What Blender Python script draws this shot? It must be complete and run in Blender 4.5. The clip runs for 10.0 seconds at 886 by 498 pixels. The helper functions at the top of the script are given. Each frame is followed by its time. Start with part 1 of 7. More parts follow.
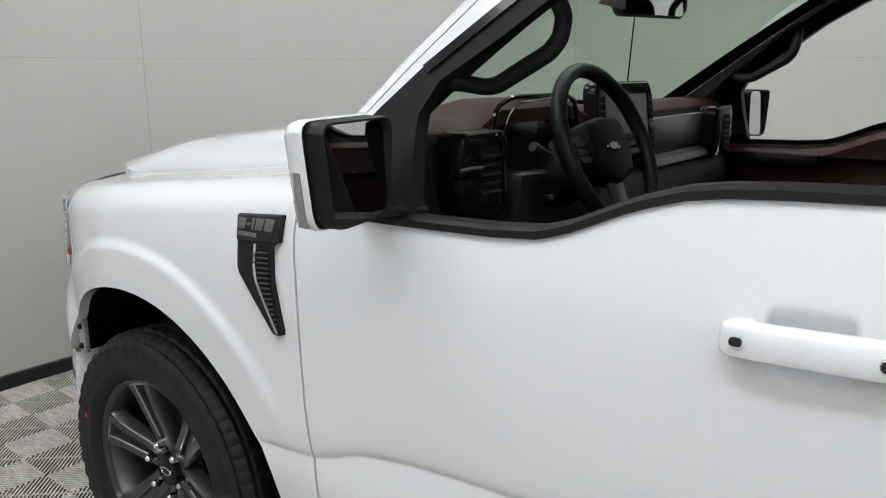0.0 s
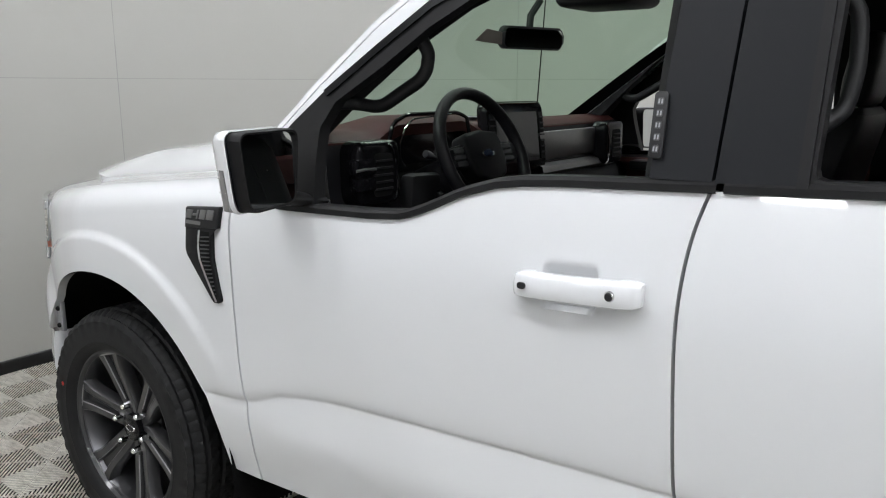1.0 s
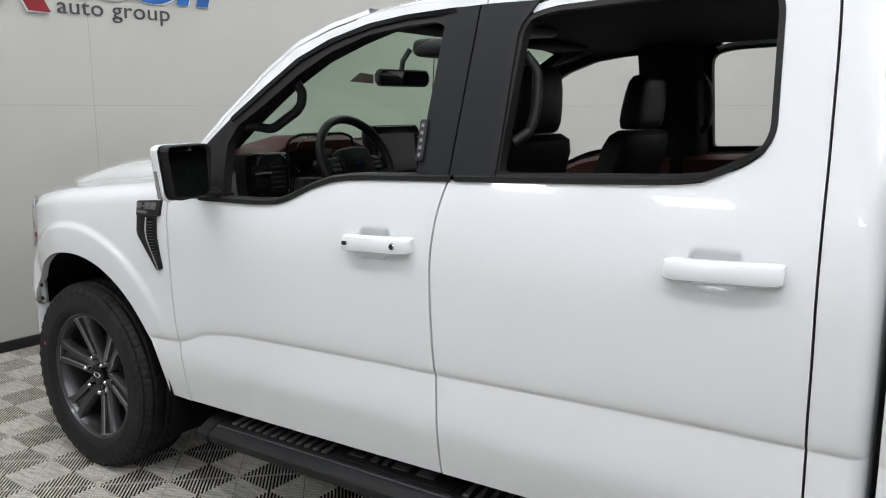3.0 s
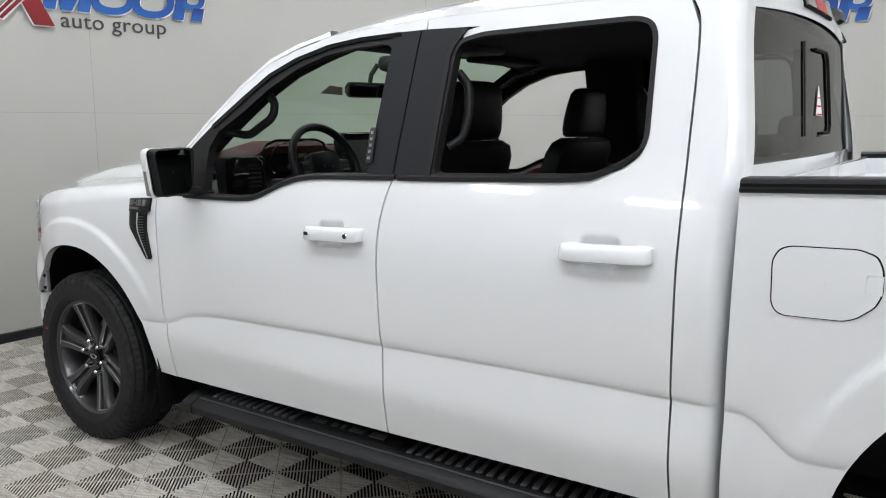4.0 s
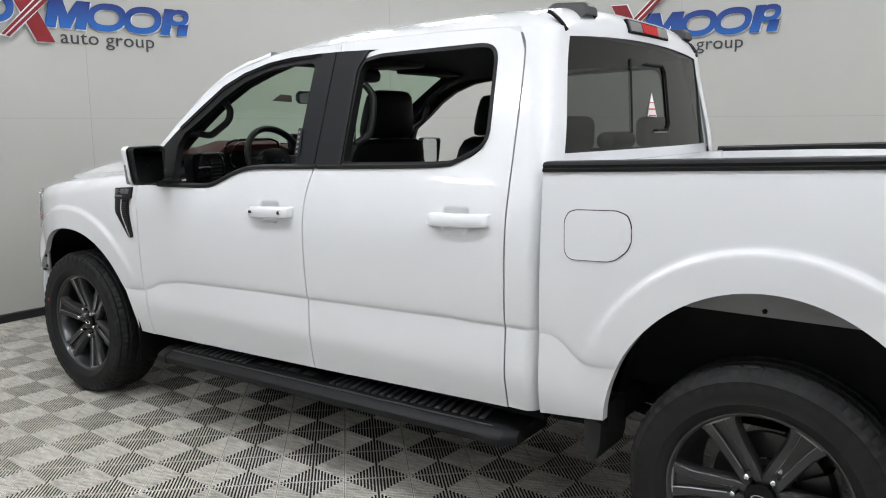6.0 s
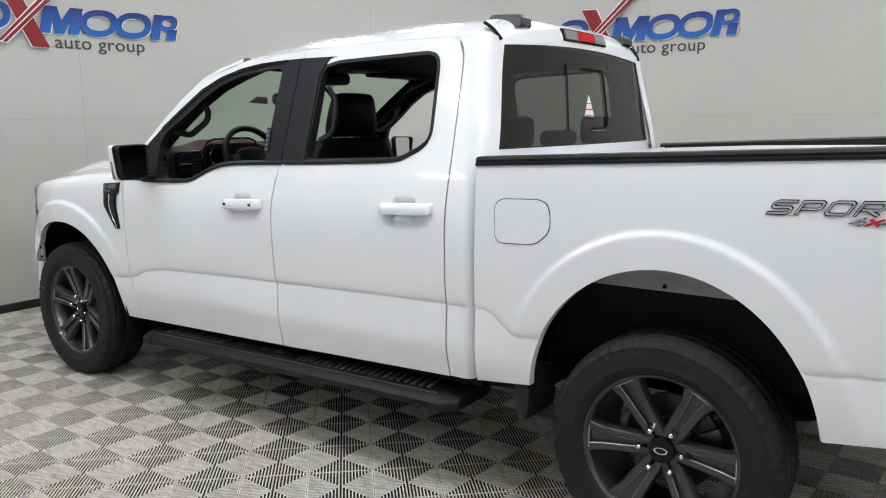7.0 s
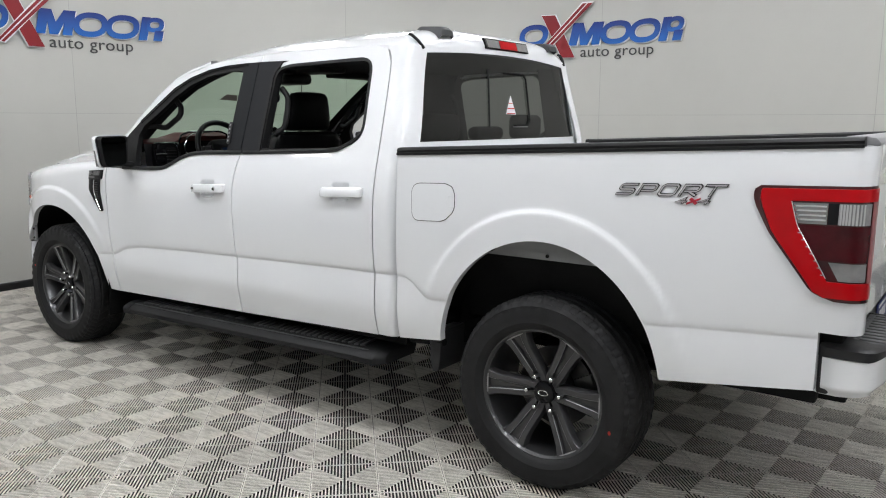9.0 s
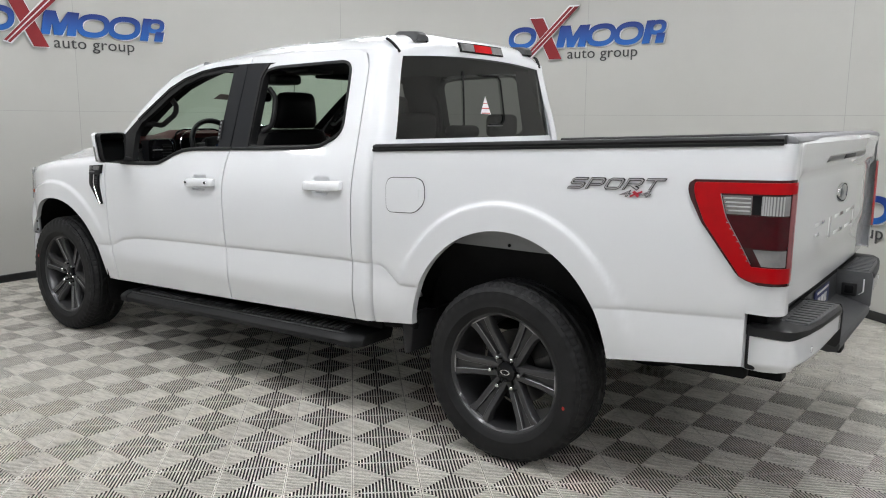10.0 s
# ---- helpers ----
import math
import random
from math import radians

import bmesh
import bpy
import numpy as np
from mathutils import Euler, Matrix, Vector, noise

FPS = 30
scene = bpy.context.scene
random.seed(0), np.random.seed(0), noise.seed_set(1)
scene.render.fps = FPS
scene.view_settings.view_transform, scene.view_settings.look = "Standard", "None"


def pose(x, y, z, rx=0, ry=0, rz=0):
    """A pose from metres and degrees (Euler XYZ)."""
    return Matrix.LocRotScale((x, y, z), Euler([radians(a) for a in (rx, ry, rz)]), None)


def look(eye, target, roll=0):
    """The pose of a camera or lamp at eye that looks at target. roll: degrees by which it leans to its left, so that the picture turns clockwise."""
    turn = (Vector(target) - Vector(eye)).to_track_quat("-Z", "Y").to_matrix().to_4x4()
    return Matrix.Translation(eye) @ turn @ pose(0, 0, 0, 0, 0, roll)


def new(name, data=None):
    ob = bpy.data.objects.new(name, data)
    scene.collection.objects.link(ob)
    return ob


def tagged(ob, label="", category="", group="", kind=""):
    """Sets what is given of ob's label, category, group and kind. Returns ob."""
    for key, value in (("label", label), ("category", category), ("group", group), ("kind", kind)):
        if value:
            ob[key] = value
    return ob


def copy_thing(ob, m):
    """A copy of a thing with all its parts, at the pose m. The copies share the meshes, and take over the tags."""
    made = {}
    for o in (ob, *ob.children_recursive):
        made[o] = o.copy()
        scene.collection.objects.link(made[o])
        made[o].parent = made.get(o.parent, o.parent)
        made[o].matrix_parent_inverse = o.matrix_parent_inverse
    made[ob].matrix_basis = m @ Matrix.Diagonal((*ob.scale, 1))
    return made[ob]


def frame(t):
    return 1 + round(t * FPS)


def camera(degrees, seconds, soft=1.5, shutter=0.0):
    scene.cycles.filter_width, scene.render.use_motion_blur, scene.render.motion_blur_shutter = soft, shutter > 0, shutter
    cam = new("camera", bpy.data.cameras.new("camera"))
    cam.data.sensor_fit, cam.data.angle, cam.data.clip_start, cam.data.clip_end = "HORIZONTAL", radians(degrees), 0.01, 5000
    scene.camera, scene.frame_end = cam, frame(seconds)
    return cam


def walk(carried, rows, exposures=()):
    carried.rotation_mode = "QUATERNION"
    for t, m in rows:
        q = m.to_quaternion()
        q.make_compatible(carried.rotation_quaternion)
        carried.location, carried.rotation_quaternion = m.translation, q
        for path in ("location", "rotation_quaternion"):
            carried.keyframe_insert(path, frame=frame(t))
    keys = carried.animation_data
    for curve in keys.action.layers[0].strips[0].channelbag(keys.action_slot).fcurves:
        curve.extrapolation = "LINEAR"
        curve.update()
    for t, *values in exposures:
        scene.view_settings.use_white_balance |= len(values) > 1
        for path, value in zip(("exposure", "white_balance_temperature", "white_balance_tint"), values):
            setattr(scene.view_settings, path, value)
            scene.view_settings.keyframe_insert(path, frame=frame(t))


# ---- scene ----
cam = camera(59.16, 10.0, soft=1.1)
PATH = [
    (0, (1.848, -2.054, 1.505), (0.654, -0.512, 1.059), -0.25),
    (0.5, (2.072, -2.168, 1.512), (0.896, -0.608, 1.085), -0.10),
    (1, (2.285, -2.283, 1.521), (1.122, -0.708, 1.115), -0.12),
    (1.5, (2.501, -2.406, 1.534), (1.356, -0.814, 1.142), -0.11),
    (2, (2.682, -2.502, 1.536), (1.545, -0.900, 1.163), -0.11),
    (2.5, (2.897, -2.615, 1.535), (1.760, -1.009, 1.174), -0.16),
    (4, (3.468, -2.923, 1.543), (2.324, -1.316, 1.213), 0.22),
    (4.5, (3.652, -3.022, 1.541), (2.504, -1.417, 1.214), 0.11),
    (5, (3.852, -3.130, 1.552), (2.704, -1.524, 1.228), 0.02),
    (5.5, (4.031, -3.213, 1.539), (2.880, -1.610, 1.216), -0.06),
    (7, (4.575, -3.452, 1.537), (3.422, -1.850, 1.214), -0.35),
    (7.5, (4.751, -3.518, 1.536), (3.600, -1.915, 1.209), -0.32),
    (8, (4.892, -3.585, 1.538), (3.742, -1.982, 1.209), -0.20),
    (8.5, (5.028, -3.652, 1.535), (3.878, -2.049, 1.207), -0.06),
    (9, (5.164, -3.711, 1.532), (4.013, -2.109, 1.203), 0.15),
    (9.5, (5.291, -3.771, 1.529), (4.135, -2.173, 1.199), 0.28),
    (10, (5.444, -3.831, 1.530), (4.283, -2.237, 1.200), 0.40),
]
walk(cam, [(t, look(eye, target, roll)) for t, eye, target, roll in PATH], [(0, 0.0, 6500, 10), (5.5, 0.0, 6500, 10), (7.5, 0.0, 6500, 10), (10, 0.0, 6560, 10)])

# ---- world and light ----
CX, CY, RW = 2.16, -0.395, 4.185
WALL_TOP, CEIL = 3.6, 3.6
world = bpy.data.worlds.new("world")
scene.world = world
world.use_nodes = True
world.node_tree.nodes["Background"].inputs[0].default_value = (0.9, 0.95, 1.0, 1)
world.node_tree.nodes["Background"].inputs[1].default_value = 0.05
LAMP = 32.0


# ---- materials ----
def mat(name, color, rough=0.5, metal=0.0, coat=0.0, spec=0.5, var=0.0, scale=8.0, bump=0.0, bscale=60.0, rvar=0.0, emit=0.0):
    m = bpy.data.materials.new(name)
    m.use_nodes = True
    nt = m.node_tree
    b = nt.nodes["Principled BSDF"]
    b.inputs["Base Color"].default_value = (*color, 1)
    b.inputs["Roughness"].default_value = rough
    b.inputs["Metallic"].default_value = metal
    b.inputs["Coat Weight"].default_value = coat
    b.inputs["Coat Roughness"].default_value = 0.04
    b.inputs["Specular IOR Level"].default_value = spec
    if emit:
        b.inputs["Emission Color"].default_value = (*color, 1)
        b.inputs["Emission Strength"].default_value = emit
    tc = nt.nodes.new("ShaderNodeTexCoord")
    if var or rvar:
        n1 = nt.nodes.new("ShaderNodeTexNoise")
        n1.inputs["Scale"].default_value = scale
        n1.inputs["Detail"].default_value = 8
        n1.inputs["Roughness"].default_value = 0.65
        nt.links.new(tc.outputs["Object"], n1.inputs["Vector"])
        if var:
            r = nt.nodes.new("ShaderNodeMapRange")
            r.inputs["From Min"].default_value, r.inputs["From Max"].default_value = 0.3, 0.7
            r.inputs["To Min"].default_value, r.inputs["To Max"].default_value = 1 - var, 1 + var
            nt.links.new(n1.outputs["Fac"], r.inputs["Value"])
            x = nt.nodes.new("ShaderNodeVectorMath")
            x.operation = "SCALE"
            x.inputs[0].default_value = color
            nt.links.new(r.outputs["Result"], x.inputs["Scale"])
            nt.links.new(x.outputs["Vector"], b.inputs["Base Color"])
        if rvar:
            r2 = nt.nodes.new("ShaderNodeMapRange")
            r2.inputs["From Min"].default_value, r2.inputs["From Max"].default_value = 0.3, 0.7
            r2.inputs["To Min"].default_value, r2.inputs["To Max"].default_value = max(0, rough - rvar), min(1, rough + rvar)
            nt.links.new(n1.outputs["Fac"], r2.inputs["Value"])
            nt.links.new(r2.outputs["Result"], b.inputs["Roughness"])
    if bump:
        n2 = nt.nodes.new("ShaderNodeTexNoise")
        n2.inputs["Scale"].default_value = bscale
        n2.inputs["Detail"].default_value = 4
        nt.links.new(tc.outputs["Object"], n2.inputs["Vector"])
        bp = nt.nodes.new("ShaderNodeBump")
        bp.inputs["Strength"].default_value = bump
        bp.inputs["Distance"].default_value = 0.002
        nt.links.new(n2.outputs["Fac"], bp.inputs["Height"])
        nt.links.new(bp.outputs["Normal"], b.inputs["Normal"])
    return m


def glass_mat(name, tint, gloss=1.0):
    """Thin pane: clear with a tint, gloss by Fresnel."""
    m = bpy.data.materials.new(name)
    m.use_nodes = True
    nt = m.node_tree
    nt.nodes.remove(nt.nodes["Principled BSDF"])
    tr, gl, mx, lw, pw, ma = (nt.nodes.new(k) for k in ("ShaderNodeBsdfTransparent", "ShaderNodeBsdfGlossy", "ShaderNodeMixShader", "ShaderNodeLayerWeight", "ShaderNodeMath", "ShaderNodeMath"))
    tr.inputs["Color"].default_value = (*tint, 1)
    gl.inputs["Roughness"].default_value = 0.02
    gl.inputs["Color"].default_value = (gloss, gloss, gloss, 1)
    pw.operation, ma.operation = "POWER", "MULTIPLY_ADD"
    pw.inputs[1].default_value, ma.inputs[1].default_value, ma.inputs[2].default_value = 4.0, 0.6, 0.045
    nt.links.new(lw.outputs["Facing"], pw.inputs[0])
    nt.links.new(pw.outputs[0], ma.inputs[0])
    nt.links.new(ma.outputs[0], mx.inputs[0])
    nt.links.new(tr.outputs[0], mx.inputs[1])
    nt.links.new(gl.outputs[0], mx.inputs[2])
    nt.links.new(mx.outputs[0], nt.nodes["Material Output"].inputs[0])
    return m


def wall_mat():
    m = mat("painted_wall", (0.465, 0.461, 0.432), 0.40, var=0.035, scale=0.9, bump=0.06, bscale=25, rvar=0.06)
    return m


def tile_mat():
    """Light grey ribbed plastic with scuffs and dirt, each tile a little different."""
    m = bpy.data.materials.new("floor_tile_plastic")
    m.use_nodes = True
    nt = m.node_tree
    b = nt.nodes["Principled BSDF"]
    b.inputs["Roughness"].default_value = 0.42
    geo = nt.nodes.new("ShaderNodeNewGeometry")
    n1 = nt.nodes.new("ShaderNodeTexNoise")
    n1.inputs["Scale"].default_value, n1.inputs["Detail"].default_value, n1.inputs["Roughness"].default_value = 30, 9, 0.75
    n2 = nt.nodes.new("ShaderNodeTexNoise")
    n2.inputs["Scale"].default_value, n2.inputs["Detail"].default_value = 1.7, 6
    mp = nt.nodes.new("ShaderNodeMapping")
    mp.inputs["Rotation"].default_value = (0, 0, radians(-45.2))
    mp.inputs["Scale"].default_value = (0.35, 1.6, 1)
    nt.links.new(geo.outputs["Position"], mp.inputs["Vector"])
    nt.links.new(mp.outputs["Vector"], n1.inputs["Vector"])
    nt.links.new(geo.outputs["Position"], n2.inputs["Vector"])
    ra = nt.nodes.new("ShaderNodeValToRGB")
    ra.color_ramp.elements[0].position, ra.color_ramp.elements[1].position = 0.30, 0.56
    ra.color_ramp.elements[0].color, ra.color_ramp.elements[1].color = (0.36, 0.335, 0.28, 1), (0.76, 0.73, 0.66, 1)
    nt.links.new(n1.outputs["Fac"], ra.inputs["Fac"])
    oi = nt.nodes.new("ShaderNodeObjectInfo")
    add = nt.nodes.new("ShaderNodeMath")
    add.operation = "MULTIPLY_ADD"
    add.inputs[1].default_value, add.inputs[2].default_value = 0.08, 0.80
    nt.links.new(oi.outputs["Random"], add.inputs[0])
    ad2 = nt.nodes.new("ShaderNodeMath")
    ad2.operation = "MULTIPLY_ADD"
    ad2.inputs[1].default_value = 0.42
    nt.links.new(n2.outputs["Fac"], ad2.inputs[0])
    nt.links.new(add.outputs[0], ad2.inputs[2])
    sc = nt.nodes.new("ShaderNodeVectorMath")
    sc.operation = "SCALE"
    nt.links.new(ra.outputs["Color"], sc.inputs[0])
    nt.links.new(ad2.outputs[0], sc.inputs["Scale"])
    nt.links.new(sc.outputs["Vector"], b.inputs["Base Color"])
    return m


def blue_sign():
    """Printed acrylic, dark blue above and lighter below."""
    m = mat("blue_sign_acrylic", (0.008, 0.045, 0.26), 0.35, spec=0.35)
    nt = m.node_tree
    tc, sx, ra = (nt.nodes.new(k) for k in ("ShaderNodeTexCoord", "ShaderNodeSeparateXYZ", "ShaderNodeValToRGB"))
    ra.color_ramp.elements[0].color, ra.color_ramp.elements[1].color = (0.012, 0.115, 0.42, 1), (0.008, 0.024, 0.17, 1)
    nt.links.new(tc.outputs["Generated"], sx.inputs[0])
    nt.links.new(sx.outputs["Z"], ra.inputs["Fac"])
    nt.links.new(ra.outputs["Color"], nt.nodes["Principled BSDF"].inputs["Base Color"])
    return m


M_PAINT = mat("white_paint", (0.775, 0.785, 0.80), 0.24, coat=1.0, spec=0.5)
M_GLOSSBLK = mat("gloss_black", (0.007, 0.007, 0.008), 0.16, coat=0.05, spec=0.2, rvar=0.05, scale=3)
M_PILLAR = mat("pillar_film", (0.014, 0.015, 0.017), 0.4, spec=0.12, rvar=0.05, scale=3)
M_TRIM = mat("satin_black_trim", (0.012, 0.012, 0.0125), 0.5, spec=0.2, rvar=0.08, scale=20)
M_PLASTIC = mat("black_plastic", (0.016, 0.016, 0.017), 0.5, spec=0.35, var=0.15, scale=12, bump=0.25, bscale=400)
M_PLASTIC2 = mat("grey_plastic", (0.050, 0.051, 0.053), 0.48, spec=0.4, var=0.08, scale=12, bump=0.25, bscale=400)
M_PADGREY = mat("step_pad_grey", (0.085, 0.087, 0.090), 0.42, spec=0.45, var=0.1, scale=25, bump=0.25, bscale=400)
M_BOARD = mat("running_board_black", (0.0095, 0.0097, 0.0105), 0.55, spec=0.28, var=0.2, scale=9, bump=0.3, bscale=350)
M_CAPGREY = mat("light_grey_plastic", (0.20, 0.20, 0.205), 0.45, spec=0.4, var=0.08, scale=12, bump=0.2, bscale=400)
M_DARK = mat("underbody_black", (0.007, 0.007, 0.007), 0.8, spec=0.2, var=0.3, scale=6)
M_LINER = mat("wheel_liner", (0.005, 0.005, 0.005), 0.9, spec=0.15, var=0.3, scale=10, bump=0.4, bscale=120)
# bracket grey; on the arch wall, white body paint with its shade mixed in
M_INNER = mat("inner_body_grey", (0.27, 0.275, 0.28), 0.5, var=0.08, scale=4)
M_RUBBER = mat("tyre_rubber", (0.0125, 0.0125, 0.013), 0.62, spec=0.28, var=0.3, scale=7, bump=0.3, bscale=180)
M_RIM = mat("dark_grey_rim", (0.050, 0.050, 0.052), 0.34, metal=0.35, spec=0.5, coat=0.35, rvar=0.06)
M_MACHINED = mat("machined_rim_edge", (0.36, 0.36, 0.37), 0.38, metal=0.75)
M_RIB = mat("worn_rib_plastic", (0.10, 0.10, 0.103), 0.38, var=0.2, scale=30)
M_BARREL = mat("rim_barrel", (0.13, 0.13, 0.135), 0.33, metal=0.9, var=0.1, scale=10)
M_CHROME = mat("chrome", (0.85, 0.85, 0.86), 0.08, metal=1.0)
M_STEEL = mat("brake_steel", (0.10, 0.10, 0.10), 0.4, metal=1.0, var=0.1, scale=20)
M_RED = mat("red_paint_mark", (0.5, 0.03, 0.02), 0.6)
M_REDLENS = mat("red_lens", (0.43, 0.0006, 0.004), 0.35, spec=0.12, coat=0.35, var=0.15, scale=9)
M_PINKLENS = mat("pale_red_lens", (0.30, 0.10, 0.105), 0.25, spec=0.3, coat=0.5, var=0.1, scale=20)
M_REDDARK = mat("dark_red_lens", (0.045, 0.0008, 0.003), 0.2, spec=0.2, coat=0.4, var=0.3, scale=14)
M_REDEDGE = mat("smoked_red_lens", (0.050, 0.010, 0.011), 0.12, spec=0.3, coat=0.7)
M_CLEAR = mat("clear_reflector", (0.30, 0.297, 0.295), 0.25, metal=0.4, coat=0.3, var=0.12, scale=30, bump=0.35, bscale=90)
M_FLUTE = mat("clear_flute", (0.45, 0.445, 0.44), 0.3, metal=0.2, coat=0.4)
M_AMBER = mat("amber_lens", (0.42, 0.14, 0.09), 0.2, coat=1.0)
M_MIRROR = mat("mirror_glass", (0.72, 0.74, 0.74), 0.02, metal=1.0)
M_LEATHER = mat("black_leather", (0.007, 0.007, 0.008), 0.45, spec=0.25, var=0.15, scale=20, bump=0.35, bscale=220)
M_DASHTOP = mat("maroon_dash_skin", (0.045, 0.013, 0.011), 0.55, spec=0.2, var=0.12, scale=20, bump=0.3, bscale=300)
M_DASH = mat("black_dash_skin", (0.007, 0.007, 0.008), 0.5, spec=0.2, var=0.12, scale=15, bump=0.3, bscale=300)
M_SILVER = mat("silver_dash_trim", (0.20, 0.20, 0.20), 0.38, metal=0.7, var=0.05, scale=40)
M_SCREEN = mat("display_glass", (0.014, 0.015, 0.017), 0.22, spec=0.3, coat=0.25)
M_LINING = mat("headliner_cloth", (0.007, 0.007, 0.008), 0.95, var=0.1, scale=60)
M_WINDSHIELD = glass_mat("windshield_glass", (0.58, 0.72, 0.60), 0.15)
M_TINTED = glass_mat("dark_tinted_glass", (0.165, 0.175, 0.165), 0.9)
M_WALL = wall_mat()
M_CEIL = mat("white_ceiling_paint", (0.75, 0.75, 0.73), 0.8, var=0.03, scale=1.5, bump=0.1, bscale=40)
M_OUTWALL = mat("hall_wall_paint", (0.66, 0.67, 0.67), 0.6, var=0.05, scale=1.0, bump=0.1, bscale=30)
M_BASE = mat("black_baseboard", (0.012, 0.012, 0.012), 0.35, var=0.2, scale=15)
M_JOINT = mat("joint_filler", (0.36, 0.358, 0.338), 0.7, var=0.1, scale=9)
M_TILE = tile_mat()
# tile plastic deep in the slots, shade between ribs put into its colour
M_GAP = mat("shaded_rib_flank", (0.012, 0.0115, 0.011), 0.9, var=0.2, scale=12)
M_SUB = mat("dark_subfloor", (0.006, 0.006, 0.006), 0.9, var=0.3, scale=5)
M_LOGOBLUE = blue_sign()
M_LOGORED = mat("red_sign_acrylic", (0.22, 0.009, 0.014), 0.35, spec=0.35, var=0.08, scale=6)
M_LOGOGREY = mat("grey_sign_letters", (0.055, 0.055, 0.056), 0.45, spec=0.3)
M_LOGOWHITE = mat("white_sign_edge", (0.82, 0.82, 0.84), 0.35)
M_BADGE = mat("dark_badge", (0.008, 0.007, 0.008), 0.4, spec=0.3)
M_BADGEFACE = mat("badge_silver_face", (0.48, 0.46, 0.47), 0.32, metal=0.3, coat=0.4)
M_BADGERED = mat("red_badge", (0.45, 0.02, 0.04), 0.3)
M_OVALBLUE = mat("dark_blue_emblem", (0.025, 0.04, 0.08), 0.15, coat=1.0)
M_PLATEBLUE = mat("blue_plate", (0.02, 0.03, 0.14), 0.4)
M_STICKER = mat("white_sticker", (0.8, 0.78, 0.78), 0.5)
M_KEYMARK = mat("grey_key_marks", (0.30, 0.31, 0.32), 0.5)
M_LAMP = mat("lamp_diffuser", (0.95, 0.97, 1.012), 0.5, emit=LAMP)
M_HOUSING = mat("lamp_housing", (0.6, 0.6, 0.6), 0.4, var=0.03)


# ---- mesh helpers ----
def link(name, bm, material, parent=None, label="", smooth=True, angle=40):
    bmesh.ops.recalc_face_normals(bm, faces=bm.faces[:])
    me = bpy.data.meshes.new(name)
    for f in bm.faces:
        f.smooth = smooth
    bm.to_mesh(me)
    bm.free()
    me.materials.append(material)
    if smooth:
        me.set_sharp_from_angle(angle=radians(angle))
    ob = new(name, me)
    if parent is not None:
        ob.parent = parent
    if label:
        tagged(ob, label)
    return ob


part = link


def hermite(knots):
    """Smooth curve through (u, v) knots."""
    ks = sorted(knots)
    us, vs = [k[0] for k in ks], [k[1] for k in ks]
    n = len(us)
    ms = []
    for i in range(n):
        a, b = max(0, i - 1), min(n - 1, i + 1)
        ms.append((vs[b] - vs[a]) / (us[b] - us[a]))

    def f(u):
        if u <= us[0]:
            return vs[0]
        if u >= us[-1]:
            return vs[-1]
        i = max(k for k in range(n - 1) if us[k] <= u)
        h = us[i + 1] - us[i]
        s = (u - us[i]) / h
        return ((2 * s**3 - 3 * s**2 + 1) * vs[i] + (s**3 - 2 * s**2 + s) * h * ms[i]
                + (-2 * s**3 + 3 * s**2) * vs[i + 1] + (s**3 - s**2) * h * ms[i + 1])
    return f


def linear(knots):
    us, vs = [k[0] for k in knots], [k[1] for k in knots]
    return lambda u: float(np.interp(u, us, vs))


def sstep(a, b, u):
    s = min(1.0, max(0.0, (u - a) / (b - a)))
    return s * s * (3 - 2 * s)


def grid(bm, rows, close=False):
    """Quads over a list of equally long rows of points."""
    vs = [[bm.verts.new(p) for p in r] for r in rows]
    for a, b in zip(vs, vs[1:]):
        m = len(a)
        for i in range(m if close else m - 1):
            q = (a[i], a[(i + 1) % m], b[(i + 1) % m], b[i])
            if len(set(q)) == 4:
                bm.faces.new(q)
    return vs


def skirt(bm, vec):
    """Fold the free edges back by vec, so that a panel shows its thickness."""
    edges = [e for e in bm.edges if e.is_boundary]
    made = {}
    for e in edges:
        for v in e.verts:
            if v not in made:
                made[v] = bm.verts.new(v.co + Vector(vec))
    for e in edges:
        a, b = e.verts
        bm.faces.new((a, b, made[b], made[a]))


def box(bm, x0, x1, y0, y1, z0, z1, bevel=0.0, seg=2, m=None):
    r = bmesh.ops.create_cube(bm, size=1.0)
    vs = r["verts"]
    for v in vs:
        v.co = Vector(((x0 + x1) / 2 + v.co.x * (x1 - x0), (y0 + y1) / 2 + v.co.y * (y1 - y0), (z0 + z1) / 2 + v.co.z * (z1 - z0)))
    if bevel:
        es = {e for v in vs for e in v.link_edges}
        r = bmesh.ops.bevel(bm, geom=list(es), offset=bevel, segments=seg, profile=0.5, affect="EDGES")
        vs = list({v for f in r["faces"] for v in f.verts} | {v for v in vs if v.is_valid})
    if m is not None:
        bmesh.ops.transform(bm, matrix=m, verts=vs)
    return vs


def prism(bm, pts, a, b, bevel=0.0, seg=2, place=None):
    """A polygon in (u, v), extruded from w=a to w=b; place(u, v, w) gives the point in the world."""
    place = place or (lambda u, v, w: (u, w, v))
    va = [bm.verts.new(place(u, v, a)) for u, v in pts]
    vb = [bm.verts.new(place(u, v, b)) for u, v in pts]
    n = len(pts)
    fs = [bm.faces.new(va), bm.faces.new(list(reversed(vb)))]
    for i in range(n):
        fs.append(bm.faces.new((va[i], vb[i], vb[(i + 1) % n], va[(i + 1) % n])))
    if bevel:
        es = {e for f in fs for e in f.edges}
        bmesh.ops.bevel(bm, geom=list(es), offset=bevel, segments=seg, profile=0.5, affect="EDGES")


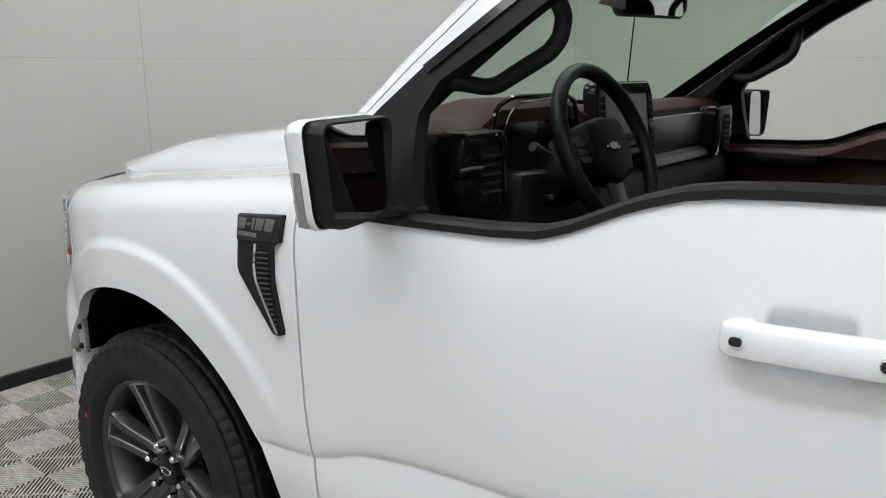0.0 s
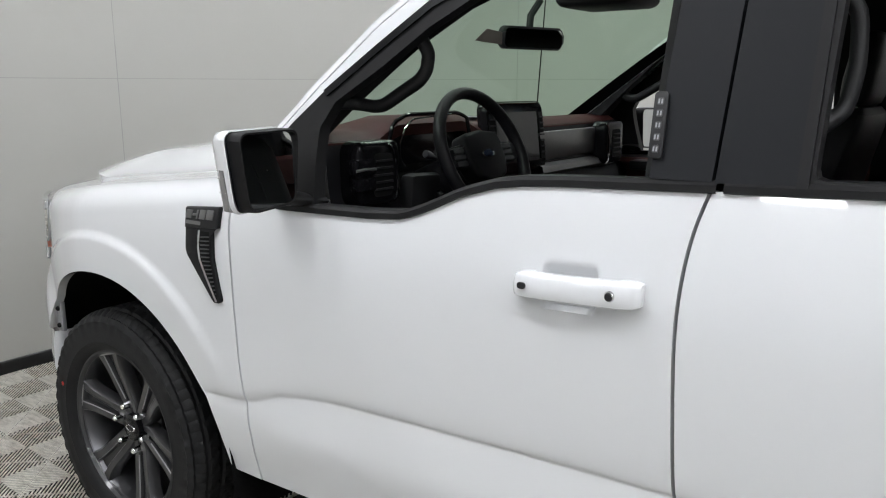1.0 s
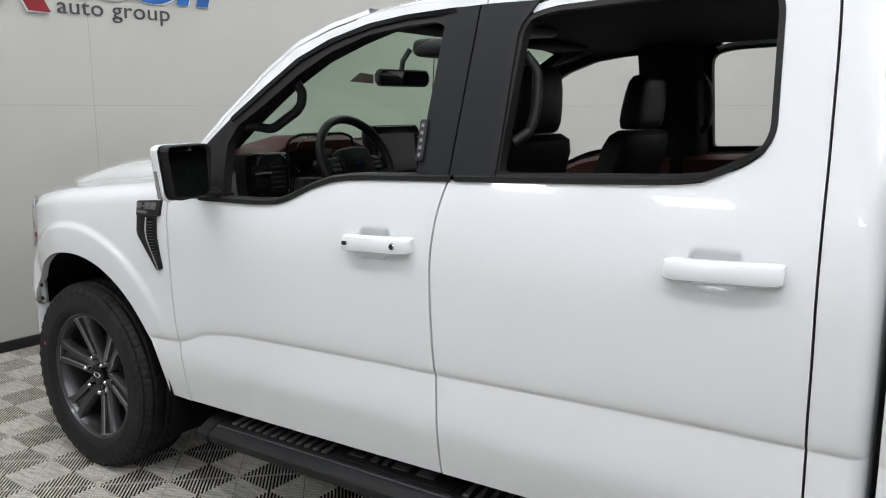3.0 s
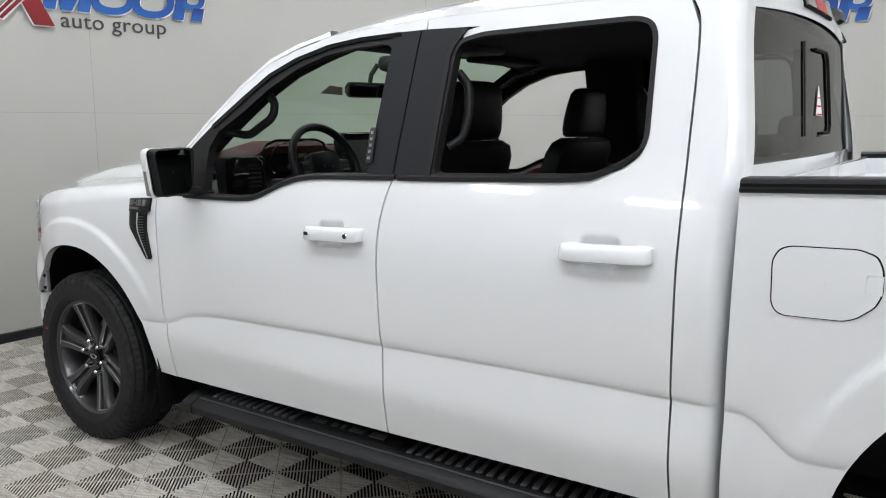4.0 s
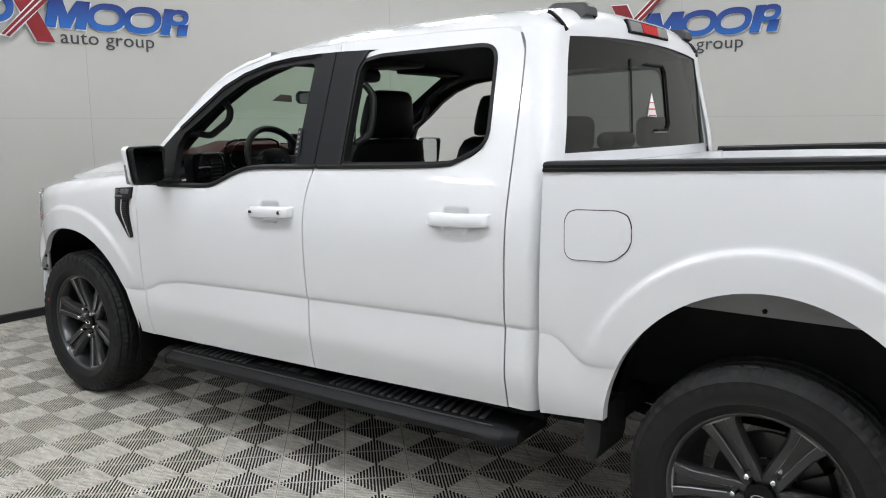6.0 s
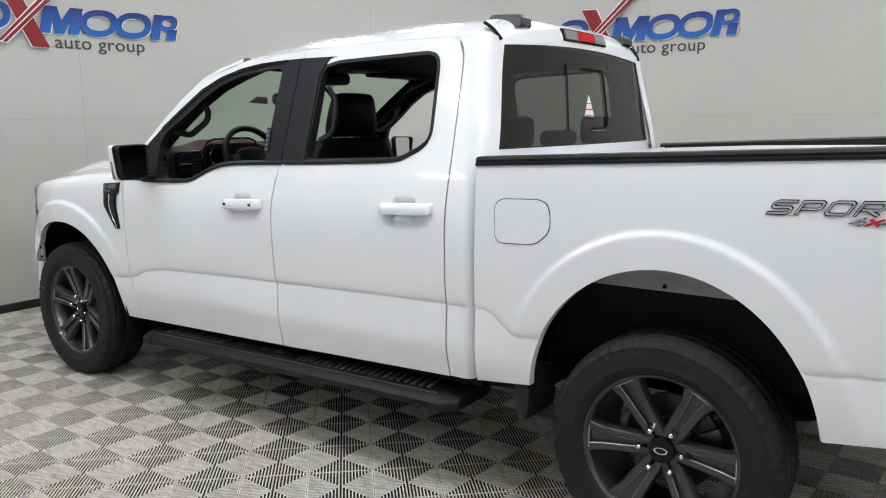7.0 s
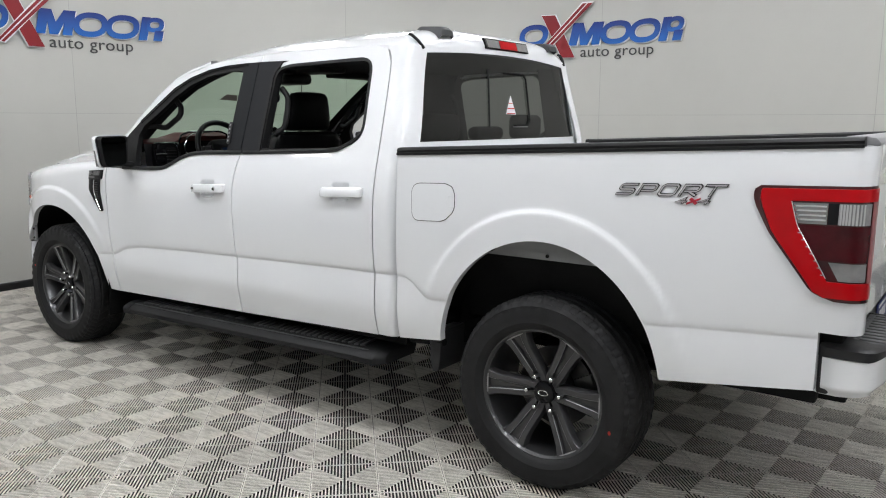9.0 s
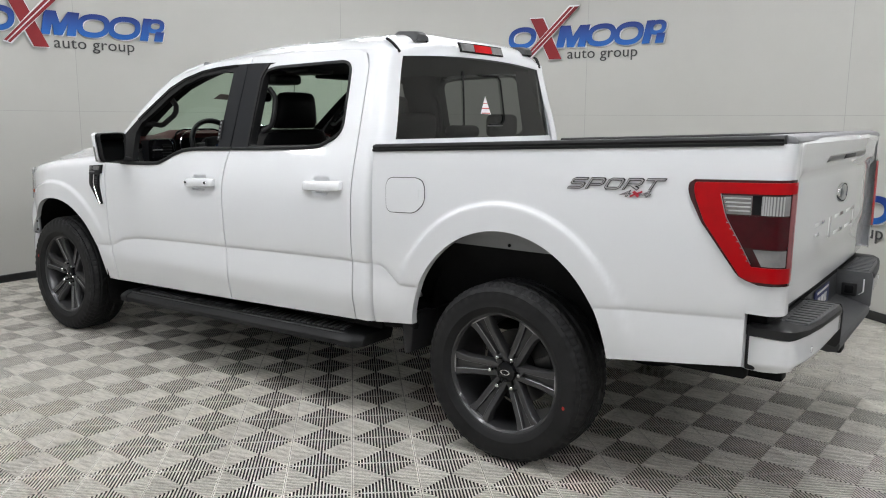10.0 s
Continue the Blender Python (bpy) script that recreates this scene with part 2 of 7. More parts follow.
def tube(bm, pts, r, n=8, closed=False, flat=1.0, caps=True):
    """A round or oval bar along points; r may be a list."""
    pts = [Vector(p) for p in pts]
    rows = []
    m = len(pts)
    up = Vector((0, 0, 1))
    prev = None
    for i, p in enumerate(pts):
        if closed:
            d = pts[(i + 1) % m] - pts[i - 1]
        else:
            d = pts[min(m - 1, i + 1)] - pts[max(0, i - 1)]
        d.normalize()
        if prev is None:
            s = d.cross(up if abs(d.z) < 0.95 else Vector((1, 0, 0))).normalized()
        else:
            s = (prev - d * prev.dot(d)).normalized()
        prev = s
        t = d.cross(s)
        rr = r[i] if isinstance(r, (list, tuple)) else r
        rows.append([p + s * (rr * math.cos(2 * math.pi * k / n)) + t * (rr * flat * math.sin(2 * math.pi * k / n)) for k in range(n)])
    if closed:
        rows.append(rows[0])
    vs = grid(bm, rows, close=True)
    if caps and not closed:
        bm.faces.new(vs[0])
        bm.faces.new(vs[-1])
    if closed:
        bmesh.ops.remove_doubles(bm, verts=bm.verts[:], dist=1e-5)


def revolve(bm, prof, n, place):
    """prof: (radius, w) pairs; place(radius, angle, w)."""
    rows = [[place(r, 2 * math.pi * k / n, w) for k in range(n)] for r, w in prof]
    return grid(bm, rows, close=True)


def rounded(w, h, r, n=4):
    """Outline of a rounded rectangle about the origin."""
    out = []
    for cx, cy, a0 in ((w / 2 - r, h / 2 - r, 0), (-w / 2 + r, h / 2 - r, 90), (-w / 2 + r, -h / 2 + r, 180), (w / 2 - r, -h / 2 + r, 270)):
        for k in range(n + 1):
            a = radians(a0 + 90 * k / n)
            out.append((cx + r * math.cos(a), cy + r * math.sin(a)))
    return out


def resample(pts, n):
    pts = [Vector((p[0], p[1], 0)) for p in pts]
    ds = [0.0]
    for a, b in zip(pts, pts[1:]):
        ds.append(ds[-1] + (b - a).length)
    out = []
    for k in range(n):
        d = ds[-1] * k / (n - 1)
        i = min(len(pts) - 2, max(j for j in range(len(ds)) if ds[j] <= d + 1e-9))
        s = (d - ds[i]) / max(1e-9, ds[i + 1] - ds[i])
        q = pts[i].lerp(pts[i + 1], s)
        out.append((q.x, q.y))
    return out


def text_mesh(words, size, depth, extrude_material, parent, name, place, shear=0.0, space=1.0, bold=0.0):
    """Built-in font as a mesh; place(u, v, w) bends it onto its support."""
    cu = bpy.data.curves.new(name, "FONT")
    cu.body, cu.size, cu.extrude, cu.shear, cu.space_character = words, size, depth / 2, shear, space
    cu.resolution_u = 4
    cu.offset = bold
    ob = bpy.data.objects.new(name, cu)
    scene.collection.objects.link(ob)
    me = bpy.data.meshes.new_from_object(ob.evaluated_get(bpy.context.evaluated_depsgraph_get()))
    bpy.data.objects.remove(ob)
    bpy.data.curves.remove(cu)
    for v in me.vertices:
        v.co = Vector(place(v.co.x, v.co.y, v.co.z + depth / 2))
    me.materials.clear()
    me.materials.append(extrude_material)
    o = new(name, me)
    if parent is not None:
        o.parent = parent
    return o


def thing(name, label, category, group="", kind=""):
    return tagged(new(name), label, category, group, kind)


# ---- the round room ----
def on_wall(deg, z, inset=0.0):
    a = radians(deg)
    return (CX + (RW - inset) * math.cos(a), CY + (RW - inset) * math.sin(a), z)


WALL_FROM, WALL_TO = 14.0, 216.0
JOINTS = (22.1, 59.2, 95.75, 133.1, 170.25, 207.4)


def build_room():
    bounds = [WALL_FROM] + [j for j in JOINTS if WALL_FROM + 1 < j < WALL_TO - 1] + [WALL_TO]
    root = tagged(new("wall_round"), "curved pale grey painted showroom wall of tall panels", "wall", kind="structure")
    for a, b in zip(bounds, bounds[1:]):
        for z0, z1 in ((0.0, 1.572), (1.5755, WALL_TOP)):
            bm = bmesh.new()
            n = max(2, round((b - a) / 1.6))
            ang = [a + 0.035 + (b - a - 0.07) * k / n for k in range(n + 1)]
            grid(bm, [[on_wall(d, z) for d in ang] for z in (z0, (z0 + z1) / 2, z1)])
            grid(bm, [[on_wall(d, z, -0.12) for d in ang] for z in (z0, z1)])
            skirt(bm, (0, 0, 0.0001))
            part("panel", bm, M_WALL, root)
    bm = bmesh.new()
    ang = [WALL_FROM + (WALL_TO - WALL_FROM) * k / 150 for k in range(151)]
    grid(bm, [[on_wall(d, z, -0.0012) for d in ang] for z in (0.0, WALL_TOP)])
    part("joint", bm, M_JOINT, root, "thin grey joints between wall panels")
    bm = bmesh.new()
    prof = [(0.0, 0.0), (0.016, 0.0), (0.016, 0.062), (0.010, 0.070), (0.0, 0.070)]
    grid(bm, [[on_wall(d, z, i) for i, z in prof] for d in ang])
    tagged(part("baseboard", bm, M_BASE), "black rubber baseboard along the round wall", "baseboard", kind="structure")
    # hall beyond the open side
    X0, X1, Y0, Y1 = -3.6, 9.6, -8.2, 5.2
    for name, b in (("wall_east", (X1, X1 + .15, Y0, Y1)), ("wall_west", (X0 - .15, X0, Y0, Y1)), ("wall_north", (X0 - .15, X1 + .15, Y1, Y1 + .15)), ("wall_south", (X0 - .15, X1 + .15, Y0 - .15, Y0))):
        bm = bmesh.new()
        box(bm, *b, 0, CEIL)
        tagged(part(name, bm, M_OUTWALL, smooth=False), "plain grey painted hall wall", "wall", kind="structure")
    bm = bmesh.new()
    box(bm, X0 - .15, X1 + .15, Y0 - .15, Y1 + .15, CEIL, CEIL + .12)
    tagged(part("ceiling", bm, M_CEIL, smooth=False), "plain white painted ceiling", "ceiling", kind="structure")
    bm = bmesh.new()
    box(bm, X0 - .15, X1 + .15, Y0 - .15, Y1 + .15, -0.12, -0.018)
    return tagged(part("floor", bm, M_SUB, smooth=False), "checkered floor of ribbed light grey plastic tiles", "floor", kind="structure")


FLOOR = build_room()


def ceiling_light():
    t = thing("ceiling_light", "white flat LED panel light on the ceiling, out of view", "ceiling light", "ceiling lights")
    bm = bmesh.new()
    box(bm, -0.33, 0.33, -0.17, 0.17, -0.05, 0, 0.008)
    part("housing", bm, M_HOUSING, t)
    bm = bmesh.new()
    box(bm, -0.30, 0.30, -0.14, 0.14, -0.056, -0.0505)
    part("diffuser", bm, M_LAMP, t, "glowing white diffuser", smooth=False)
    return t


def build_lights():
    first = ceiling_light()
    done = False
    for a in [k for k in range(5, 365, 20) if not 150 < k < 215 or k == 185]:
        x, y = CX + 2.95 * math.cos(radians(a)), CY + (2.45 if a < 180 else 1.85) * math.sin(radians(a))
        m = pose(x, y, CEIL, 0, 0, a + 90)
        if not done:
            first.matrix_basis = m
            done = True
        else:
            copy_thing(first, m)
    # extra unseen panels outside the ring, added to brighten doors, floor and tailgate
    for x, y in ((-0.7, -3.4), (0.7, -3.6), (-2.0, -4.6), (-0.6, -5.2), (1.0, -5.4), (2.6, -5.6), (5.6, -2.1), (6.3, -3.0), (6.9, -0.9), (8.0, -1.7), (8.7, -3.2), (7.6, -5.2), (4.6, -7.2)):
        copy_thing(first, pose(x, y, CEIL))


build_lights()

# ---- the pickup truck: x runs to its rear, the front axle at x = 0 ----
WB, HUB = 3.693, 0.405
truck = thing("pickup_truck", "white crew-cab pickup truck with black trim parked on tiled floor", "pickup truck")

BASE_W = hermite([(0.38, 0.925), (0.44, 0.956), (0.50, 0.970), (0.56, 0.983), (0.605, 0.9925), (0.630, 0.9965), (0.66, 0.9985), (0.85, 0.999), (1.02, 0.999), (1.10, 0.996), (1.16, 0.989), (1.22, 0.977), (1.29, 0.959), (1.36, 0.938), (1.60, 0.866), (1.85, 0.790), (2.0, 0.742)])
BED_W = hermite([(0.48, 0.955), (0.58, 0.985), (0.70, 0.995), (0.90, 0.998), (1.10, 0.996), (1.25, 0.990), (1.36, 0.982), (1.46, 0.968)])
CREASE = hermite([(0.42, 0.670), (0.50, 0.674), (0.64, 0.685), (0.70, 0.700), (0.77, 0.728), (0.85, 0.744), (0.95, 0.757), (1.13, 0.767), (1.58, 0.784), (1.85, 0.791), (2.10, 0.799), (2.50, 0.811), (2.84, 0.818), (3.0, 0.821)])
BEDCREASE = linear([(2.94, 0.818), (3.01, 0.820), (3.045, 0.806), (3.12, 0.744), (3.17, 0.738), (3.25, 0.745), (4.0, 0.765), (4.15, 0.782), (4.72, 0.822), (4.95, 0.83)])
FA, FR = (0.01, 0.418), 0.532
RA, RE = (3.702, 0.52), (0.500, 0.524)


def kink(d, amp, up, down):
    """Crease: the skin draws in towards it from above and steps out again below it."""
    if d >= 0:
        return -amp * (0.6 * math.exp(-d / up) + 0.4 * math.exp(-d / 0.008))
    return -amp * (1 - min(1.0, -d / down)) ** 1.15


def front_r(x, z):
    return math.hypot(x - FA[0], z - FA[1])


def rear_r(x, z):
    return math.hypot((x - RA[0]) / RE[0], (z - RA[1]) / RE[1])


FRONT_IN = hermite([(-0.93, 0.60), (-0.88, 0.49), (-0.80, 0.37), (-0.70, 0.265), (-0.60, 0.182), (-0.50, 0.118), (-0.40, 0.070), (-0.30, 0.037), (-0.20, 0.015), (-0.08, 0.0), (0.2, 0.0)])
BUMP_IN = hermite([(-0.95, 0.55), (-0.90, 0.42), (-0.80, 0.265), (-0.70, 0.180), (-0.60, 0.120), (-0.50, 0.074), (-0.44, 0.052)])


HANDLES = ((1.633, 1.143), (2.632, 1.176))


def W(x, z):
    """Skin of the cab with the scoops above the door handles."""
    w = W0(x, z)
    for hx, hz in HANDLES:
        u, v = abs(x - hx + 0.020) / 0.060, (z - hz - 0.040 * (x - hx)) / 0.047
        if u < 1 and abs(v) < 1:
            w -= 0.018 * (1 - max(v, 0.0)) * sstep(1.0, 0.84, (u ** 6 + v ** 6) ** (1 / 6))
    return w


def W0(x, z):
    """Half width of the cab and front fender skin."""
    w = BASE_W(z)
    amp = 0.0135 * sstep(0.40, 0.52, x)
    w += kink(z - CREASE(x), amp, 0.065, 0.145)
    if x < 0.75:
        r = front_r(x, z)
        w += 0.014 * sstep(0.662, 0.632, r) * sstep(0.66, 0.98, z)
        deep = FRONT_IN(x)
        if x < -0.25:
            deep += (min(deep, BUMP_IN(max(x, -0.95)) + 0.004) - deep) * sstep(0.98, 0.72, z)
        w -= deep
    return w


def WBED(x, z):
    w = BED_W(z) + kink(z - BEDCREASE(x), 0.009, 0.060, 0.14)
    r = rear_r(x, z)
    w += 0.012 * sstep(1.242, 1.206, r) * sstep(0.58, 0.80, z)
    return w


def skin(x, z, s, off=0.0):
    return (x, s * (W(x, z) + off), z)


def stations(a, b, step, extra=()):
    n = max(2, round((b - a) / step))
    xs = {round(a + (b - a) * k / n, 5) for k in range(n + 1)} | {round(e, 5) for e in extra if a < e < b}
    return sorted(xs)


# seams between the panels
SEAM_A = hermite([(0.44, 0.668), (0.50, 0.664), (0.60, 0.660), (0.69, 0.652), (0.80, 0.643), (0.95, 0.637), (1.07, 0.632), (1.15, 0.625), (1.20, 0.627), (1.30, 0.645)])
SEAM_B = hermite([(0.46, 1.848), (0.52, 1.846), (0.64, 1.850), (0.80, 1.838), (0.94, 1.830), (1.10, 1.824), (1.20, 1.828), (1.27, 1.838), (1.335, 1.856)])
SEAM_C = hermite([(0.48, 2.840), (0.82, 2.830), (1.05, 2.828), (1.31, 2.820), (1.45, 2.815), (1.73, 2.800), (1.80, 2.785), (1.845, 2.750)])
BELT_F = linear([(0.5, 1.214), (0.87, 1.216), (1.10, 1.221), (1.195, 1.228), (1.25, 1.246), (1.345, 1.287), (1.42, 1.308), (1.48, 1.316), (1.56, 1.321), (1.87, 1.331)])
BELT_R = linear([(1.84, 1.330), (2.07, 1.337), (2.34, 1.347), (2.50, 1.354), (2.58, 1.364)])
ROCKER = linear([(0.55, 0.452), (0.70, 0.458), (1.85, 0.492), (2.85, 0.528), (3.0, 0.53)])
OPEN_F = [(0.922, 1.232), (0.905, 1.33), (0.898, 1.405), (0.935, 1.466), (1.06, 1.542), (1.18, 1.625), (1.31, 1.692), (1.46, 1.738), (1.60, 1.755), (1.72, 1.762), (1.752, 1.750), (1.742, 1.345)]
TRIM_F = [(0.70, 1.225), (0.715, 1.33), (0.800, 1.413), (0.895, 1.493), (1.04, 1.594), (1.17, 1.680), (1.30, 1.733), (1.456, 1.772), (1.60, 1.789), (1.78, 1.797), (1.80, 1.78), (1.785, 1.345)]
CUT_F = [(0.66, 1.255), (0.737, 1.372), (0.856, 1.487), (1.02, 1.628), (1.155, 1.717), (1.29, 1.762), (1.45, 1.798), (1.60, 1.814), (1.885, 1.830)]
OPEN_R = [(2.016, 1.356), (2.024, 1.725), (2.044, 1.752), (2.12, 1.766), (2.25, 1.770), (2.62, 1.780), (2.664, 1.768), (2.676, 1.735), (2.694, 1.47), (2.680, 1.435), (2.64, 1.405), (2.57, 1.380), (2.48, 1.372), (2.016, 1.356)]


def strip(bm, outer, inner, s, n=60, sub=3, off=0.0):
    a, b = resample(outer, n), resample(inner, n)
    rows = []
    for k in range(sub + 1):
        u = k / sub
        rows.append([skin(p[0] * (1 - u) + q[0] * u, p[1] * (1 - u) + q[1] * u, s, off) for p, q in zip(a, b)])
    grid(bm, rows)


def offset_loop(pts, d):
    """Grow a loop in (x, z) by d."""
    cx = sum(p[0] for p in pts) / len(pts)
    cz = sum(p[1] for p in pts) / len(pts)
    out = []
    m = len(pts)
    for i in range(m):
        a, b = pts[i - 1] if i else pts[-2], pts[(i + 1) % m] if i < m - 1 else pts[1]
        t = Vector((b[0] - a[0], b[1] - a[1])).normalized()
        nrm = Vector((-t.y, t.x))
        if nrm.dot(Vector((pts[i][0] - cx, pts[i][1] - cz))) < 0:
            nrm = -nrm
        out.append((pts[i][0] + nrm.x * d, pts[i][1] + nrm.y * d))
    return out


def soften(pts, times=2):
    """Round the corners of a closed loop."""
    pts = resample(pts, 161)[:-1]
    for _ in range(times):
        pts = [((a[0] + 2 * b[0] + c[0]) / 4, (a[1] + 2 * b[1] + c[1]) / 4) for a, b, c in zip(pts[-1:] + pts[:-1], pts, pts[1:] + pts[:1])]
    return pts + pts[:1]


def zrows(zb, zt, zc, lo=12, hi=34):
    zc = max(zc, zb + 0.0101)
    if zt - zc > 0.07:
        fine = (0.0, 0.004, 0.009, 0.016, 0.026, 0.040)
        z1 = zc + 0.055
        return [zb + (zc - 0.004 - zb) * k / lo for k in range(lo + 1)] + [zc + d for d in fine] + [z1 + (zt - z1) * k / (hi - 6) for k in range(hi - 5)]
    return [zb + (zt - zb) * k / (lo + hi + 1) for k in range(lo + hi + 2)]


def door_skin(s, left_seam, right_seam, top, gap=0.0036):
    bm = bmesh.new()
    rows = []
    us = {k / 84 for k in range(85)}
    for hx, _ in HANDLES:
        a, b = ((hx + d - left_seam(0.9)) / (right_seam(0.9) - left_seam(0.9)) for d in (-0.095, 0.055))
        us |= {a + (b - a) * k / 36 for k in range(37) if 0.01 < a + (b - a) * k / 36 < 0.99}
    for u in sorted(us):
        col = []
        xm = left_seam(0.9) * (1 - u) + right_seam(0.9) * u
        zs = zrows(ROCKER(xm), top(xm), CREASE(xm), 12, 76)
        for z in zs:
            x = (left_seam(z) + gap) * (1 - u) + (right_seam(z) - gap) * u
            col.append(skin(x, z, s))
        rows.append(col)
    grid(bm, rows)
    return bm


FTOP = hermite([(-0.92, 1.085), (-0.70, 1.135), (-0.45, 1.172), (-0.27, 1.190), (0.02, 1.222), (0.37, 1.258), (0.60, 1.285), (0.80, 1.31)])


def fender(s):
    bm = bmesh.new()
    edge = [FA[0] + FR * math.cos(radians(a)) for a in range(0, 181, 5)]
    rows = []
    for x in stations(-0.60, 0.66, 0.022, edge + [-0.5049, 0.5249]):
        dx = x - FA[0]
        if abs(dx) < FR:
            zb = FA[1] + math.sqrt(max(0, FR * FR - dx * dx))
            if x > 0:
                zb = max(zb, ROCKER(x))
        else:
            zb = ROCKER(0.6) if x > 0 else 0.665
        if x < 0:
            zb = max(zb, 0.665)
        zt = FTOP(x)
        xs = []
        for z in zrows(zb, zt - 0.09, CREASE(x) if x > 0.45 else 0):
            xx = x
            if x > 0.52:
                u = (x - 0.52) / 0.14
                xx = 0.52 + u * (SEAM_A(z) - 0.003 - 0.52)
            xs.append(skin(xx, z, s))
        ye = W(x, zt - 0.09)
        for k in range(1, 9):
            a = radians(90 * k / 8)
            xs.append((xs[-1][0] if k > 1 else xx, s * (ye - 0.055 * (1 - math.cos(a)) - 0.06 * (k / 8) ** 2), zt - 0.09 + 0.085 * math.sin(a)))
        xs.append((xs[-1][0], s * (ye - 0.19), zt + 0.004))
        rows.append(xs)
    grid(bm, rows)
    skirt(bm, (0, -s * 0.03, 0))
    return bm


def hood_z(x, y):
    e = abs(y)
    z = FTOP(x) + 0.004
    z += 0.066 * sstep(0.80, 0.46, e) * sstep(-0.98, -0.30, x) + 0.042 * (1 - (min(e, 0.8) / 0.8) ** 2)
    if x < -0.70:
        z -= 0.9 * (x + 0.70) ** 2
    return z


def hood_edge(x):
    return W(x, FTOP(x) - 0.09) - 0.195


def build_shell():
    for s in (-1, 1):
        part("front_fender", fender(s), M_PAINT, truck)
        # wheel house: barrel over the tyre, inner wall
        for cx, cz, rx, rz, nm in ((FA[0], FA[1], FR + .02, FR + .02, 0), (RA[0], RA[1], RE[0] + .03, RE[1] + .03, 1)):
            bm = bmesh.new()
            rows = []
            for k in range(25):
                a = radians((4 if nm else -14) + (172 if nm else 176) * k / 24)
                p = (cx + rx * math.cos(a), cz + rz * math.sin(a))
                y0 = 0.80 if nm else 0.975
                rows.append([(p[0], s * y, p[1]) for y in (y0 - (0 if nm else FRONT_IN(p[0])), 0.76, 0.70, 0.62)])
            vs = grid(bm, rows)
            c = bm.verts.new((cx, s * 0.62, cz))
            for a, b in zip(vs, vs[1:]):
                bm.faces.new((a[-1], b[-1], c))
            part("wheel_house", bm, M_LINER, truck, "rough black wheel house liner")
        # bumper end in front of the wheel
        bm = bmesh.new()
        rows = []
        for x in (-0.93, -0.91, -0.88, -0.84, -0.78, -0.70, -0.62, -0.55, -0.49, -0.455):
            col = []
            for k in range(15):
                z = 0.40 + 0.255 * k / 14
                w = 0.992 - BUMP_IN(x) - 0.05 * ((0.53 - z) / 0.13) ** 2 * (1 if z < 0.53 else 0.25) - 0.25 * max(0, 0.50 - z)
                xx = x + (0.12 * (0.52 - z) / 0.12 if z < 0.52 and x > -0.7 else 0.0)
                col.append((xx, s * w, z))
            rows.append(col)
        rows.append([(p[0] + 0.012, p[1] - s * 0.02, p[2]) for p in rows[-1]])
        rows.append([(p[0] + 0.004, p[1] - s * 0.16, p[2]) for p in rows[-1]])
        grid(bm, rows)
        part("front_bumper_end", bm, M_PAINT, truck)
        bm = bmesh.new()
        box(bm, -0.416, -0.380, s * 0.922 - 0.008, s * 0.922 + 0.008, 0.668, 0.775, 0.004)
        br = part("fender_bracket", bm, M_INNER, truck, "grey bracket at the wheel arch edge")
        for z in (0.69, 0.75):
            bm = bmesh.new()
            bmesh.ops.create_uvsphere(bm, u_segments=10, v_segments=6, radius=0.009, matrix=Matrix.Translation((-0.398, s * 0.931, z)))
            part("screw", bm, M_DARK, br)
        bm = bmesh.new()
        grid(bm, [[skin(x, 0.665 + 0.25 * k / 8, s) for k in range(9)] for x in stations(-0.90, -0.598, 0.03)])
        part("front_corner_panel", bm, M_PAINT, truck)
        # headlamp wrapping the corner
        bm = bmesh.new()
        rows = []
        for k in range(13):
            z = 0.90 + 0.225 * k / 12
            xe = -0.43 - 0.13 * (1 - k / 12) ** 1.5
            rows.append([(x, s * (W(x, z) + 0.006), z) for x in [-0.90 + (xe + 0.90) * q / 10 for q in range(11)]])
        grid(bm, rows)
        skirt(bm, (0, -s * 0.03, 0))
        hl = part("headlamp", bm, M_CLEAR, truck, "clear headlamp with amber side marker")
        bm = bmesh.new()
        grid(bm, [[(x, s * (W(x, z) + 0.010), z) for x in (-0.60, -0.54, -0.49, -0.455 - 0.08 * (1.09 - z))] for z in (0.955, 0.99, 1.03, 1.075)])
        skirt(bm, (0, -s * 0.01, 0))
        part("side_marker", bm, M_AMBER, hl, "amber marker")
        bm = bmesh.new()
        tube(bm, [(-0.60, s * (W(-0.60, 1.130) + 0.008), 1.130), (-0.50, s * (W(-0.5, 1.132) + 0.008), 1.132), (-0.43, s * (W(-0.43, 1.122) + 0.008), 1.122), (-0.425, s * (W(-0.425, 1.09) + 0.008), 1.09), (-0.455, s * (W(-0.455, 1.00) + 0.008), 1.00), (-0.52, s * (W(-0.52, 0.91) + 0.008), 0.91)], 0.007, 6)
        part("lamp_rim", bm, M_CHROME, hl, "chrome edge")
    # hood
    bm = bmesh.new()
    rows = []
    for x in stations(-0.90, 0.60, 0.04):
        e = hood_edge(x) - 0.004
        rows.append([(x, e * q / 30, hood_z(x, e * q / 30)) for q in range(-30, 31)])
    grid(bm, rows)
    skirt(bm, (0, 0, -0.03))
    part("hood", bm, M_PAINT, truck)
    # nose and grille
    bm = bmesh.new()
    grid(bm, [[(-0.93 - 0.02 * (1 - (y / 0.6) ** 2), y, z) for y in [-0.58 + 1.16 * k / 12 for k in range(13)]] for z in (0.46, 0.6, 0.8, 1.0, 1.08)])
    part("grille", bm, M_PLASTIC, truck)
    # cowl under the windshield
    bm = bmesh.new()
    rows = []
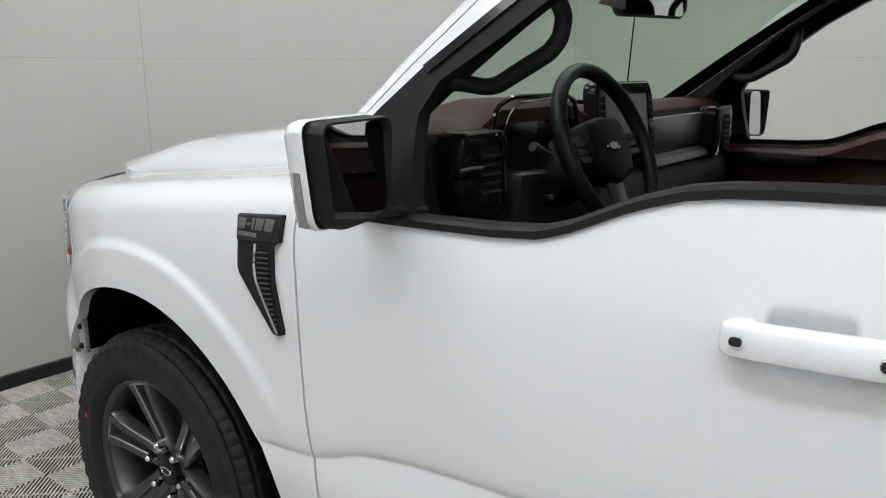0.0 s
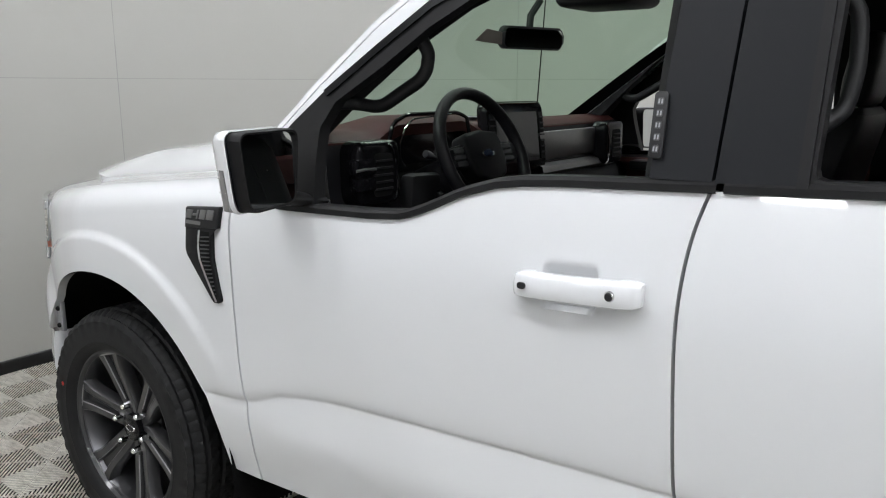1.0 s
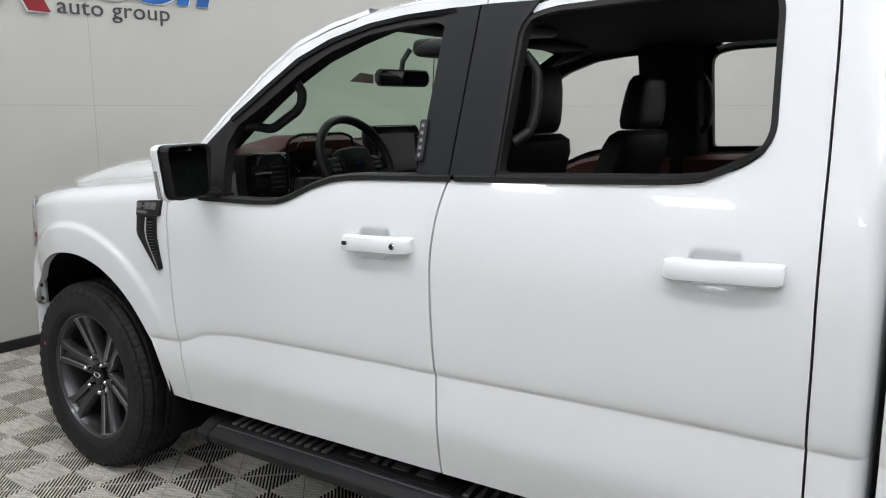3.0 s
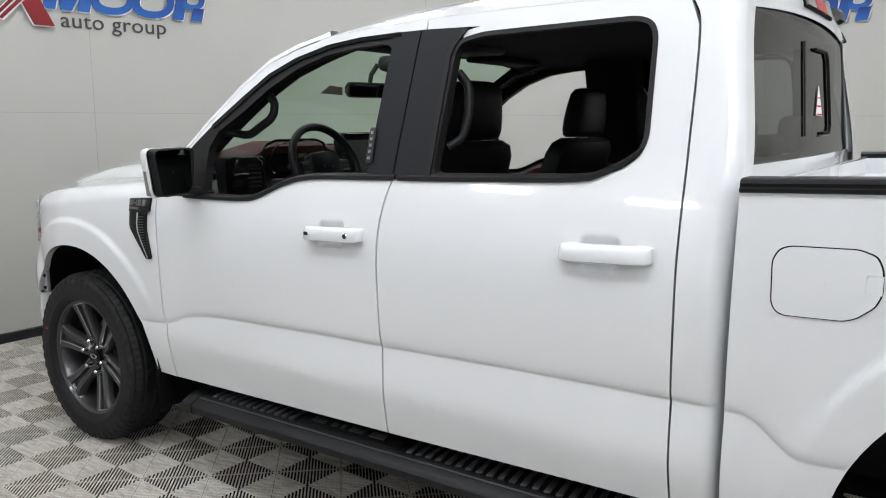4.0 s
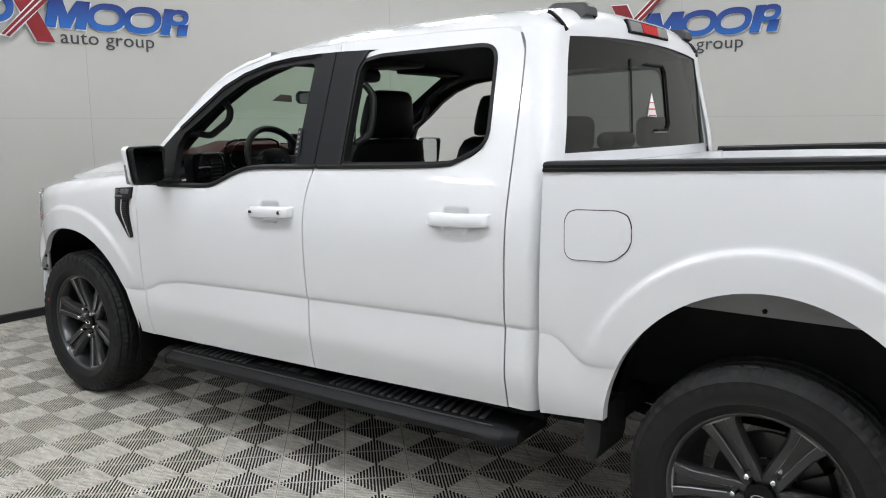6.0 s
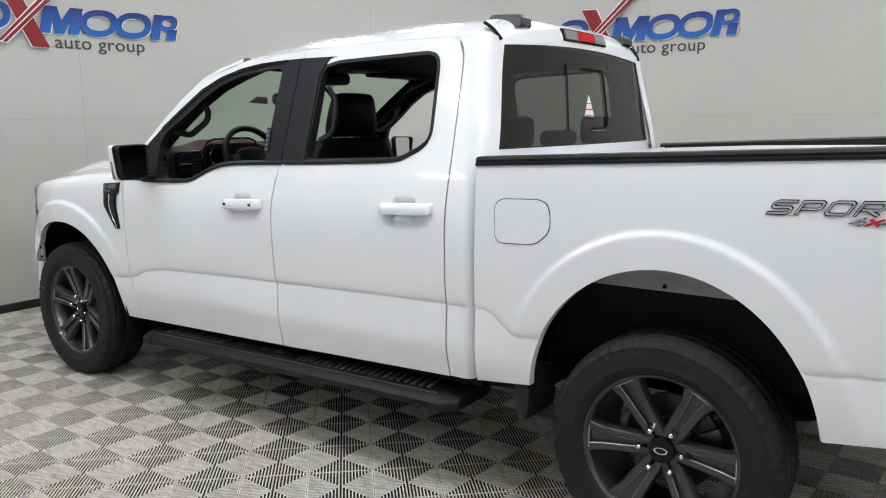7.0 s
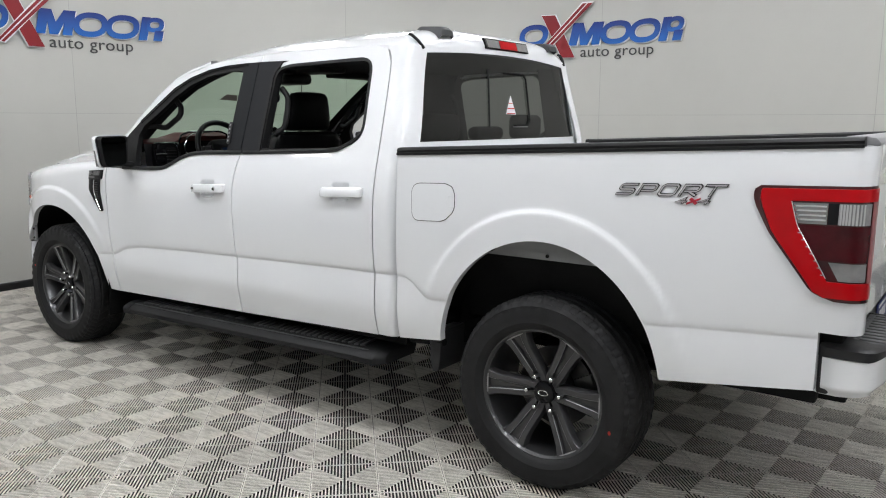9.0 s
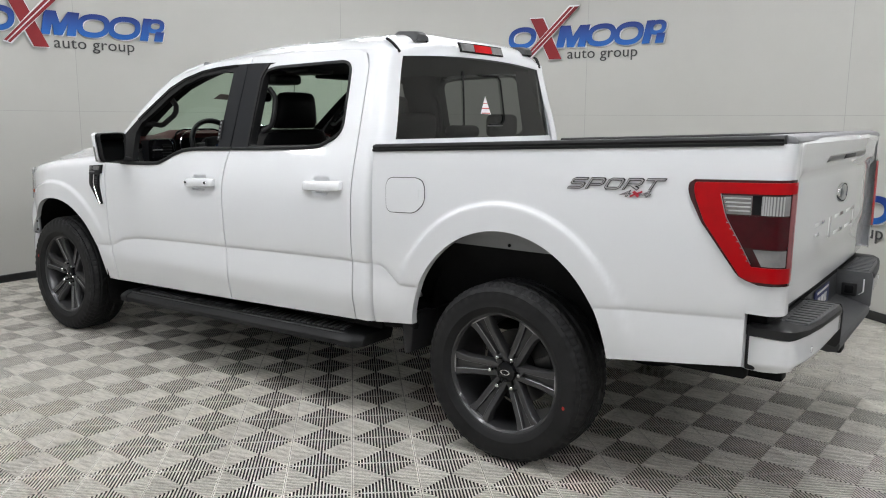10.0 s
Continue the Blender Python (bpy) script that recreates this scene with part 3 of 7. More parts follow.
    for k in range(25):
        y = -0.86 + 1.72 * k / 24
        b = 1 - (y / 0.86) ** 2
        rows.append([(0.60, y, hood_z(0.6, y) - 0.012), (0.70 - 0.20 * b, y, 1.335 + 0.035 * b), (0.80 - 0.16 * b, y, 1.365 + 0.03 * b)])
    grid(bm, rows)
    part("cowl_panel", bm, M_PLASTIC, truck, "black plastic cowl panel")
    # dark inner body behind the gaps
    for s in (-1, 1):
        bm = bmesh.new()
        grid(bm, [[(x, s * y, z) for y, z in ((0.80, 0.47 + 0.02 * x), (0.90, 0.56), (0.93, 0.9), (0.92, 1.15), (0.90, 1.19), (0.80, 1.20))] for x in (0.52, 0.9, 1.4, 1.9, 2.4, 2.93)])
        part("inner_sill", bm, M_DARK, truck)
        bm = bmesh.new()
        grid(bm, [[(x, s * y, z + 0.03 * (x - 0.55)) for y, z in ((0.925, 0.458), (0.86, 0.43), (0.72, 0.40), (0.62, 0.34), (0.55, 0.33))] for x in stations(0.55, 3.10, 0.2)])
        part("rocker_underside", bm, M_DARK, truck)
    # floor pan and frame
    bm = bmesh.new()
    box(bm, 0.53, 2.93, -0.88, 0.88, 0.47, 0.55)
    part("floor_pan", bm, M_DARK, truck, smooth=False)
    for y in (-0.42, 0.42):
        bm = bmesh.new()
        box(bm, -0.80, 4.75, y - 0.04, y + 0.04, 0.45, 0.60, 0.01)
        part("frame_rail", bm, M_DARK, truck)
    for x in (0, WB):
        bm = bmesh.new()
        tube(bm, [(x, -0.75, HUB), (x, -0.2, HUB), (x, 0.2, HUB), (x, 0.75, HUB)], [0.05, 0.05, 0.05, 0.05], 10)
        if x:
            bmesh.ops.create_uvsphere(bm, u_segments=14, v_segments=10, radius=0.15, matrix=Matrix.Translation((x, 0.0, HUB)))
        part("axle", bm, M_DARK, truck)
    for y in (-0.58, 0.58):
        bm = bmesh.new()
        tube(bm, [(WB + 0.12, y, HUB - 0.06), (WB + 0.20, y * 1.02, 0.95)], 0.03, 10)
        tube(bm, [(WB + 0.17, y, 0.60), (WB + 0.19, y * 1.02, 0.90)], 0.045, 10)
        part("shock_absorber", bm, M_STEEL, truck, "metal shock absorber")
        bm = bmesh.new()
        tube(bm, [(WB - 0.65, y, 0.50), (WB - 0.3, y, 0.44), (WB, y, 0.46), (WB + 0.35, y, 0.50), (WB + 0.75, y, 0.60)], 0.035, 6, flat=0.5)
        part("leaf_spring", bm, M_DARK, truck)


def door(s, front):
    if front:
        bm = door_skin(s, SEAM_A, SEAM_B, BELT_F)
        strip(bm, CUT_F, [(0.69, 1.225)] + TRIM_F[1:10] + [(1.885, 1.80)], s, 60, 4)
    else:
        bm = door_skin(s, SEAM_B, lambda z: 2.5836, BELT_R)
        # rear part of the door rises round the window to the roof
        loop = offset_loop(OPEN_R, 0.026)
        # lower back corner
        rows = []
        for k in range(57):
            u = k / 56
            xm = 2.58 + 0.25 * u
            zt = 1.364 + 0.016 * u
            rows.append([skin(2.58 + u * (SEAM_C(z) - 0.003 - 2.58), z, s) for z in zrows(ROCKER(xm), zt, CREASE(xm), 12, 76)])
        grid(bm, rows)
        a = [(2.58, 1.364)] + [(p[0], p[1]) for p in (loop[10], loop[9], loop[8])] + [(loop[7][0], 1.62), (loop[7][0] - 0.002, 1.70), loop[7], loop[6], loop[5], (2.40, loop[4][1] + 0.004), (2.20, loop[3][1] + 0.004), (1.89, 1.80)]
        b = [(SEAM_C(1.38) - 0.003, 1.380)] + [(SEAM_C(z) - 0.003, z) for z in (1.41, 1.44, 1.48, 1.62, 1.70, 1.76)] + [(2.765, 1.822), (2.70, 1.841), (2.40, 1.843), (2.20, 1.840), (1.89, 1.831)]
        aa, bb = [Vector((*p, 0)) for p in a], [Vector((*p, 0)) for p in b]
        rows = []
        for k in range(6):
            u = k / 5
            row = []
            for i in range(len(a) - 1):
                for q in range(4):
                    w = q / 4
                    p = aa[i].lerp(aa[i + 1], w).lerp(bb[i].lerp(bb[i + 1], w), u)
                    row.append(skin(p.x, p.y, s))
            p = aa[-1].lerp(bb[-1], u)
            row.append(skin(p.x, p.y, s))
            rows.append(row)
        grid(bm, rows)
        bmesh.ops.remove_doubles(bm, verts=bm.verts[:], dist=0.0012)
    skirt(bm, (0, -s * 0.025, 0))
    d = part("front_door" if front else "rear_door", bm, M_PAINT, truck)
    if not front:
        bm = bmesh.new()
        lo, li = offset_loop(OPEN_R, 0.034), offset_loop(soften(OPEN_R), 0.013)
        run = [0.0]
        for p, q in zip(OPEN_R, OPEN_R[1:]):
            run.append(run[-1] + math.hypot(q[0] - p[0], q[1] - p[1]))
        for i in range(2, 12):
            k0, k1 = round(160 * run[i] / run[-1]), round(160 * run[i + 1] / run[-1])
            strip(bm, [lo[i], lo[i + 1]], li[k0:k1 + 1] if k1 > k0 else [li[k0], li[k0 + 1]], s, 12, 1, 0.0008)
        bmesh.ops.remove_doubles(bm, verts=bm.verts[:], dist=0.004)
        part("window_frame", bm, M_PAINT, d)
    # black window surround
    bm = bmesh.new()
    if front:
        strip(bm, TRIM_F, OPEN_F, s, 70, 3, 0.003)
    else:
        strip(bm, offset_loop(soften(OPEN_R), 0.014), soften(OPEN_R), s, 160, 2, 0.004)
    skirt(bm, (0, -s * 0.035, 0))
    part("window_trim", bm, M_TRIM, d, "black window surround")
    bm = bmesh.new()
    if front:
        strip(bm, [(p[0], p[1] + 0.0) for p in TRIM_F[3:10]], [(p[0] + 0.012, p[1] - 0.014) for p in TRIM_F[3:10]], s, 50, 1, 0.009)
        skirt(bm, (0, -s * 0.01, 0))
        part("window_seal", bm, M_GLOSSBLK, d, "glossy black seal")
        bm = bmesh.new()
    # belt moulding
    pts = [(x, BELT_F(x)) for x in stations(0.80, 1.865, 0.03)] if front else [(x, BELT_R(x)) for x in stations(1.878, 2.56, 0.05)] + [(2.60, 1.378), (2.65, 1.402), (2.69, 1.432)]
    rows = [[(x, s * (W(x, z + h) + o), z + h) for h, o in ((-0.004, 0.0), (-0.002, 0.008), (0.010, 0.010), (0.017, 0.004), (0.017, -0.03))] for x, z in pts]
    grid(bm, rows)
    part("belt_moulding", bm, M_TRIM, d, "grey black moulding under the window")
    # pillar cover
    bm = bmesh.new()
    if front:
        a, b = (lambda z: 1.744 + 0.012 * (z - 1.345) / 0.44), (lambda z: 1.855 + 0.012 * (z - 1.345) / 0.44)
    else:
        a, b = (lambda z: 1.861 + 0.012 * (z - 1.345) / 0.44), (lambda z: 1.992 + 0.75 * max(0.0, z - 1.728))
    zs = [1.345 + 0.452 * k / 16 for k in range(17)]
    grid(bm, [[skin(a(z) + (b(z) - a(z)) * q / 5, z, s, 0.007) for q in range(6)] for z in zs])
    skirt(bm, (0, -s * 0.04, 0))
    part("pillar_cover", bm, M_PILLAR, d, "satin black pillar cover")
    if not front:
        bm = bmesh.new()
        grid(bm, [[skin(x, z, s, 0.010) for x in [e + 0.75 * max(0.0, z - 1.728) for e in (1.992, 2.001, 2.010)]] for z in zs])
        skirt(bm, (0, -s * 0.02, 0))
        part("pillar_edge", bm, M_TRIM, d)
    # inner panel of the door
    bm = bmesh.new()
    x0, x1, tp = (0.72, 1.84, BELT_F) if front else (1.90, 2.78, lambda x: BELT_R(min(x, 2.58)))
    rows = []
    for x in stations(x0, x1, 0.08):
        t = tp(x)
        rows.append([(x, s * y, z) for y, z in ((W(x, t) - 0.035, t - 0.012), (W(x, t) - 0.085, t - 0.016), (W(x, t) - 0.105, t - 0.035), (W(x, t) - 0.10, t - 0.14), (0.80, t - 0.22), (0.84, 0.60))])
    grid(bm, rows)
    part("door_panel", bm, M_DASHTOP if s > 0 else M_DASH, d, "dark maroon inner door panel" if s > 0 else "black inner door panel")
    # handle
    hx, hz = HANDLES[0] if front else HANDLES[1]
    L, slope = 0.260, 0.040
    bm = bmesh.new()
    rows = []
    for k in range(41):
        u = math.sin(math.pi / 2 * (-1 + 2 * k / 40))
        x = hx + u * L / 2
        zc = hz + slope * u * L / 2 * 1.0
        e = 1 - abs(u) ** 14
        hh = 0.0185 + 0.0050 * e
        reach = (0.029 + 0.005 * (1 - u * u)) * (0.62 + 0.38 * e)
        foot = 0.0 if abs(u) > 0.66 else 0.012
        prof = [(-hh, foot), (-hh, reach * 0.80), (-hh * 0.90, reach * 0.94), (-hh * 0.70, reach), (0, reach + 0.002), (hh * 0.70, reach), (hh * 0.90, reach * 0.94), (hh, reach * 0.80), (hh, foot)]
        rows.append([(x, s * (W0(x, zc + v) + o), zc + v) for v, o in prof])
    vs = grid(bm, rows, close=True)
    bm.faces.new(vs[0])
    bm.faces.new(vs[-1])
    h = part("handle", bm, M_PAINT, d, "white pull handle")
    if front and s < 0:
        bm = bmesh.new()
        pr = rounded(0.017, 0.012, 0.005)
        prism(bm, pr, 0.0, 0.004, place=lambda u, v, w: (hx - 0.103 + u, s * (W0(hx, hz) + 0.034 + w), hz - 0.003 + v))
        part("touch_sensor", bm, M_PLASTIC, h, "small dark touch sensor")
        for rad, dep, m2, nm in ((0.0105, 0.030, M_CHROME, "lock_ring"), (0.008, 0.033, M_PLASTIC, "lock_core")):
            bm = bmesh.new()
            revolve(bm, [(0.0, dep + 0.006), (rad * 0.8, dep + 0.006), (rad, dep + 0.003), (rad, dep - 0.006)], 16, lambda r, a, w: (hx + 0.078 + r * math.cos(a), s * (W0(hx + 0.078, hz) + w), hz + 0.002 + r * math.sin(a)))
            part(nm, bm, m2, h)
    return d


def keypad(d):
    s = -1
    place = lambda u, v, w: (1.748 + u - 0.004 * v, s * (W(1.75, 1.435 + v) + 0.010 + w), 1.435 + v)
    bm = bmesh.new()
    prism(bm, [(a - 0.04 * b, b) for a, b in rounded(0.026, 0.112, 0.006)], 0, 0.006, 0.0015, place=place)
    k = part("keypad", bm, M_PLASTIC, d, "black entry keypad with five lit keys")
    for i in range(5):
        v0 = -0.040 + 0.020 * i
        bm = bmesh.new()
        prism(bm, [(a - 0.04 * v0, b + v0) for a, b in rounded(0.012, 0.013, 0.003)], 0.006, 0.0075, place=place)
        part("key", bm, M_PLASTIC2, k)
        for du, dv, w, h in ((-0.0028, 0, 0.0028, 0.008), (0.0028, 0, 0.0028, 0.008)):
            bm = bmesh.new()
            prism(bm, [(a + du - 0.04 * v0, b + dv + v0) for a, b in ((-w / 2, -h / 2), (w / 2, -h / 2), (w / 2, h / 2), (-w / 2, h / 2))], 0.0075, 0.0082, place=place)
            part("bar", bm, M_KEYMARK, k)


def build_cab():
    for s in (-1, 1):
        df = door(s, True)
        door(s, False)
        if s < 0:
            keypad(df)
        # cab corner behind the rear door, turning into the back wall
        bm = bmesh.new()
        rows = []
        zs = zrows(0.53, 1.842, 0.818, 12, 46)
        for z in zs:
            xa = SEAM_C(z) + 0.003
            xb = 2.946 - 0.055 * sstep(1.36, 1.85, z)
            w = W(min(xa, 2.84), z)
            rr = 0.045 if z < 1.33 else 0.07
            row = [(xa + (xb - rr - xa) * q / 5, s * W(2.84, z), z) for q in range(6)]
            for q in range(1, 7):
                a = radians(90 * q / 6)
                row.append((xb - rr + rr * math.sin(a), s * (W(2.84, z) - rr * (1 - math.cos(a))), z))
            row.append((xb + 0.002, s * (W(2.84, z) - rr - 0.06), z))
            rows.append(row)
        grid(bm, rows)
        part("cab_corner", bm, M_PAINT, truck)
        # A pillar outer rail
        bm = bmesh.new()
        c = resample([(0.66, 1.258), (0.737, 1.375), (0.856, 1.490), (1.02, 1.631), (1.155, 1.719), (1.29, 1.766), (1.45, 1.803)], 30)
        rows = []
        for k, (x, z) in enumerate(c):
            u = k / 29
            w = W(x, z)
            gx, gy, gz = WS(u, 0)
            rows.append([(x, s * w, z), (x - 0.008, s * (w - 0.005), z + 0.010), (x - 0.018, s * (w - 0.020), z + 0.019), ((x - 0.02 + gx) / 2 - 0.003, s * ((w - 0.02 + gy) / 2), (z + 0.021 + gz) / 2 + 0.004), (gx, s * gy, gz), (gx + 0.01, s * (gy - 0.004), gz - 0.02)])
        grid(bm, rows)
        part("windshield_pillar", bm, M_PAINT, truck)
        bm = bmesh.new()
        rows = []
        for k, (x, z) in enumerate(c):
            gx, gy, gz = WS(k / 29, 0)
            w = W(x, z)
            rows.append([(x + 0.02, s * (w - 0.035), z - 0.015), (x + 0.034, s * (w - 0.060), z - 0.028), (x + 0.035, s * (gy - 0.065), (z + gz) / 2 - 0.035), (gx + 0.02, s * (gy - 0.04), gz - 0.006)])
        grid(bm, rows)
        part("pillar_lining", bm, M_LINING, truck, "black inner pillar lining")
        # B pillar inside
        bm = bmesh.new()
        rows = []
        for k in range(9):
            z = 1.0 + 0.80 * k / 8
            w = W(1.9, z)
            rows.append([(1.735, s * (w - 0.03), z), (1.700, s * (w - 0.080), z), (1.72, s * (w - 0.095), z), (1.85, s * (w - 0.105), z), (1.955, s * (w - 0.095), z), (1.975, s * (w - 0.080), z), (1.995, s * (w - 0.03), z)])
        grid(bm, rows)
        part("pillar_lining", bm, M_LINING, truck, "black inner pillar lining")
        bm = bmesh.new()
        rows = []
        for k in range(9):
            z = 1.2 + 0.62 * k / 8
            w = W(2.8, z)
            rows.append([(2.685, s * (w - 0.03), z), (2.70, s * (w - 0.08), z), (2.86, s * (w - 0.10), z), (2.92 - 0.085 * sstep(1.36, 1.85, z), s * (w - 0.15), z)])
        grid(bm, rows)
        part("pillar_lining", bm, M_LINING, truck, "black inner pillar lining")
        # grab handles
        for pts, r in (([(0.880, 0.860, 1.462), (0.905, 0.800, 1.460), (0.945, 0.785, 1.453), (0.972, 0.780, 1.456), (1.028, 0.775, 1.487), (1.080, 0.772, 1.514), (1.100, 0.770, 1.538), (1.108, 0.772, 1.575), (1.104, 0.800, 1.612)], 0.0165),
                       ([(1.99, 0.83, 1.43), (2.025, 0.79, 1.46), (2.035, 0.775, 1.53), (2.028, 0.76, 1.62), (1.99, 0.77, 1.665)], 0.015)):
            bm = bmesh.new()
            q = [Vector((a, s * b, c)) for a, b, c in pts]
            fine = []
            for i in range(len(q) - 1):
                for j in range(4):
                    fine.append(q[i].lerp(q[i + 1], j / 4))
            fine.append(q[-1])
            sm = [fine[0]] + [(fine[i - 1] + fine[i] * 2 + fine[i + 1]) / 4 for i in range(1, len(fine) - 1)] + [fine[-1]]
            tube(bm, sm, r, 10)
            part("grab_handle", bm, M_PLASTIC, truck, "black grab handle on the pillar")
    # roof
    bm = bmesh.new()
    rows = []
    CZ = hermite([(1.30, 1.765), (1.45, 1.802), (1.60, 1.818), (1.885, 1.835), (2.20, 1.844), (2.45, 1.847), (2.70, 1.845), (2.80, 1.841), (2.875, 1.835)])
    for x in stations(1.40, 2.79, 0.045):
        zc = CZ(x)
        w = W(max(x, 0.8), zc)
        h = 0.058 + 0.042 * sstep(1.38, 1.90, x) + 0.006 * sstep(2.1, 2.6, x)
        row = []
        for q in range(-24, 25):
            u = q / 24
            uu = math.copysign(1 - (1 - abs(u)) ** 1.8, u) if u else 0
            row.append((x - (0.115 * (1 - uu * uu) * sstep(1.75, 1.45, x)), w * uu, zc + h * (1 - abs(uu) ** 5.0)))
        rows.append(row)
    last = [Vector(p) for p in rows[-1]]
    for k in range(1, 9):
        t = k / 8
        row = []
        for p in last:
            u = p.y / last[-1].y
            end = Vector((2.893 + 0.03 * (1 - u * u), u * 0.695, 1.830 + 0.026 * (1 - u * u)))
            mid = Vector((2.885 + 0.03 * (1 - u * u), p.y * 0.98, p.z - 0.004))
            row.append(tuple(p * (1 - t) ** 2 + mid * (2 * t * (1 - t)) + end * t * t))
        rows.append(row)
    grid(bm, rows)
    skirt(bm, (0, 0, -0.02))
    part("roof", bm, M_PAINT, truck)
    # headliner
    bm = bmesh.new()
    rows = []
    for x in stations(1.30, 2.83, 0.1):
        zc = CZ(max(x, 1.45)) - 0.045
        w = W(max(x, 0.8), zc) - 0.03
        rows.append([(x - 0.06 * (1 - u * u) * sstep(1.7, 1.3, x), w * u, zc + 0.045 * (1 - abs(u) ** 4)) for u in [q / 10 for q in range(-10, 11)]])
    grid(bm, rows)
    part("headliner", bm, M_LINING, truck, "black cloth headliner")
    bm = bmesh.new()
    box(bm, 1.30, 1.62, -0.12, 0.12, 1.79, 1.835, 0.02, 3)
    part("overhead_console", bm, M_PLASTIC, truck)
    # windshield
    bm = bmesh.new()
    grid(bm, [[WSP(u / 16, v / 24) for v in range(25)] for u in range(17)])
    g = part("windshield", bm, M_WINDSHIELD, truck, "green tinted windshield glass")
    g.visible_shadow = False
    bm = bmesh.new()
    for v0, v1 in ((0.0, 0.035), (0.955, 1.0)):
        grid(bm, [[tuple(Vector(WSP(u / 16, v0 + (v1 - v0) * k)) + Vector((0.004, 0, -0.003))) for k in (0, 1)] for u in range(17)])
    grid(bm, [[tuple(Vector(WSP(u, v / 24)) + Vector((0.004, 0, -0.003))) for v in range(25)] for u in (0.94, 0.97, 1.0)])
    part("windshield_border", bm, M_DARK, truck, "black printed glass border")


def WS(u, k):
    """Side edge of the windshield, u from its foot to its top: x, half width, z."""
    return (0.605 + 0.815 * u + 0.02 * math.sin(math.pi * u), 0.890 - 0.155 * u - 0.02 * u * u, 1.325 + 0.497 * u - 0.02 * u * (1 - u) + 0.040 * math.sin(math.pi * u))


def WSP(u, v):
    x, w, z = WS(u, 0)
    c = 2 * v - 1
    b = 1 - c * c
    return (x - (0.24 - 0.14 * u) * b, w * c, z + (0.040 - 0.004 * u) * b)


build_shell()
build_cab()


# ---- wheels ----
def wheel(x, s):
    """Axis along y at the axle; the outer side is -y before turning."""
    P = lambda r, a, w: (r * math.cos(a), w, r * math.sin(a))
    bm = bmesh.new()
    prof = [(0.275, -0.116), (0.282, -0.117), (0.282, -0.110), (0.274, -0.106), (0.266, -0.102), (0.260, -0.088), (0.254, -0.05), (0.246, 0.0), (0.230, 0.06), (0.226, 0.10), (0.250, 0.115), (0.262, 0.115)]
    revolve(bm, prof, 72, P)
    w = part("wheel", bm, M_BARREL, truck, "dark grey six-spoke alloy wheel")
    # back plate of the rim behind the spokes
    bm = bmesh.new()
    revolve(bm, [(0.0, -0.030), (0.075, -0.030), (0.085, -0.02), (0.085, 0.03)], 48, P)
    part("hub", bm, M_RIM, w, "dark hub")
    bm = bmesh.new()
    revolve(bm, [(0.264, -0.099), (0.274, -0.1065), (0.2765, -0.1165), (0.2705, -0.1165), (0.263, -0.106)], 96, P)
    part("rim_lip", bm, M_RIM, w, "dark rim lip")
    bm = bmesh.new()
    revolve(bm, [(0.09, 0.030), (0.172, 0.030), (0.172, 0.048), (0.09, 0.048)], 48, P)
    part("brake_disc", bm, M_STEEL, w, "steel brake disc")
    bm = bmesh.new()
    rows = []
    for k in range(9):
        a = radians(-28 + 56 * k / 8)
        rows.append([P(r, a, q) for r, q in ((0.11, 0.0), (0.19, 0.0), (0.205, 0.015), (0.205, 0.07), (0.11, 0.07))])
    gv = grid(bm, rows, close=True)
    bm.faces.new(gv[0])
    bm.faces.new(gv[-1])
    part("brake_caliper", bm, M_STEEL, w, "metal brake caliper")
    # spokes: two arms with a sunk web between
    for k in range(6):
        a0 = radians(60 * k + (0 if x else -14))
        ca, sa = math.cos(a0), math.sin(a0)

        def Q(r, t, q):
            return (r * ca - t * sa, q, r * sa + t * ca)
        bm = bmesh.new()
        for sg in (-1, 1):
            rows = []
            for r, t0, t1, q in ((0.030, 0.004, 0.030, -0.066), (0.080, 0.008, 0.038, -0.070), (0.13, 0.0110, 0.041, -0.080), (0.18, 0.0140, 0.044, -0.090), (0.212, 0.0165, 0.047, -0.096), (0.238, 0.020, 0.054, -0.1005), (0.255, 0.0225, 0.061, -0.103), (0.266, 0.025, 0.067, -0.105)):
                rows.append([Q(r, sg * t, w0) for t, w0 in ((t0 - 0.002, q + 0.034), (t0, q + 0.006), (t0 + 0.003, q + 0.001), (t1 - 0.006, q), (t1, q + 0.007), (t1 + 0.001, q + 0.040))])
            grid(bm, rows)
        rows = []
        for r, t, q in ((0.03, 0.005, -0.052), (0.080, 0.011, -0.055), (0.13, 0.0150, -0.063), (0.18, 0.0185, -0.072), (0.23, 0.022, -0.081), (0.266, 0.027, -0.087)):
            rows.append([Q(r, u * t, q) for u in (-1, 0, 1)])
        grid(bm, rows)
        part("spoke", bm, M_RIM, w)
        for sg in (-1, 1):
            bm = bmesh.new()
            ed = ((0.098, 0.0090, -0.0736), (0.13, 0.0110, -0.0800), (0.18, 0.0140, -0.0900), (0.212, 0.0165, -0.0960), (0.238, 0.0200, -0.1005), (0.262, 0.0240, -0.1042))
            grid(bm, [[Q(r, sg * (t + 0.0030), q - 0.0004), Q(r, sg * (t + 0.0014), q + 0.0006), Q(r, sg * (t + 0.0004), q + 0.0030)] for r, t, q in ed])
            part("machined_edge", bm, M_MACHINED, w, "bright machined spoke edge")
        bm = bmesh.new()
        grid(bm, [[Q(r, t * (0.7 + 0.3 * (r - 0.252) / 0.012), q) for t in (-0.050, -0.026, 0.0, 0.026, 0.050)] for r, q in ((0.257, -0.1044), (0.262, -0.1054), (0.2655, -0.1070))])
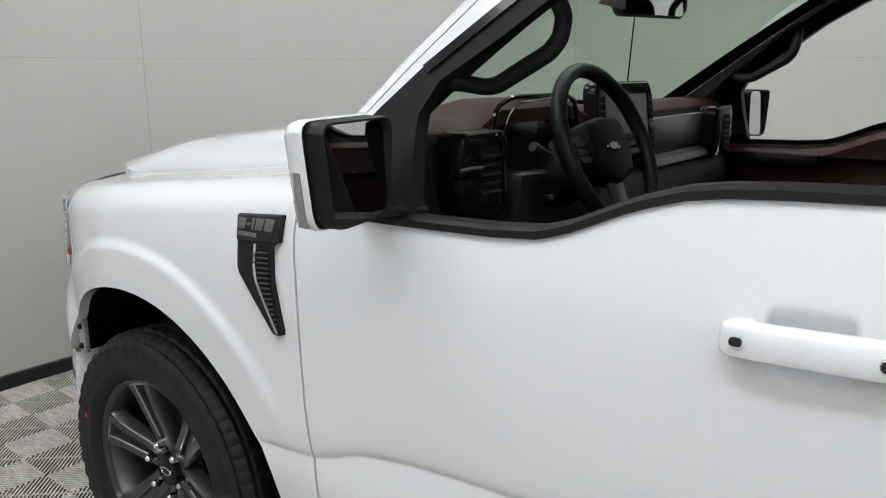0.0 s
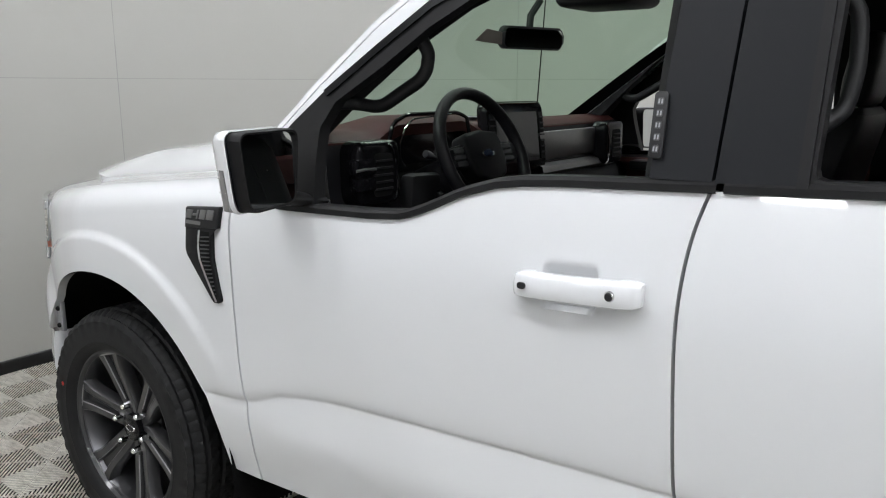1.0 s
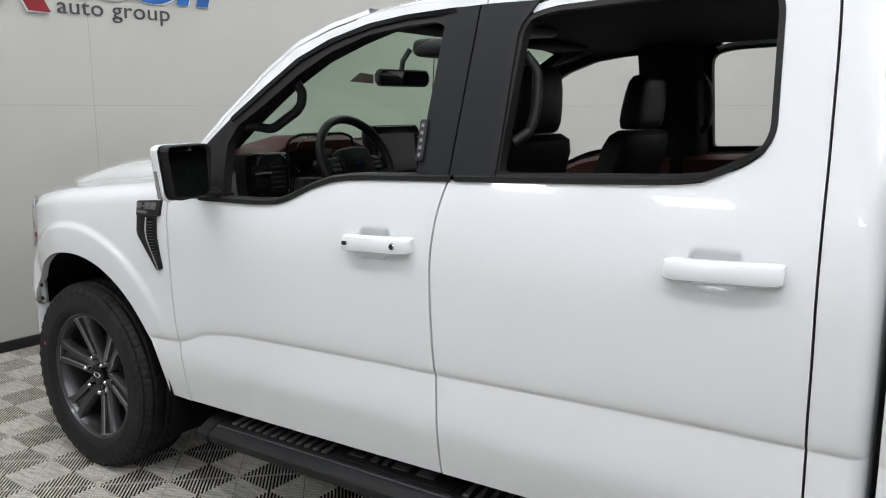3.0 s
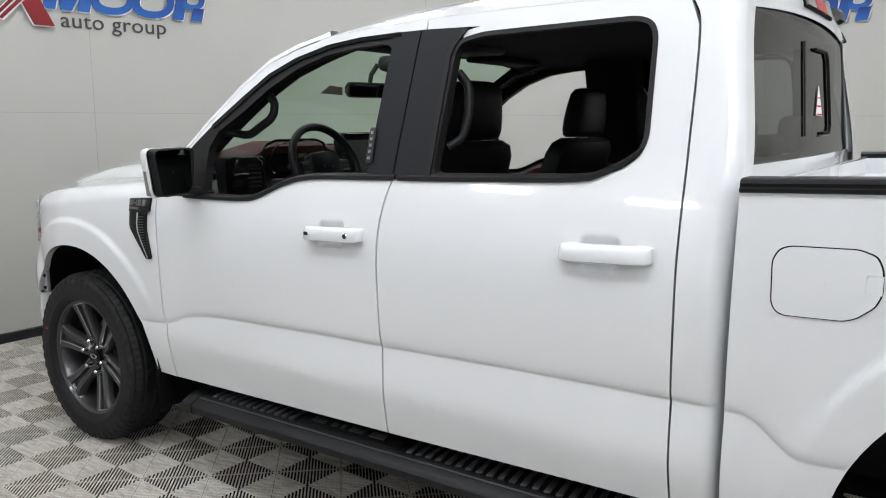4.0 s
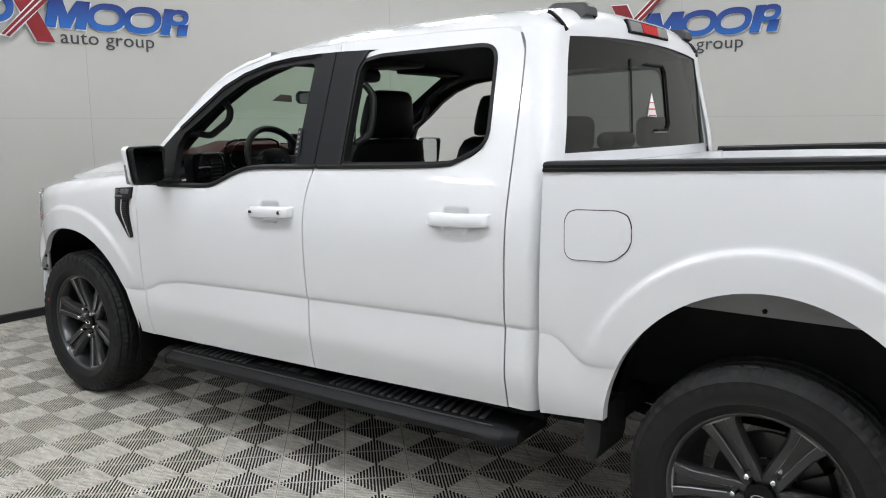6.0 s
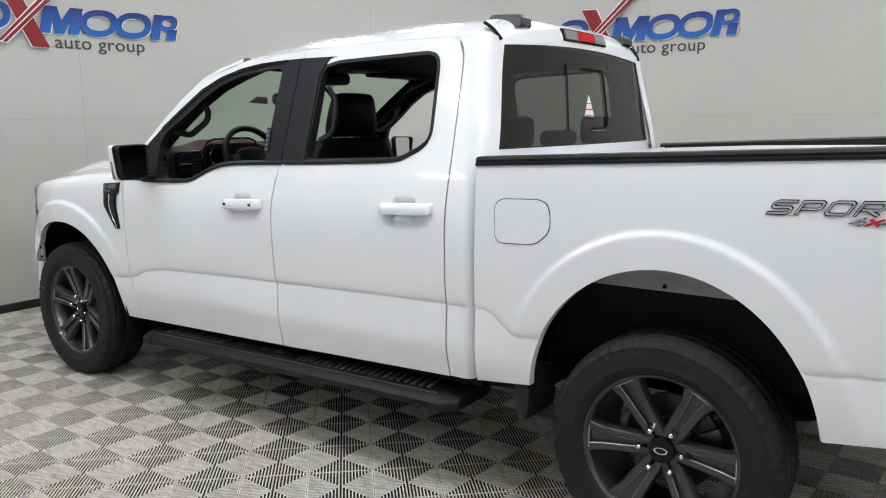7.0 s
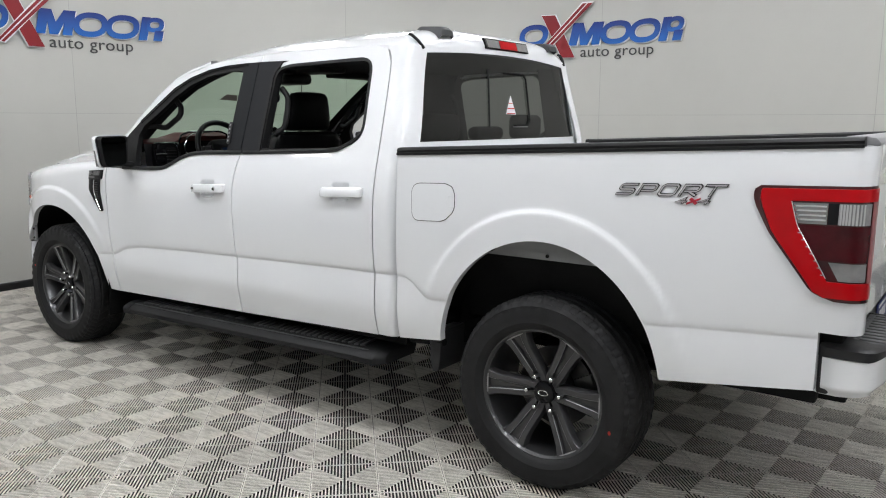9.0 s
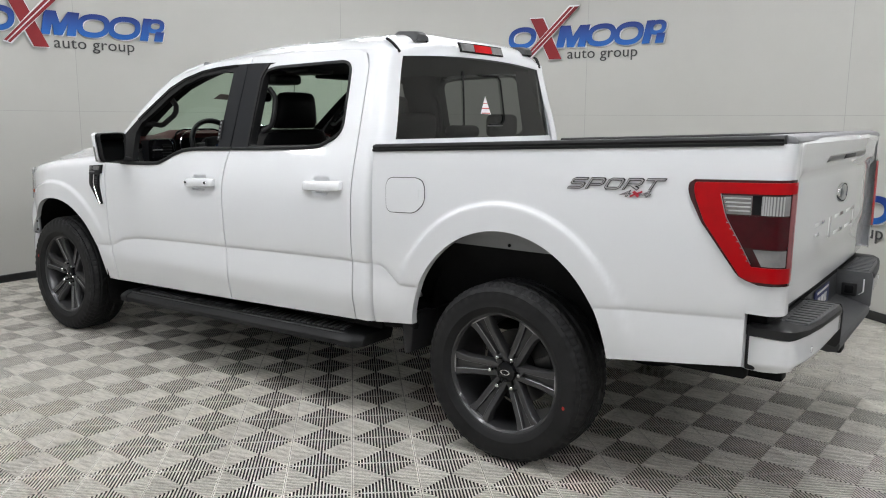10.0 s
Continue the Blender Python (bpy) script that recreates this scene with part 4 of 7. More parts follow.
        part("machined_tip", bm, M_MACHINED, w, "bright machined spoke tip")
    for k in range(6):
        a0 = radians(60 * k + (0 if x else -14))
        m = Matrix.Translation((0.076 * math.cos(a0), -0.080, 0.076 * math.sin(a0))) @ Matrix.Rotation(radians(90), 4, "X")
        bm = bmesh.new()
        bmesh.ops.create_cone(bm, cap_ends=True, segments=8, radius1=0.0145, radius2=0.0105, depth=0.030, matrix=m)
        bmesh.ops.create_uvsphere(bm, u_segments=10, v_segments=6, radius=0.0106, matrix=Matrix.Translation((0.076 * math.cos(a0), -0.093, 0.076 * math.sin(a0))))
        part("lug_nut", bm, M_CHROME, w, "chrome lug nut")
    bm = bmesh.new()
    revolve(bm, [(0.0, -0.086), (0.038, -0.086), (0.045, -0.083), (0.047, -0.074), (0.050, -0.055)], 32, P)
    part("center_cap", bm, M_GLOSSBLK, w, "black centre cap")
    bm = bmesh.new()
    revolve(bm, [(0.74, -0.0868), (0.80, -0.0885), (0.94, -0.0885), (1.0, -0.0855)], 28, lambda r, a, q: (0.0255 * r * math.cos(a), q, 0.0125 * r * math.sin(a)))
    part("emblem", bm, M_CHROME, w, "plain oval emblem ring")
    # tyre
    bm = bmesh.new()
    N = 300
    side = [(0.273, -0.112), (0.281, -0.123), (0.291, -0.131), (0.305, -0.1365), (0.309, -0.1385), (0.313, -0.1372), (0.335, -0.1395), (0.358, -0.1375), (0.372, -0.1335), (0.376, -0.1345), (0.380, -0.1315), (0.392, -0.124)]
    ws = [-0.117, -0.110, -0.100, -0.092, -0.086, -0.078, -0.072, -0.060, -0.048, -0.040, -0.034, -0.026, -0.020, -0.010, 0.0, 0.010, 0.020, 0.026, 0.034, 0.040, 0.048, 0.060, 0.072, 0.078, 0.086, 0.092, 0.100, 0.110, 0.117]
    saw = lambda r, k: 0.0026 * (k % 6 < 3) * (r > 0.371) + 0.0012 * (k % 12 < 6) * (0.34 < r < 0.36)
    rows = [[P(r + 0.6 * saw(r, k), 2 * math.pi * k / N, q - saw(r, k)) for k in range(N)] for r, q in side]

    def tread(q, k):
        z = abs(q)
        r = 0.4105 - 0.020 * max(0, (z - 0.085) / 0.032) ** 2
        dep = 0.0
        if 0.076 <= z <= 0.087 or 0.024 <= z <= 0.036:
            dep = 0.008
        if z > 0.087 and (k + (2 if q > 0 else 0)) % 4 == 0:
            dep = 0.0035
        if 0.036 < z < 0.076 and (k + int(z * 110)) % 7 == 0:
            dep = 0.006
        if z <= 0.024 and (k + int(q * 200)) % 6 == 0:
            dep = 0.005
        return r - dep
    for q in ws:
        rows.append([P(tread(q, k), 2 * math.pi * k / N, q) for k in range(N)])
    rows += [[P(r, 2 * math.pi * k / N, -q) for k in range(N)] for r, q in reversed(side)]
    grid(bm, rows, close=True)
    part("tyre", bm, M_RUBBER, w, "black all-terrain tyre", angle=28)
    a0 = radians(162 if x == 0 else -14)
    bm = bmesh.new()
    bmesh.ops.create_uvsphere(bm, u_segments=12, v_segments=6, radius=0.0075, matrix=Matrix.Translation(P(0.331, a0, -0.1385)) @ Matrix.Diagonal((1, 0.25, 1.25, 1)))
    part("paint_dot", bm, M_RED, w, "red paint dot on the sidewall")
    w.matrix_basis = pose(x, -0.862, HUB + 0.003)
    return w


def build_wheels():
    for x in (0, WB):
        w = wheel(x, -1)
        copy_thing(w, pose(x, 0.862, HUB + 0.003, 0, 0, 180))


build_wheels()

# ---- bed, tailgate, rear bumper ----
RAILZ = linear([(2.94, 1.356), (2.98, 1.357), (4.82, 1.431), (4.95, 1.436)])
CORNER = 4.789


def wrap(q, w, off=0.0):
    """A point along the bed side at path length q, turning in at the rear corner: x and half width."""
    R = 0.056
    if q <= CORNER:
        return q, w + off
    a = min((q - CORNER) / R, math.pi / 2)
    return CORNER + (R + off) * math.sin(a), w - R + (R + off) * math.cos(a)


Q_END = CORNER + 0.056 * math.pi / 2


def bed_low(x):
    d = (x - RA[0]) / RE[0]
    zb = 0.555 if x < 3.725 else 0.584 + (x - 4.216) * 0.133
    if x < 3.725:
        zb = 0.535 + (x - 2.967) * 0.11
    if abs(d) < 1:
        zb = max(zb, RA[1] + RE[1] * math.sqrt(1 - d * d))
    if x > 4.722:
        zb = 0.845
    return zb


def bed_side(s):
    bm = bmesh.new()
    edge = [RA[0] + RE[0] * math.cos(radians(a)) for a in range(0, 181, 4)]
    qs = stations(2.967, CORNER, 0.022, edge + [4.7215, 4.7225, RA[0] - 0.4985, RA[0] + 0.4985]) + [CORNER + 0.056 * math.pi / 2 * k / 6 for k in range(1, 7)]
    rows = []
    for q in qs:
        zc = BEDCREASE(q)
        zs = zrows(bed_low(q), RAILZ(q), zc, 10, 40)
        rows.append([(lambda p: (p[0], s * p[1], z))(wrap(q, WBED(min(q, CORNER), z))) for z in zs])
    rows.insert(0, [(x + 0.001, y - s * 0.04, z) for x, y, z in rows[0]])
    grid(bm, rows)
    skirt(bm, (0, -s * 0.035, 0))
    return part("bed_side", bm, M_PAINT, truck)


def lamp_front(z):
    return float(np.interp(z, [0.951, 0.957, 0.977, 1.153, 1.235, 1.262, 1.285, 1.297, 1.302], [4.765, 4.735, 4.692, 4.553, 4.508, 4.499, 4.499, 4.506, 4.520]))


def tail_patch(bm, s, z0, z1, f0, f1, off, nz=10, nq=14, thick=0.012):
    """A patch on the lamp: f0 and f1 give its ends along the path at height z."""
    rows = []
    for k in range(nz + 1):
        z = z0 + (z1 - z0) * k / nz
        a, b = f0(z), f1(z)
        row = []
        for j in range(nq + 1):
            q = a + (b - a) * j / nq
            zz = z + (q - 4.5) * 0.030 * (z - 0.95) / 0.35
            p = wrap(q, WBED(min(q, CORNER), zz), off * (1 - 0.55 * sstep(CORNER - 0.01, Q_END, q)))
            row.append((p[0], s * p[1], zz))
        rows.append(row)
    grid(bm, rows)
    skirt(bm, (-0.006, -s * thick, 0))


def tail_lamp(s):
    E = lambda z: Q_END
    rim = lambda z: float(np.interp(z, [0.951, 1.0, 1.153, 1.235, 1.302], [0.006, 0.008, 0.010, 0.019, 0.022]))
    bm = bmesh.new()
    tail_patch(bm, s, 0.951, 1.302, lambda z: lamp_front(z) - 0.004, E, 0.009, 30, 26, 0.02)
    t = part("tail_lamp", bm, M_REDEDGE, truck, "red tail lamp with clear reversing lights and a smoked rim")
    inner = lambda z: float(np.interp(z, [1.01, 1.07, 1.178, 1.253], [4.742, 4.707, 4.640, 4.617]))
    rear = lambda z: Q_END - 0.034
    specs = [
        ("red_band", 1.256, 1.293, lambda z: lamp_front(z) + rim(z), lambda z: Q_END - 0.004, 0.016, M_REDLENS),
        ("red_band", 1.012, 1.256, lambda z: lamp_front(z) + rim(z), lambda z: inner(z) - 0.004, 0.016, M_REDLENS),
        ("red_band", 0.962, 1.012, lambda z: lamp_front(z) + rim(z), lambda z: Q_END - 0.006, 0.016, M_REDLENS),
        ("red_edge", 1.012, 1.256, lambda z: Q_END - 0.031, lambda z: Q_END - 0.003, 0.015, M_PINKLENS),
        ("red_flank", 0.965, 1.292, lambda z: Q_END - 0.003, lambda z: Q_END, 0.016, M_REDLENS),
        ("reversing_lens", 1.186, 1.250, inner, lambda z: 4.722, 0.011, M_CLEAR),
        ("reversing_lens", 1.186, 1.250, lambda z: 4.756, rear, 0.011, M_CLEAR),
        ("stop_lens", 1.076, 1.182, inner, rear, 0.018, M_REDDARK),
        ("turn_lens", 1.016, 1.071, lambda z: inner(z) + 0.030, rear, 0.011, M_CLEAR),
        ("divider", 1.186, 1.250, lambda z: 4.724, lambda z: 4.754, 0.010, M_GLOSSBLK),
    ]
    for nm, z0, z1, f0, f1, off, m in specs:
        bm = bmesh.new()
        tail_patch(bm, s, z0, z1, f0, f1, off, thick=0.034 if nm == "red_flank" else 0.012)
        part(nm, bm, m, t)
    bm = bmesh.new()
    pts = []
    for k in range(15):
        z = 1.254 - 0.232 * k / 14
        q = inner(z) - 0.002
        p = wrap(q, WBED(q, z), 0.0175)
        pts.append((p[0], s * p[1], z + (q - 4.5) * 0.030 * (z - 0.95) / 0.35))
    tube(bm, pts, 0.0014, 5)
    part("chrome_line", bm, M_CHROME, t, "thin chrome line along the lenses")
    for k in range(8):
        q = 4.760 + 0.0085 * k
        bm = bmesh.new()
        tail_patch(bm, s, 1.186, 1.248, lambda z: q, lambda z: q + 0.0035, 0.0125, 1, 2, 0.003)
        part("lens_flute", bm, M_FLUTE, t)
    for k in range(4):
        bm = bmesh.new()
        z = 1.196 + 0.014 * k
        tail_patch(bm, s, z, z + 0.005, lambda q: inner(q) + 0.006, lambda q: 4.718, 0.0135, 1, 5, 0.003)
        part("reflector_rib", bm, M_CHROME, t)
    for k in range(7):
        bm = bmesh.new()
        z = 1.030 + 0.021 * k
        q = inner(z) - 0.010
        tail_patch(bm, s, z, z + 0.003, lambda w: q, lambda w: q + 0.005, 0.0175, 1, 1, 0.003)
        part("reflector_bead", bm, M_CHROME, t)


def ribbon(bm, line, half, a, b, place, closed=False):
    """A flat band of even width along a bent line, with mitred corners, from depth a to depth b."""
    n = len(line)
    pts = [Vector(q) for q in line]
    left, right = [], []
    for k in range(n):
        d0 = (pts[k] - pts[k - 1]).normalized() if k or closed else None
        d1 = (pts[(k + 1) % n] - pts[k]).normalized() if k < n - 1 or closed else None
        d0, d1 = d0 or d1, d1 or d0
        t = (d0 + d1).normalized()
        nrm = Vector((-t.y, t.x)) * (half / max(0.4, t.dot(d0)))
        end = (d1 * -half * 0.9) if not closed and k == 0 else (d0 * half * 0.9) if not closed and k == n - 1 else Vector((0, 0))
        left.append(pts[k] + nrm + end)
        right.append(pts[k] - nrm + end)
    rows = [[place(p.x, p.y, w) for p, w in ((l, a), (l, b), (r, b), (r, a))] for l, r in zip(left, right)]
    vs = grid(bm, rows + rows[:1] if closed else rows)
    if not closed:
        bm.faces.new(vs[0])
        bm.faces.new(vs[-1])


STROKES = {
    "S": [[(1, 1), (0.14, 1), (0, 0.86), (0, 0.62), (0.12, 0.5), (0.88, 0.5), (1, 0.38), (1, 0.14), (0.86, 0), (0, 0)]],
    "P": [[(0, 0), (0, 1), (0.86, 1), (1, 0.86), (1, 0.52), (0.86, 0.38), (0.16, 0.38)]],
    "R": [[(0, 0), (0, 1), (0.86, 1), (1, 0.86), (1, 0.54), (0.86, 0.40), (0.16, 0.40)], [(0.46, 0.36), (0.95, 0)]],
    "O": [[(0.14, 0), (0, 0.14), (0, 0.86), (0.14, 1), (0.86, 1), (1, 0.86), (1, 0.14), (0.86, 0), (0.14, 0)]],
    "T": [[(-0.08, 1), (1.08, 1)], [(0.5, 0.92), (0.5, 0)]],
    "4": [[(0.72, 0), (0.72, 1), (0, 0.34), (1, 0.34)]],
    "x": [[(0, 0), (1, 0.9)], [(0.05, 0.9), (0.95, 0)]],
}


def sport_badge(s):
    x0 = 4.012
    lay = lambda u, v, w: (x0 + u + 0.62 * v, s * (WBED(x0 + u, 1.25 + v) + w), 1.246 + 0.034 * u + v)
    b = None
    lines = [("SPORT", 0.0, 0.0, 0.0775, 0.056, 0.035, 0.0054), ("4x4", 0.240, -0.028, 0.0400, 0.030, 0.017, 0.0040)]
    for word, u0, v0, pitch, wide, high, half in lines:
        for k, ch in enumerate(word):
            for bold, a, c, m in ((1.0, 0.0, 0.004, M_BADGE), (0.44, 0.0035, 0.0058, M_BADGEFACE)):
                bm = bmesh.new()
                for line in STROKES[ch]:
                    ribbon(bm, [(u0 + pitch * k + wide * p, v0 + high * q) for p, q in line], half * bold, a, c, lay)
                m2 = M_BADGERED if ch == "x" else m
                if b is None:
                    b = part("sport_badge", bm, m2, truck, "dark lettered badge with silver faces", smooth=False)
                else:
                    part("lettering", bm, m2, b, smooth=False)


def build_bed():
    for s in (-1, 1):
        bed_side(s)
        tail_lamp(s)
        # body-colour inner wall above the wheel, shade in its grey, and the dark skin behind it
        bm = bmesh.new()
        grid(bm, [[(x, s * (0.86 + 0.07 * sstep(0.98, 1.10, z)), z) for x in stations(3.10, 4.35, 0.1)] for z in (0.945, 0.97, 1.0, 1.05, 1.10, 1.2)])
        ip = part("inner_panel", bm, M_INNER, truck, "body-colour inner wall above the wheel, darkened to a shaded grey")
        for x, z in ((3.66, 0.962), (3.93, 0.962)):
            bm = bmesh.new()
            bmesh.ops.create_uvsphere(bm, u_segments=10, v_segments=6, radius=0.008, matrix=Matrix.Translation((x, s * 0.862, z)))
            part("plug", bm, M_DARK, ip)
        bm = bmesh.new()
        grid(bm, [[(x, s * y, z) for x in stations(3.05, 4.72, 0.2)] for y, z in ((0.85, 0.955), (0.83, 0.9), (0.78, 0.75), (0.70, 0.62))])
        part("bed_underside", bm, M_DARK, truck)
        # top rail cap
        bm = bmesh.new()
        rows = []
        for x in stations(2.967, 4.805, 0.06):
            z, w = RAILZ(x), WBED(x, RAILZ(x))
            rows.append([(x, s * (w + o), z + h) for o, h in ((0.001, -0.004), (0.007, -0.002), (0.008, 0.006), (0.003, 0.009), (0.003, 0.014), (0.006, 0.018), (-0.002, 0.027), (-0.02, 0.030), (-0.085, 0.030), (-0.095, 0.022), (-0.095, -0.02))])
        vs = grid(bm, rows)
        bm.faces.new(vs[0])
        bm.faces.new(vs[-1])
        part("bed_rail_cap", bm, M_TRIM, truck, "black plastic bed rail cap")
        # inner wall of the bed
        bm = bmesh.new()
        grid(bm, [[(x, s * y, z) for y, z in ((0.885, RAILZ(x) + 0.004), (0.87, RAILZ(x) - 0.06), (0.80, RAILZ(x) - 0.08), (0.79, 0.86))] for x in stations(2.99, 4.80, 0.2)])
        part("bed_inner_wall", bm, M_PAINT, truck)
    bm = bmesh.new()
    box(bm, 2.975, 4.80, -0.79, 0.79, 0.82, 0.86, 0.004)
    part("bed_floor", bm, M_PLASTIC, truck, "black bed liner floor")
    bm = bmesh.new()
    box(bm, 2.968, 2.995, -0.90, 0.90, 0.60, 1.368, 0.006)
    part("bed_front_wall", bm, M_PAINT, truck)
    for y in (-0.70, 0.70):
        bm = bmesh.new()
        box(bm, 3.25, 4.2, y - 0.1, y + 0.1, 0.86, 1.06, 0.03, 3)
        part("wheel_tub", bm, M_PLASTIC, truck)
    # fuel door
    bm = bmesh.new()
    pr = [(3.056, 1.105), (3.052, 1.205), (3.066, 1.232), (3.09, 1.241), (3.235, 1.246), (3.272, 1.234), (3.286, 1.205), (3.288, 1.150), (3.276, 1.122), (3.240, 1.092), (3.215, 1.083), (3.085, 1.078), (3.066, 1.086)]
    ce = (3.17, 1.162)
    for sc, off, nm in ((1.0, 0.0006, 0), (0.968, 0.0032, 1)):
        loop = soften([(ce[0] + (x - ce[0]) * sc, ce[1] + (z - ce[1]) * sc) for x, z in pr + pr[:1]], 6)
        rows = [[(ce[0] + (x - ce[0]) * f, -(WBED(ce[0] + (x - ce[0]) * f, ce[1] + (z - ce[1]) * f) + off), ce[1] + (z - ce[1]) * f) for x, z in loop] for f in (1.0, 0.8, 0.6, 0.4, 0.2, 0.01)]
        bm = bmesh.new()
        grid(bm, rows)
        if nm == 0:
            part("fuel_door_gap", bm, M_DARK, truck)
        else:
            skirt(bm, (0, 0.003, 0))
            fd = part("fuel_door", bm, M_PAINT, truck)
    bm = bmesh.new()
    rows = []
    for k in range(7):
        u = k / 6
        rows.append([(3.252 + 0.034 * u, -(WBED(3.27, z) + 0.004 - 0.010 * math.sin(math.pi * u) * math.sin(math.pi * (z - 1.150) / 0.042)), z) for z in (1.150, 1.157, 1.164, 1.171, 1.178, 1.185, 1.192)])
    grid(bm, rows)
    part("finger_notch", bm, M_PAINT, fd)
    sport_badge(-1)
    # mud flap
    for s in (-1, 1):
        bm = bmesh.new()
        prism(bm, [(3.124, 0.590), (3.192, 0.596), (3.186, 0.455), (3.176, 0.412), (3.142, 0.402), (3.132, 0.45)], 0.74, 0.960, 0.006, place=lambda u, v, w: (u, s * w, v))
        part("mud_flap", bm, M_PLASTIC, truck, "black mud flap")
        bm = bmesh.new()
        tube(bm, [(3.0, s * 0.93, 0.525), (3.2, s * 0.945, 0.545)], 0.018, 6)
        part("sill_end", bm, M_DARK, truck)
    # tailgate
    bm = bmesh.new()
    rows = []
    zs = [0.848 + 0.582 * k / 29 for k in range(30)]
    for z in zs:
        row = []
        for k in range(37):
            y = -0.932 + 1.864 * k / 36
            bow = 0.012 * (1 - (y / 0.93) ** 2)
            low = 1.322 - 0.030 * sstep(0.80, 0.90, abs(y))
            x = 4.822 + bow + 0.016 * sstep(low - 0.006, low + 0.016, z) + 0.008 * sstep(1.36, 1.43, z) - 0.010 * sstep(1.06, 0.93, z)
            x -= 0.020 * sstep(0.912, 0.932, abs(y))
            row.append((x, y, z))
        rows.append(row)
    rows.append([(x - 0.012, y, z + 0.016) for x, y, z in rows[-1]])
    rows.append([(x - 0.035, y, z + 0.006) for x, y, z in rows[-1]])
    rows.append([(x - 0.05, y, z - 0.014) for x, y, z in rows[-1]])
    rows.append([(x, y, z - 0.5) for x, y, z in rows[-1]])
    grid(bm, rows)
    skirt(bm, (-0.02, 0, 0))
    tg = part("tailgate", bm, M_PAINT, truck)
    bm = bmesh.new()
    revolve(bm, [(0.0, 0.016), (0.82, 0.014), (1.0, 0.004), (1.0, 0.0)], 40, lambda r, a, w: (4.832 + w, 0.095 * r * math.cos(a), 1.205 + 0.042 * r * math.sin(a)))
    part("emblem", bm, M_OVALBLUE, tg, "dark oval emblem")
    bm = bmesh.new()
    revolve(bm, [(0.95, 0.0140), (0.99, 0.0155), (1.03, 0.008), (1.03, 0.0)], 40, lambda r, a, w: (4.832 + w, 0.095 * r * math.cos(a), 1.205 + 0.042 * r * math.sin(a)))
    part("emblem_ring", bm, M_CHROME, tg, "chrome emblem ring")
    for y0, y1, z0, z1 in ((-0.48, -0.30, 1.10, 1.115), (-0.48, -0.40, 1.06, 1.072), (-0.22, -0.17, 1.03, 1.115), (-0.10, 0.10, 1.10, 1.115), (-0.10, 0.10, 1.03, 1.045), (0.17, 0.40, 1.10, 1.115), (0.17, 0.40, 1.03, 1.045), (0.37, 0.40, 1.03, 1.115)):
        bm = bmesh.new()
        box(bm, 4.810, 4.8345 - 0.010 * (abs(y0 + y1) / 2 / 0.93) ** 2, y0, y1, z0, z1, 0.0015)
        part("embossed_bar", bm, M_PAINT, tg)
    bm = bmesh.new()
    prism(bm, [(-0.46, 1.352), (0.44, 1.352), (0.40, 1.374), (-0.38, 1.374)], 4.836, 4.852, 0.003, place=lambda u, v, w: (w + 0.25 * (v - 1.345), u, v))
    part("trim_strip", bm, M_SILVER, tg, "silver trim strip with dark slot")
    bm = bmesh.new()
    prism(bm, [(-0.13, 1.354), (0.13, 1.354), (0.12, 1.372), (-0.12, 1.372)], 4.852, 4.856, 0.002, place=lambda u, v, w: (w + 0.25 * (v - 1.345), u, v))
    part("tailgate_handle", bm, M_PLASTIC, tg, "dark tailgate handle")
    bm = bmesh.new()
    prism(bm, [(4.745, 1.436), (4.80, 1.436), (4.842, 1.430), (4.846, 1.440), (4.832, 1.456), (4.79, 1.462), (4.745, 1.460)], -0.935, 0.935, 0.004, place=lambda u, v, w: (u, w, v))
    part("tailgate_cap", bm, M_CAPGREY, tg, "grey plastic cap along the tailgate top")
    bm = bmesh.new()
    box(bm, 4.72, 4.785, -0.93, 0.93, 0.76, 0.842, 0.01)
    part("rear_sill", bm, M_DARK, truck)
    for s in (-1,):
        bm = bmesh.new()
        grid(bm, [[(4.808 + 0.012 * sstep(1.29, 1.33, z) + o, s * (0.938 + d), z) for o, d in ((-0.02, 0.0), (0.012, 0.0), (0.012, 0.005), (-0.02, 0.005))] for z in (0.85, 1.0, 1.2, 1.35, 1.43)])
        part("tailgate_gap", bm, M_DARK, truck)
    # rear bumper
    for s in (-1, 1):
        bm = bmesh.new()
        plan = [(4.738, 0.962), (4.79, 0.966), (4.84, 0.966), (4.868, 0.960), (4.884, 0.944), (4.896, 0.915), (4.910, 0.85), (4.926, 0.72), (4.936, 0.58), (4.942, 0.47), (4.944, 0.425), (4.936, 0.404)]
        rows = []
        for k in range(15):
            u = k / 14
            row = []
            for x, y in plan:
                zt = 0.759 + 0.006 * sstep(4.87, 4.90, x)
                zb = 0.632 + 0.02 * sstep(4.8, 4.92, x) + 0.035 * sstep(0.85, 0.40, y)
                z = zb + (zt - zb) * u
                pull = 0.020 * sstep(0.22, 0.0, u)
                row.append((x - pull * (1 if y < 0.93 else 0.3), s * (y - pull * (0.8 if y > 0.9 else 0.1)), z))
            rows.append(row)
        grid(bm, rows)
        skirt(bm, (-0.03, -s * 0.02, 0))
        bu = part("rear_bumper_end", bm, M_PAINT, truck)
        bm = bmesh.new()
        lip = lambda x: 0.762 + 0.006 * sstep(4.87, 4.90, x)
        crown = lambda x, y: 0.796 + 0.006 * sstep(0.86, 0.90, y)
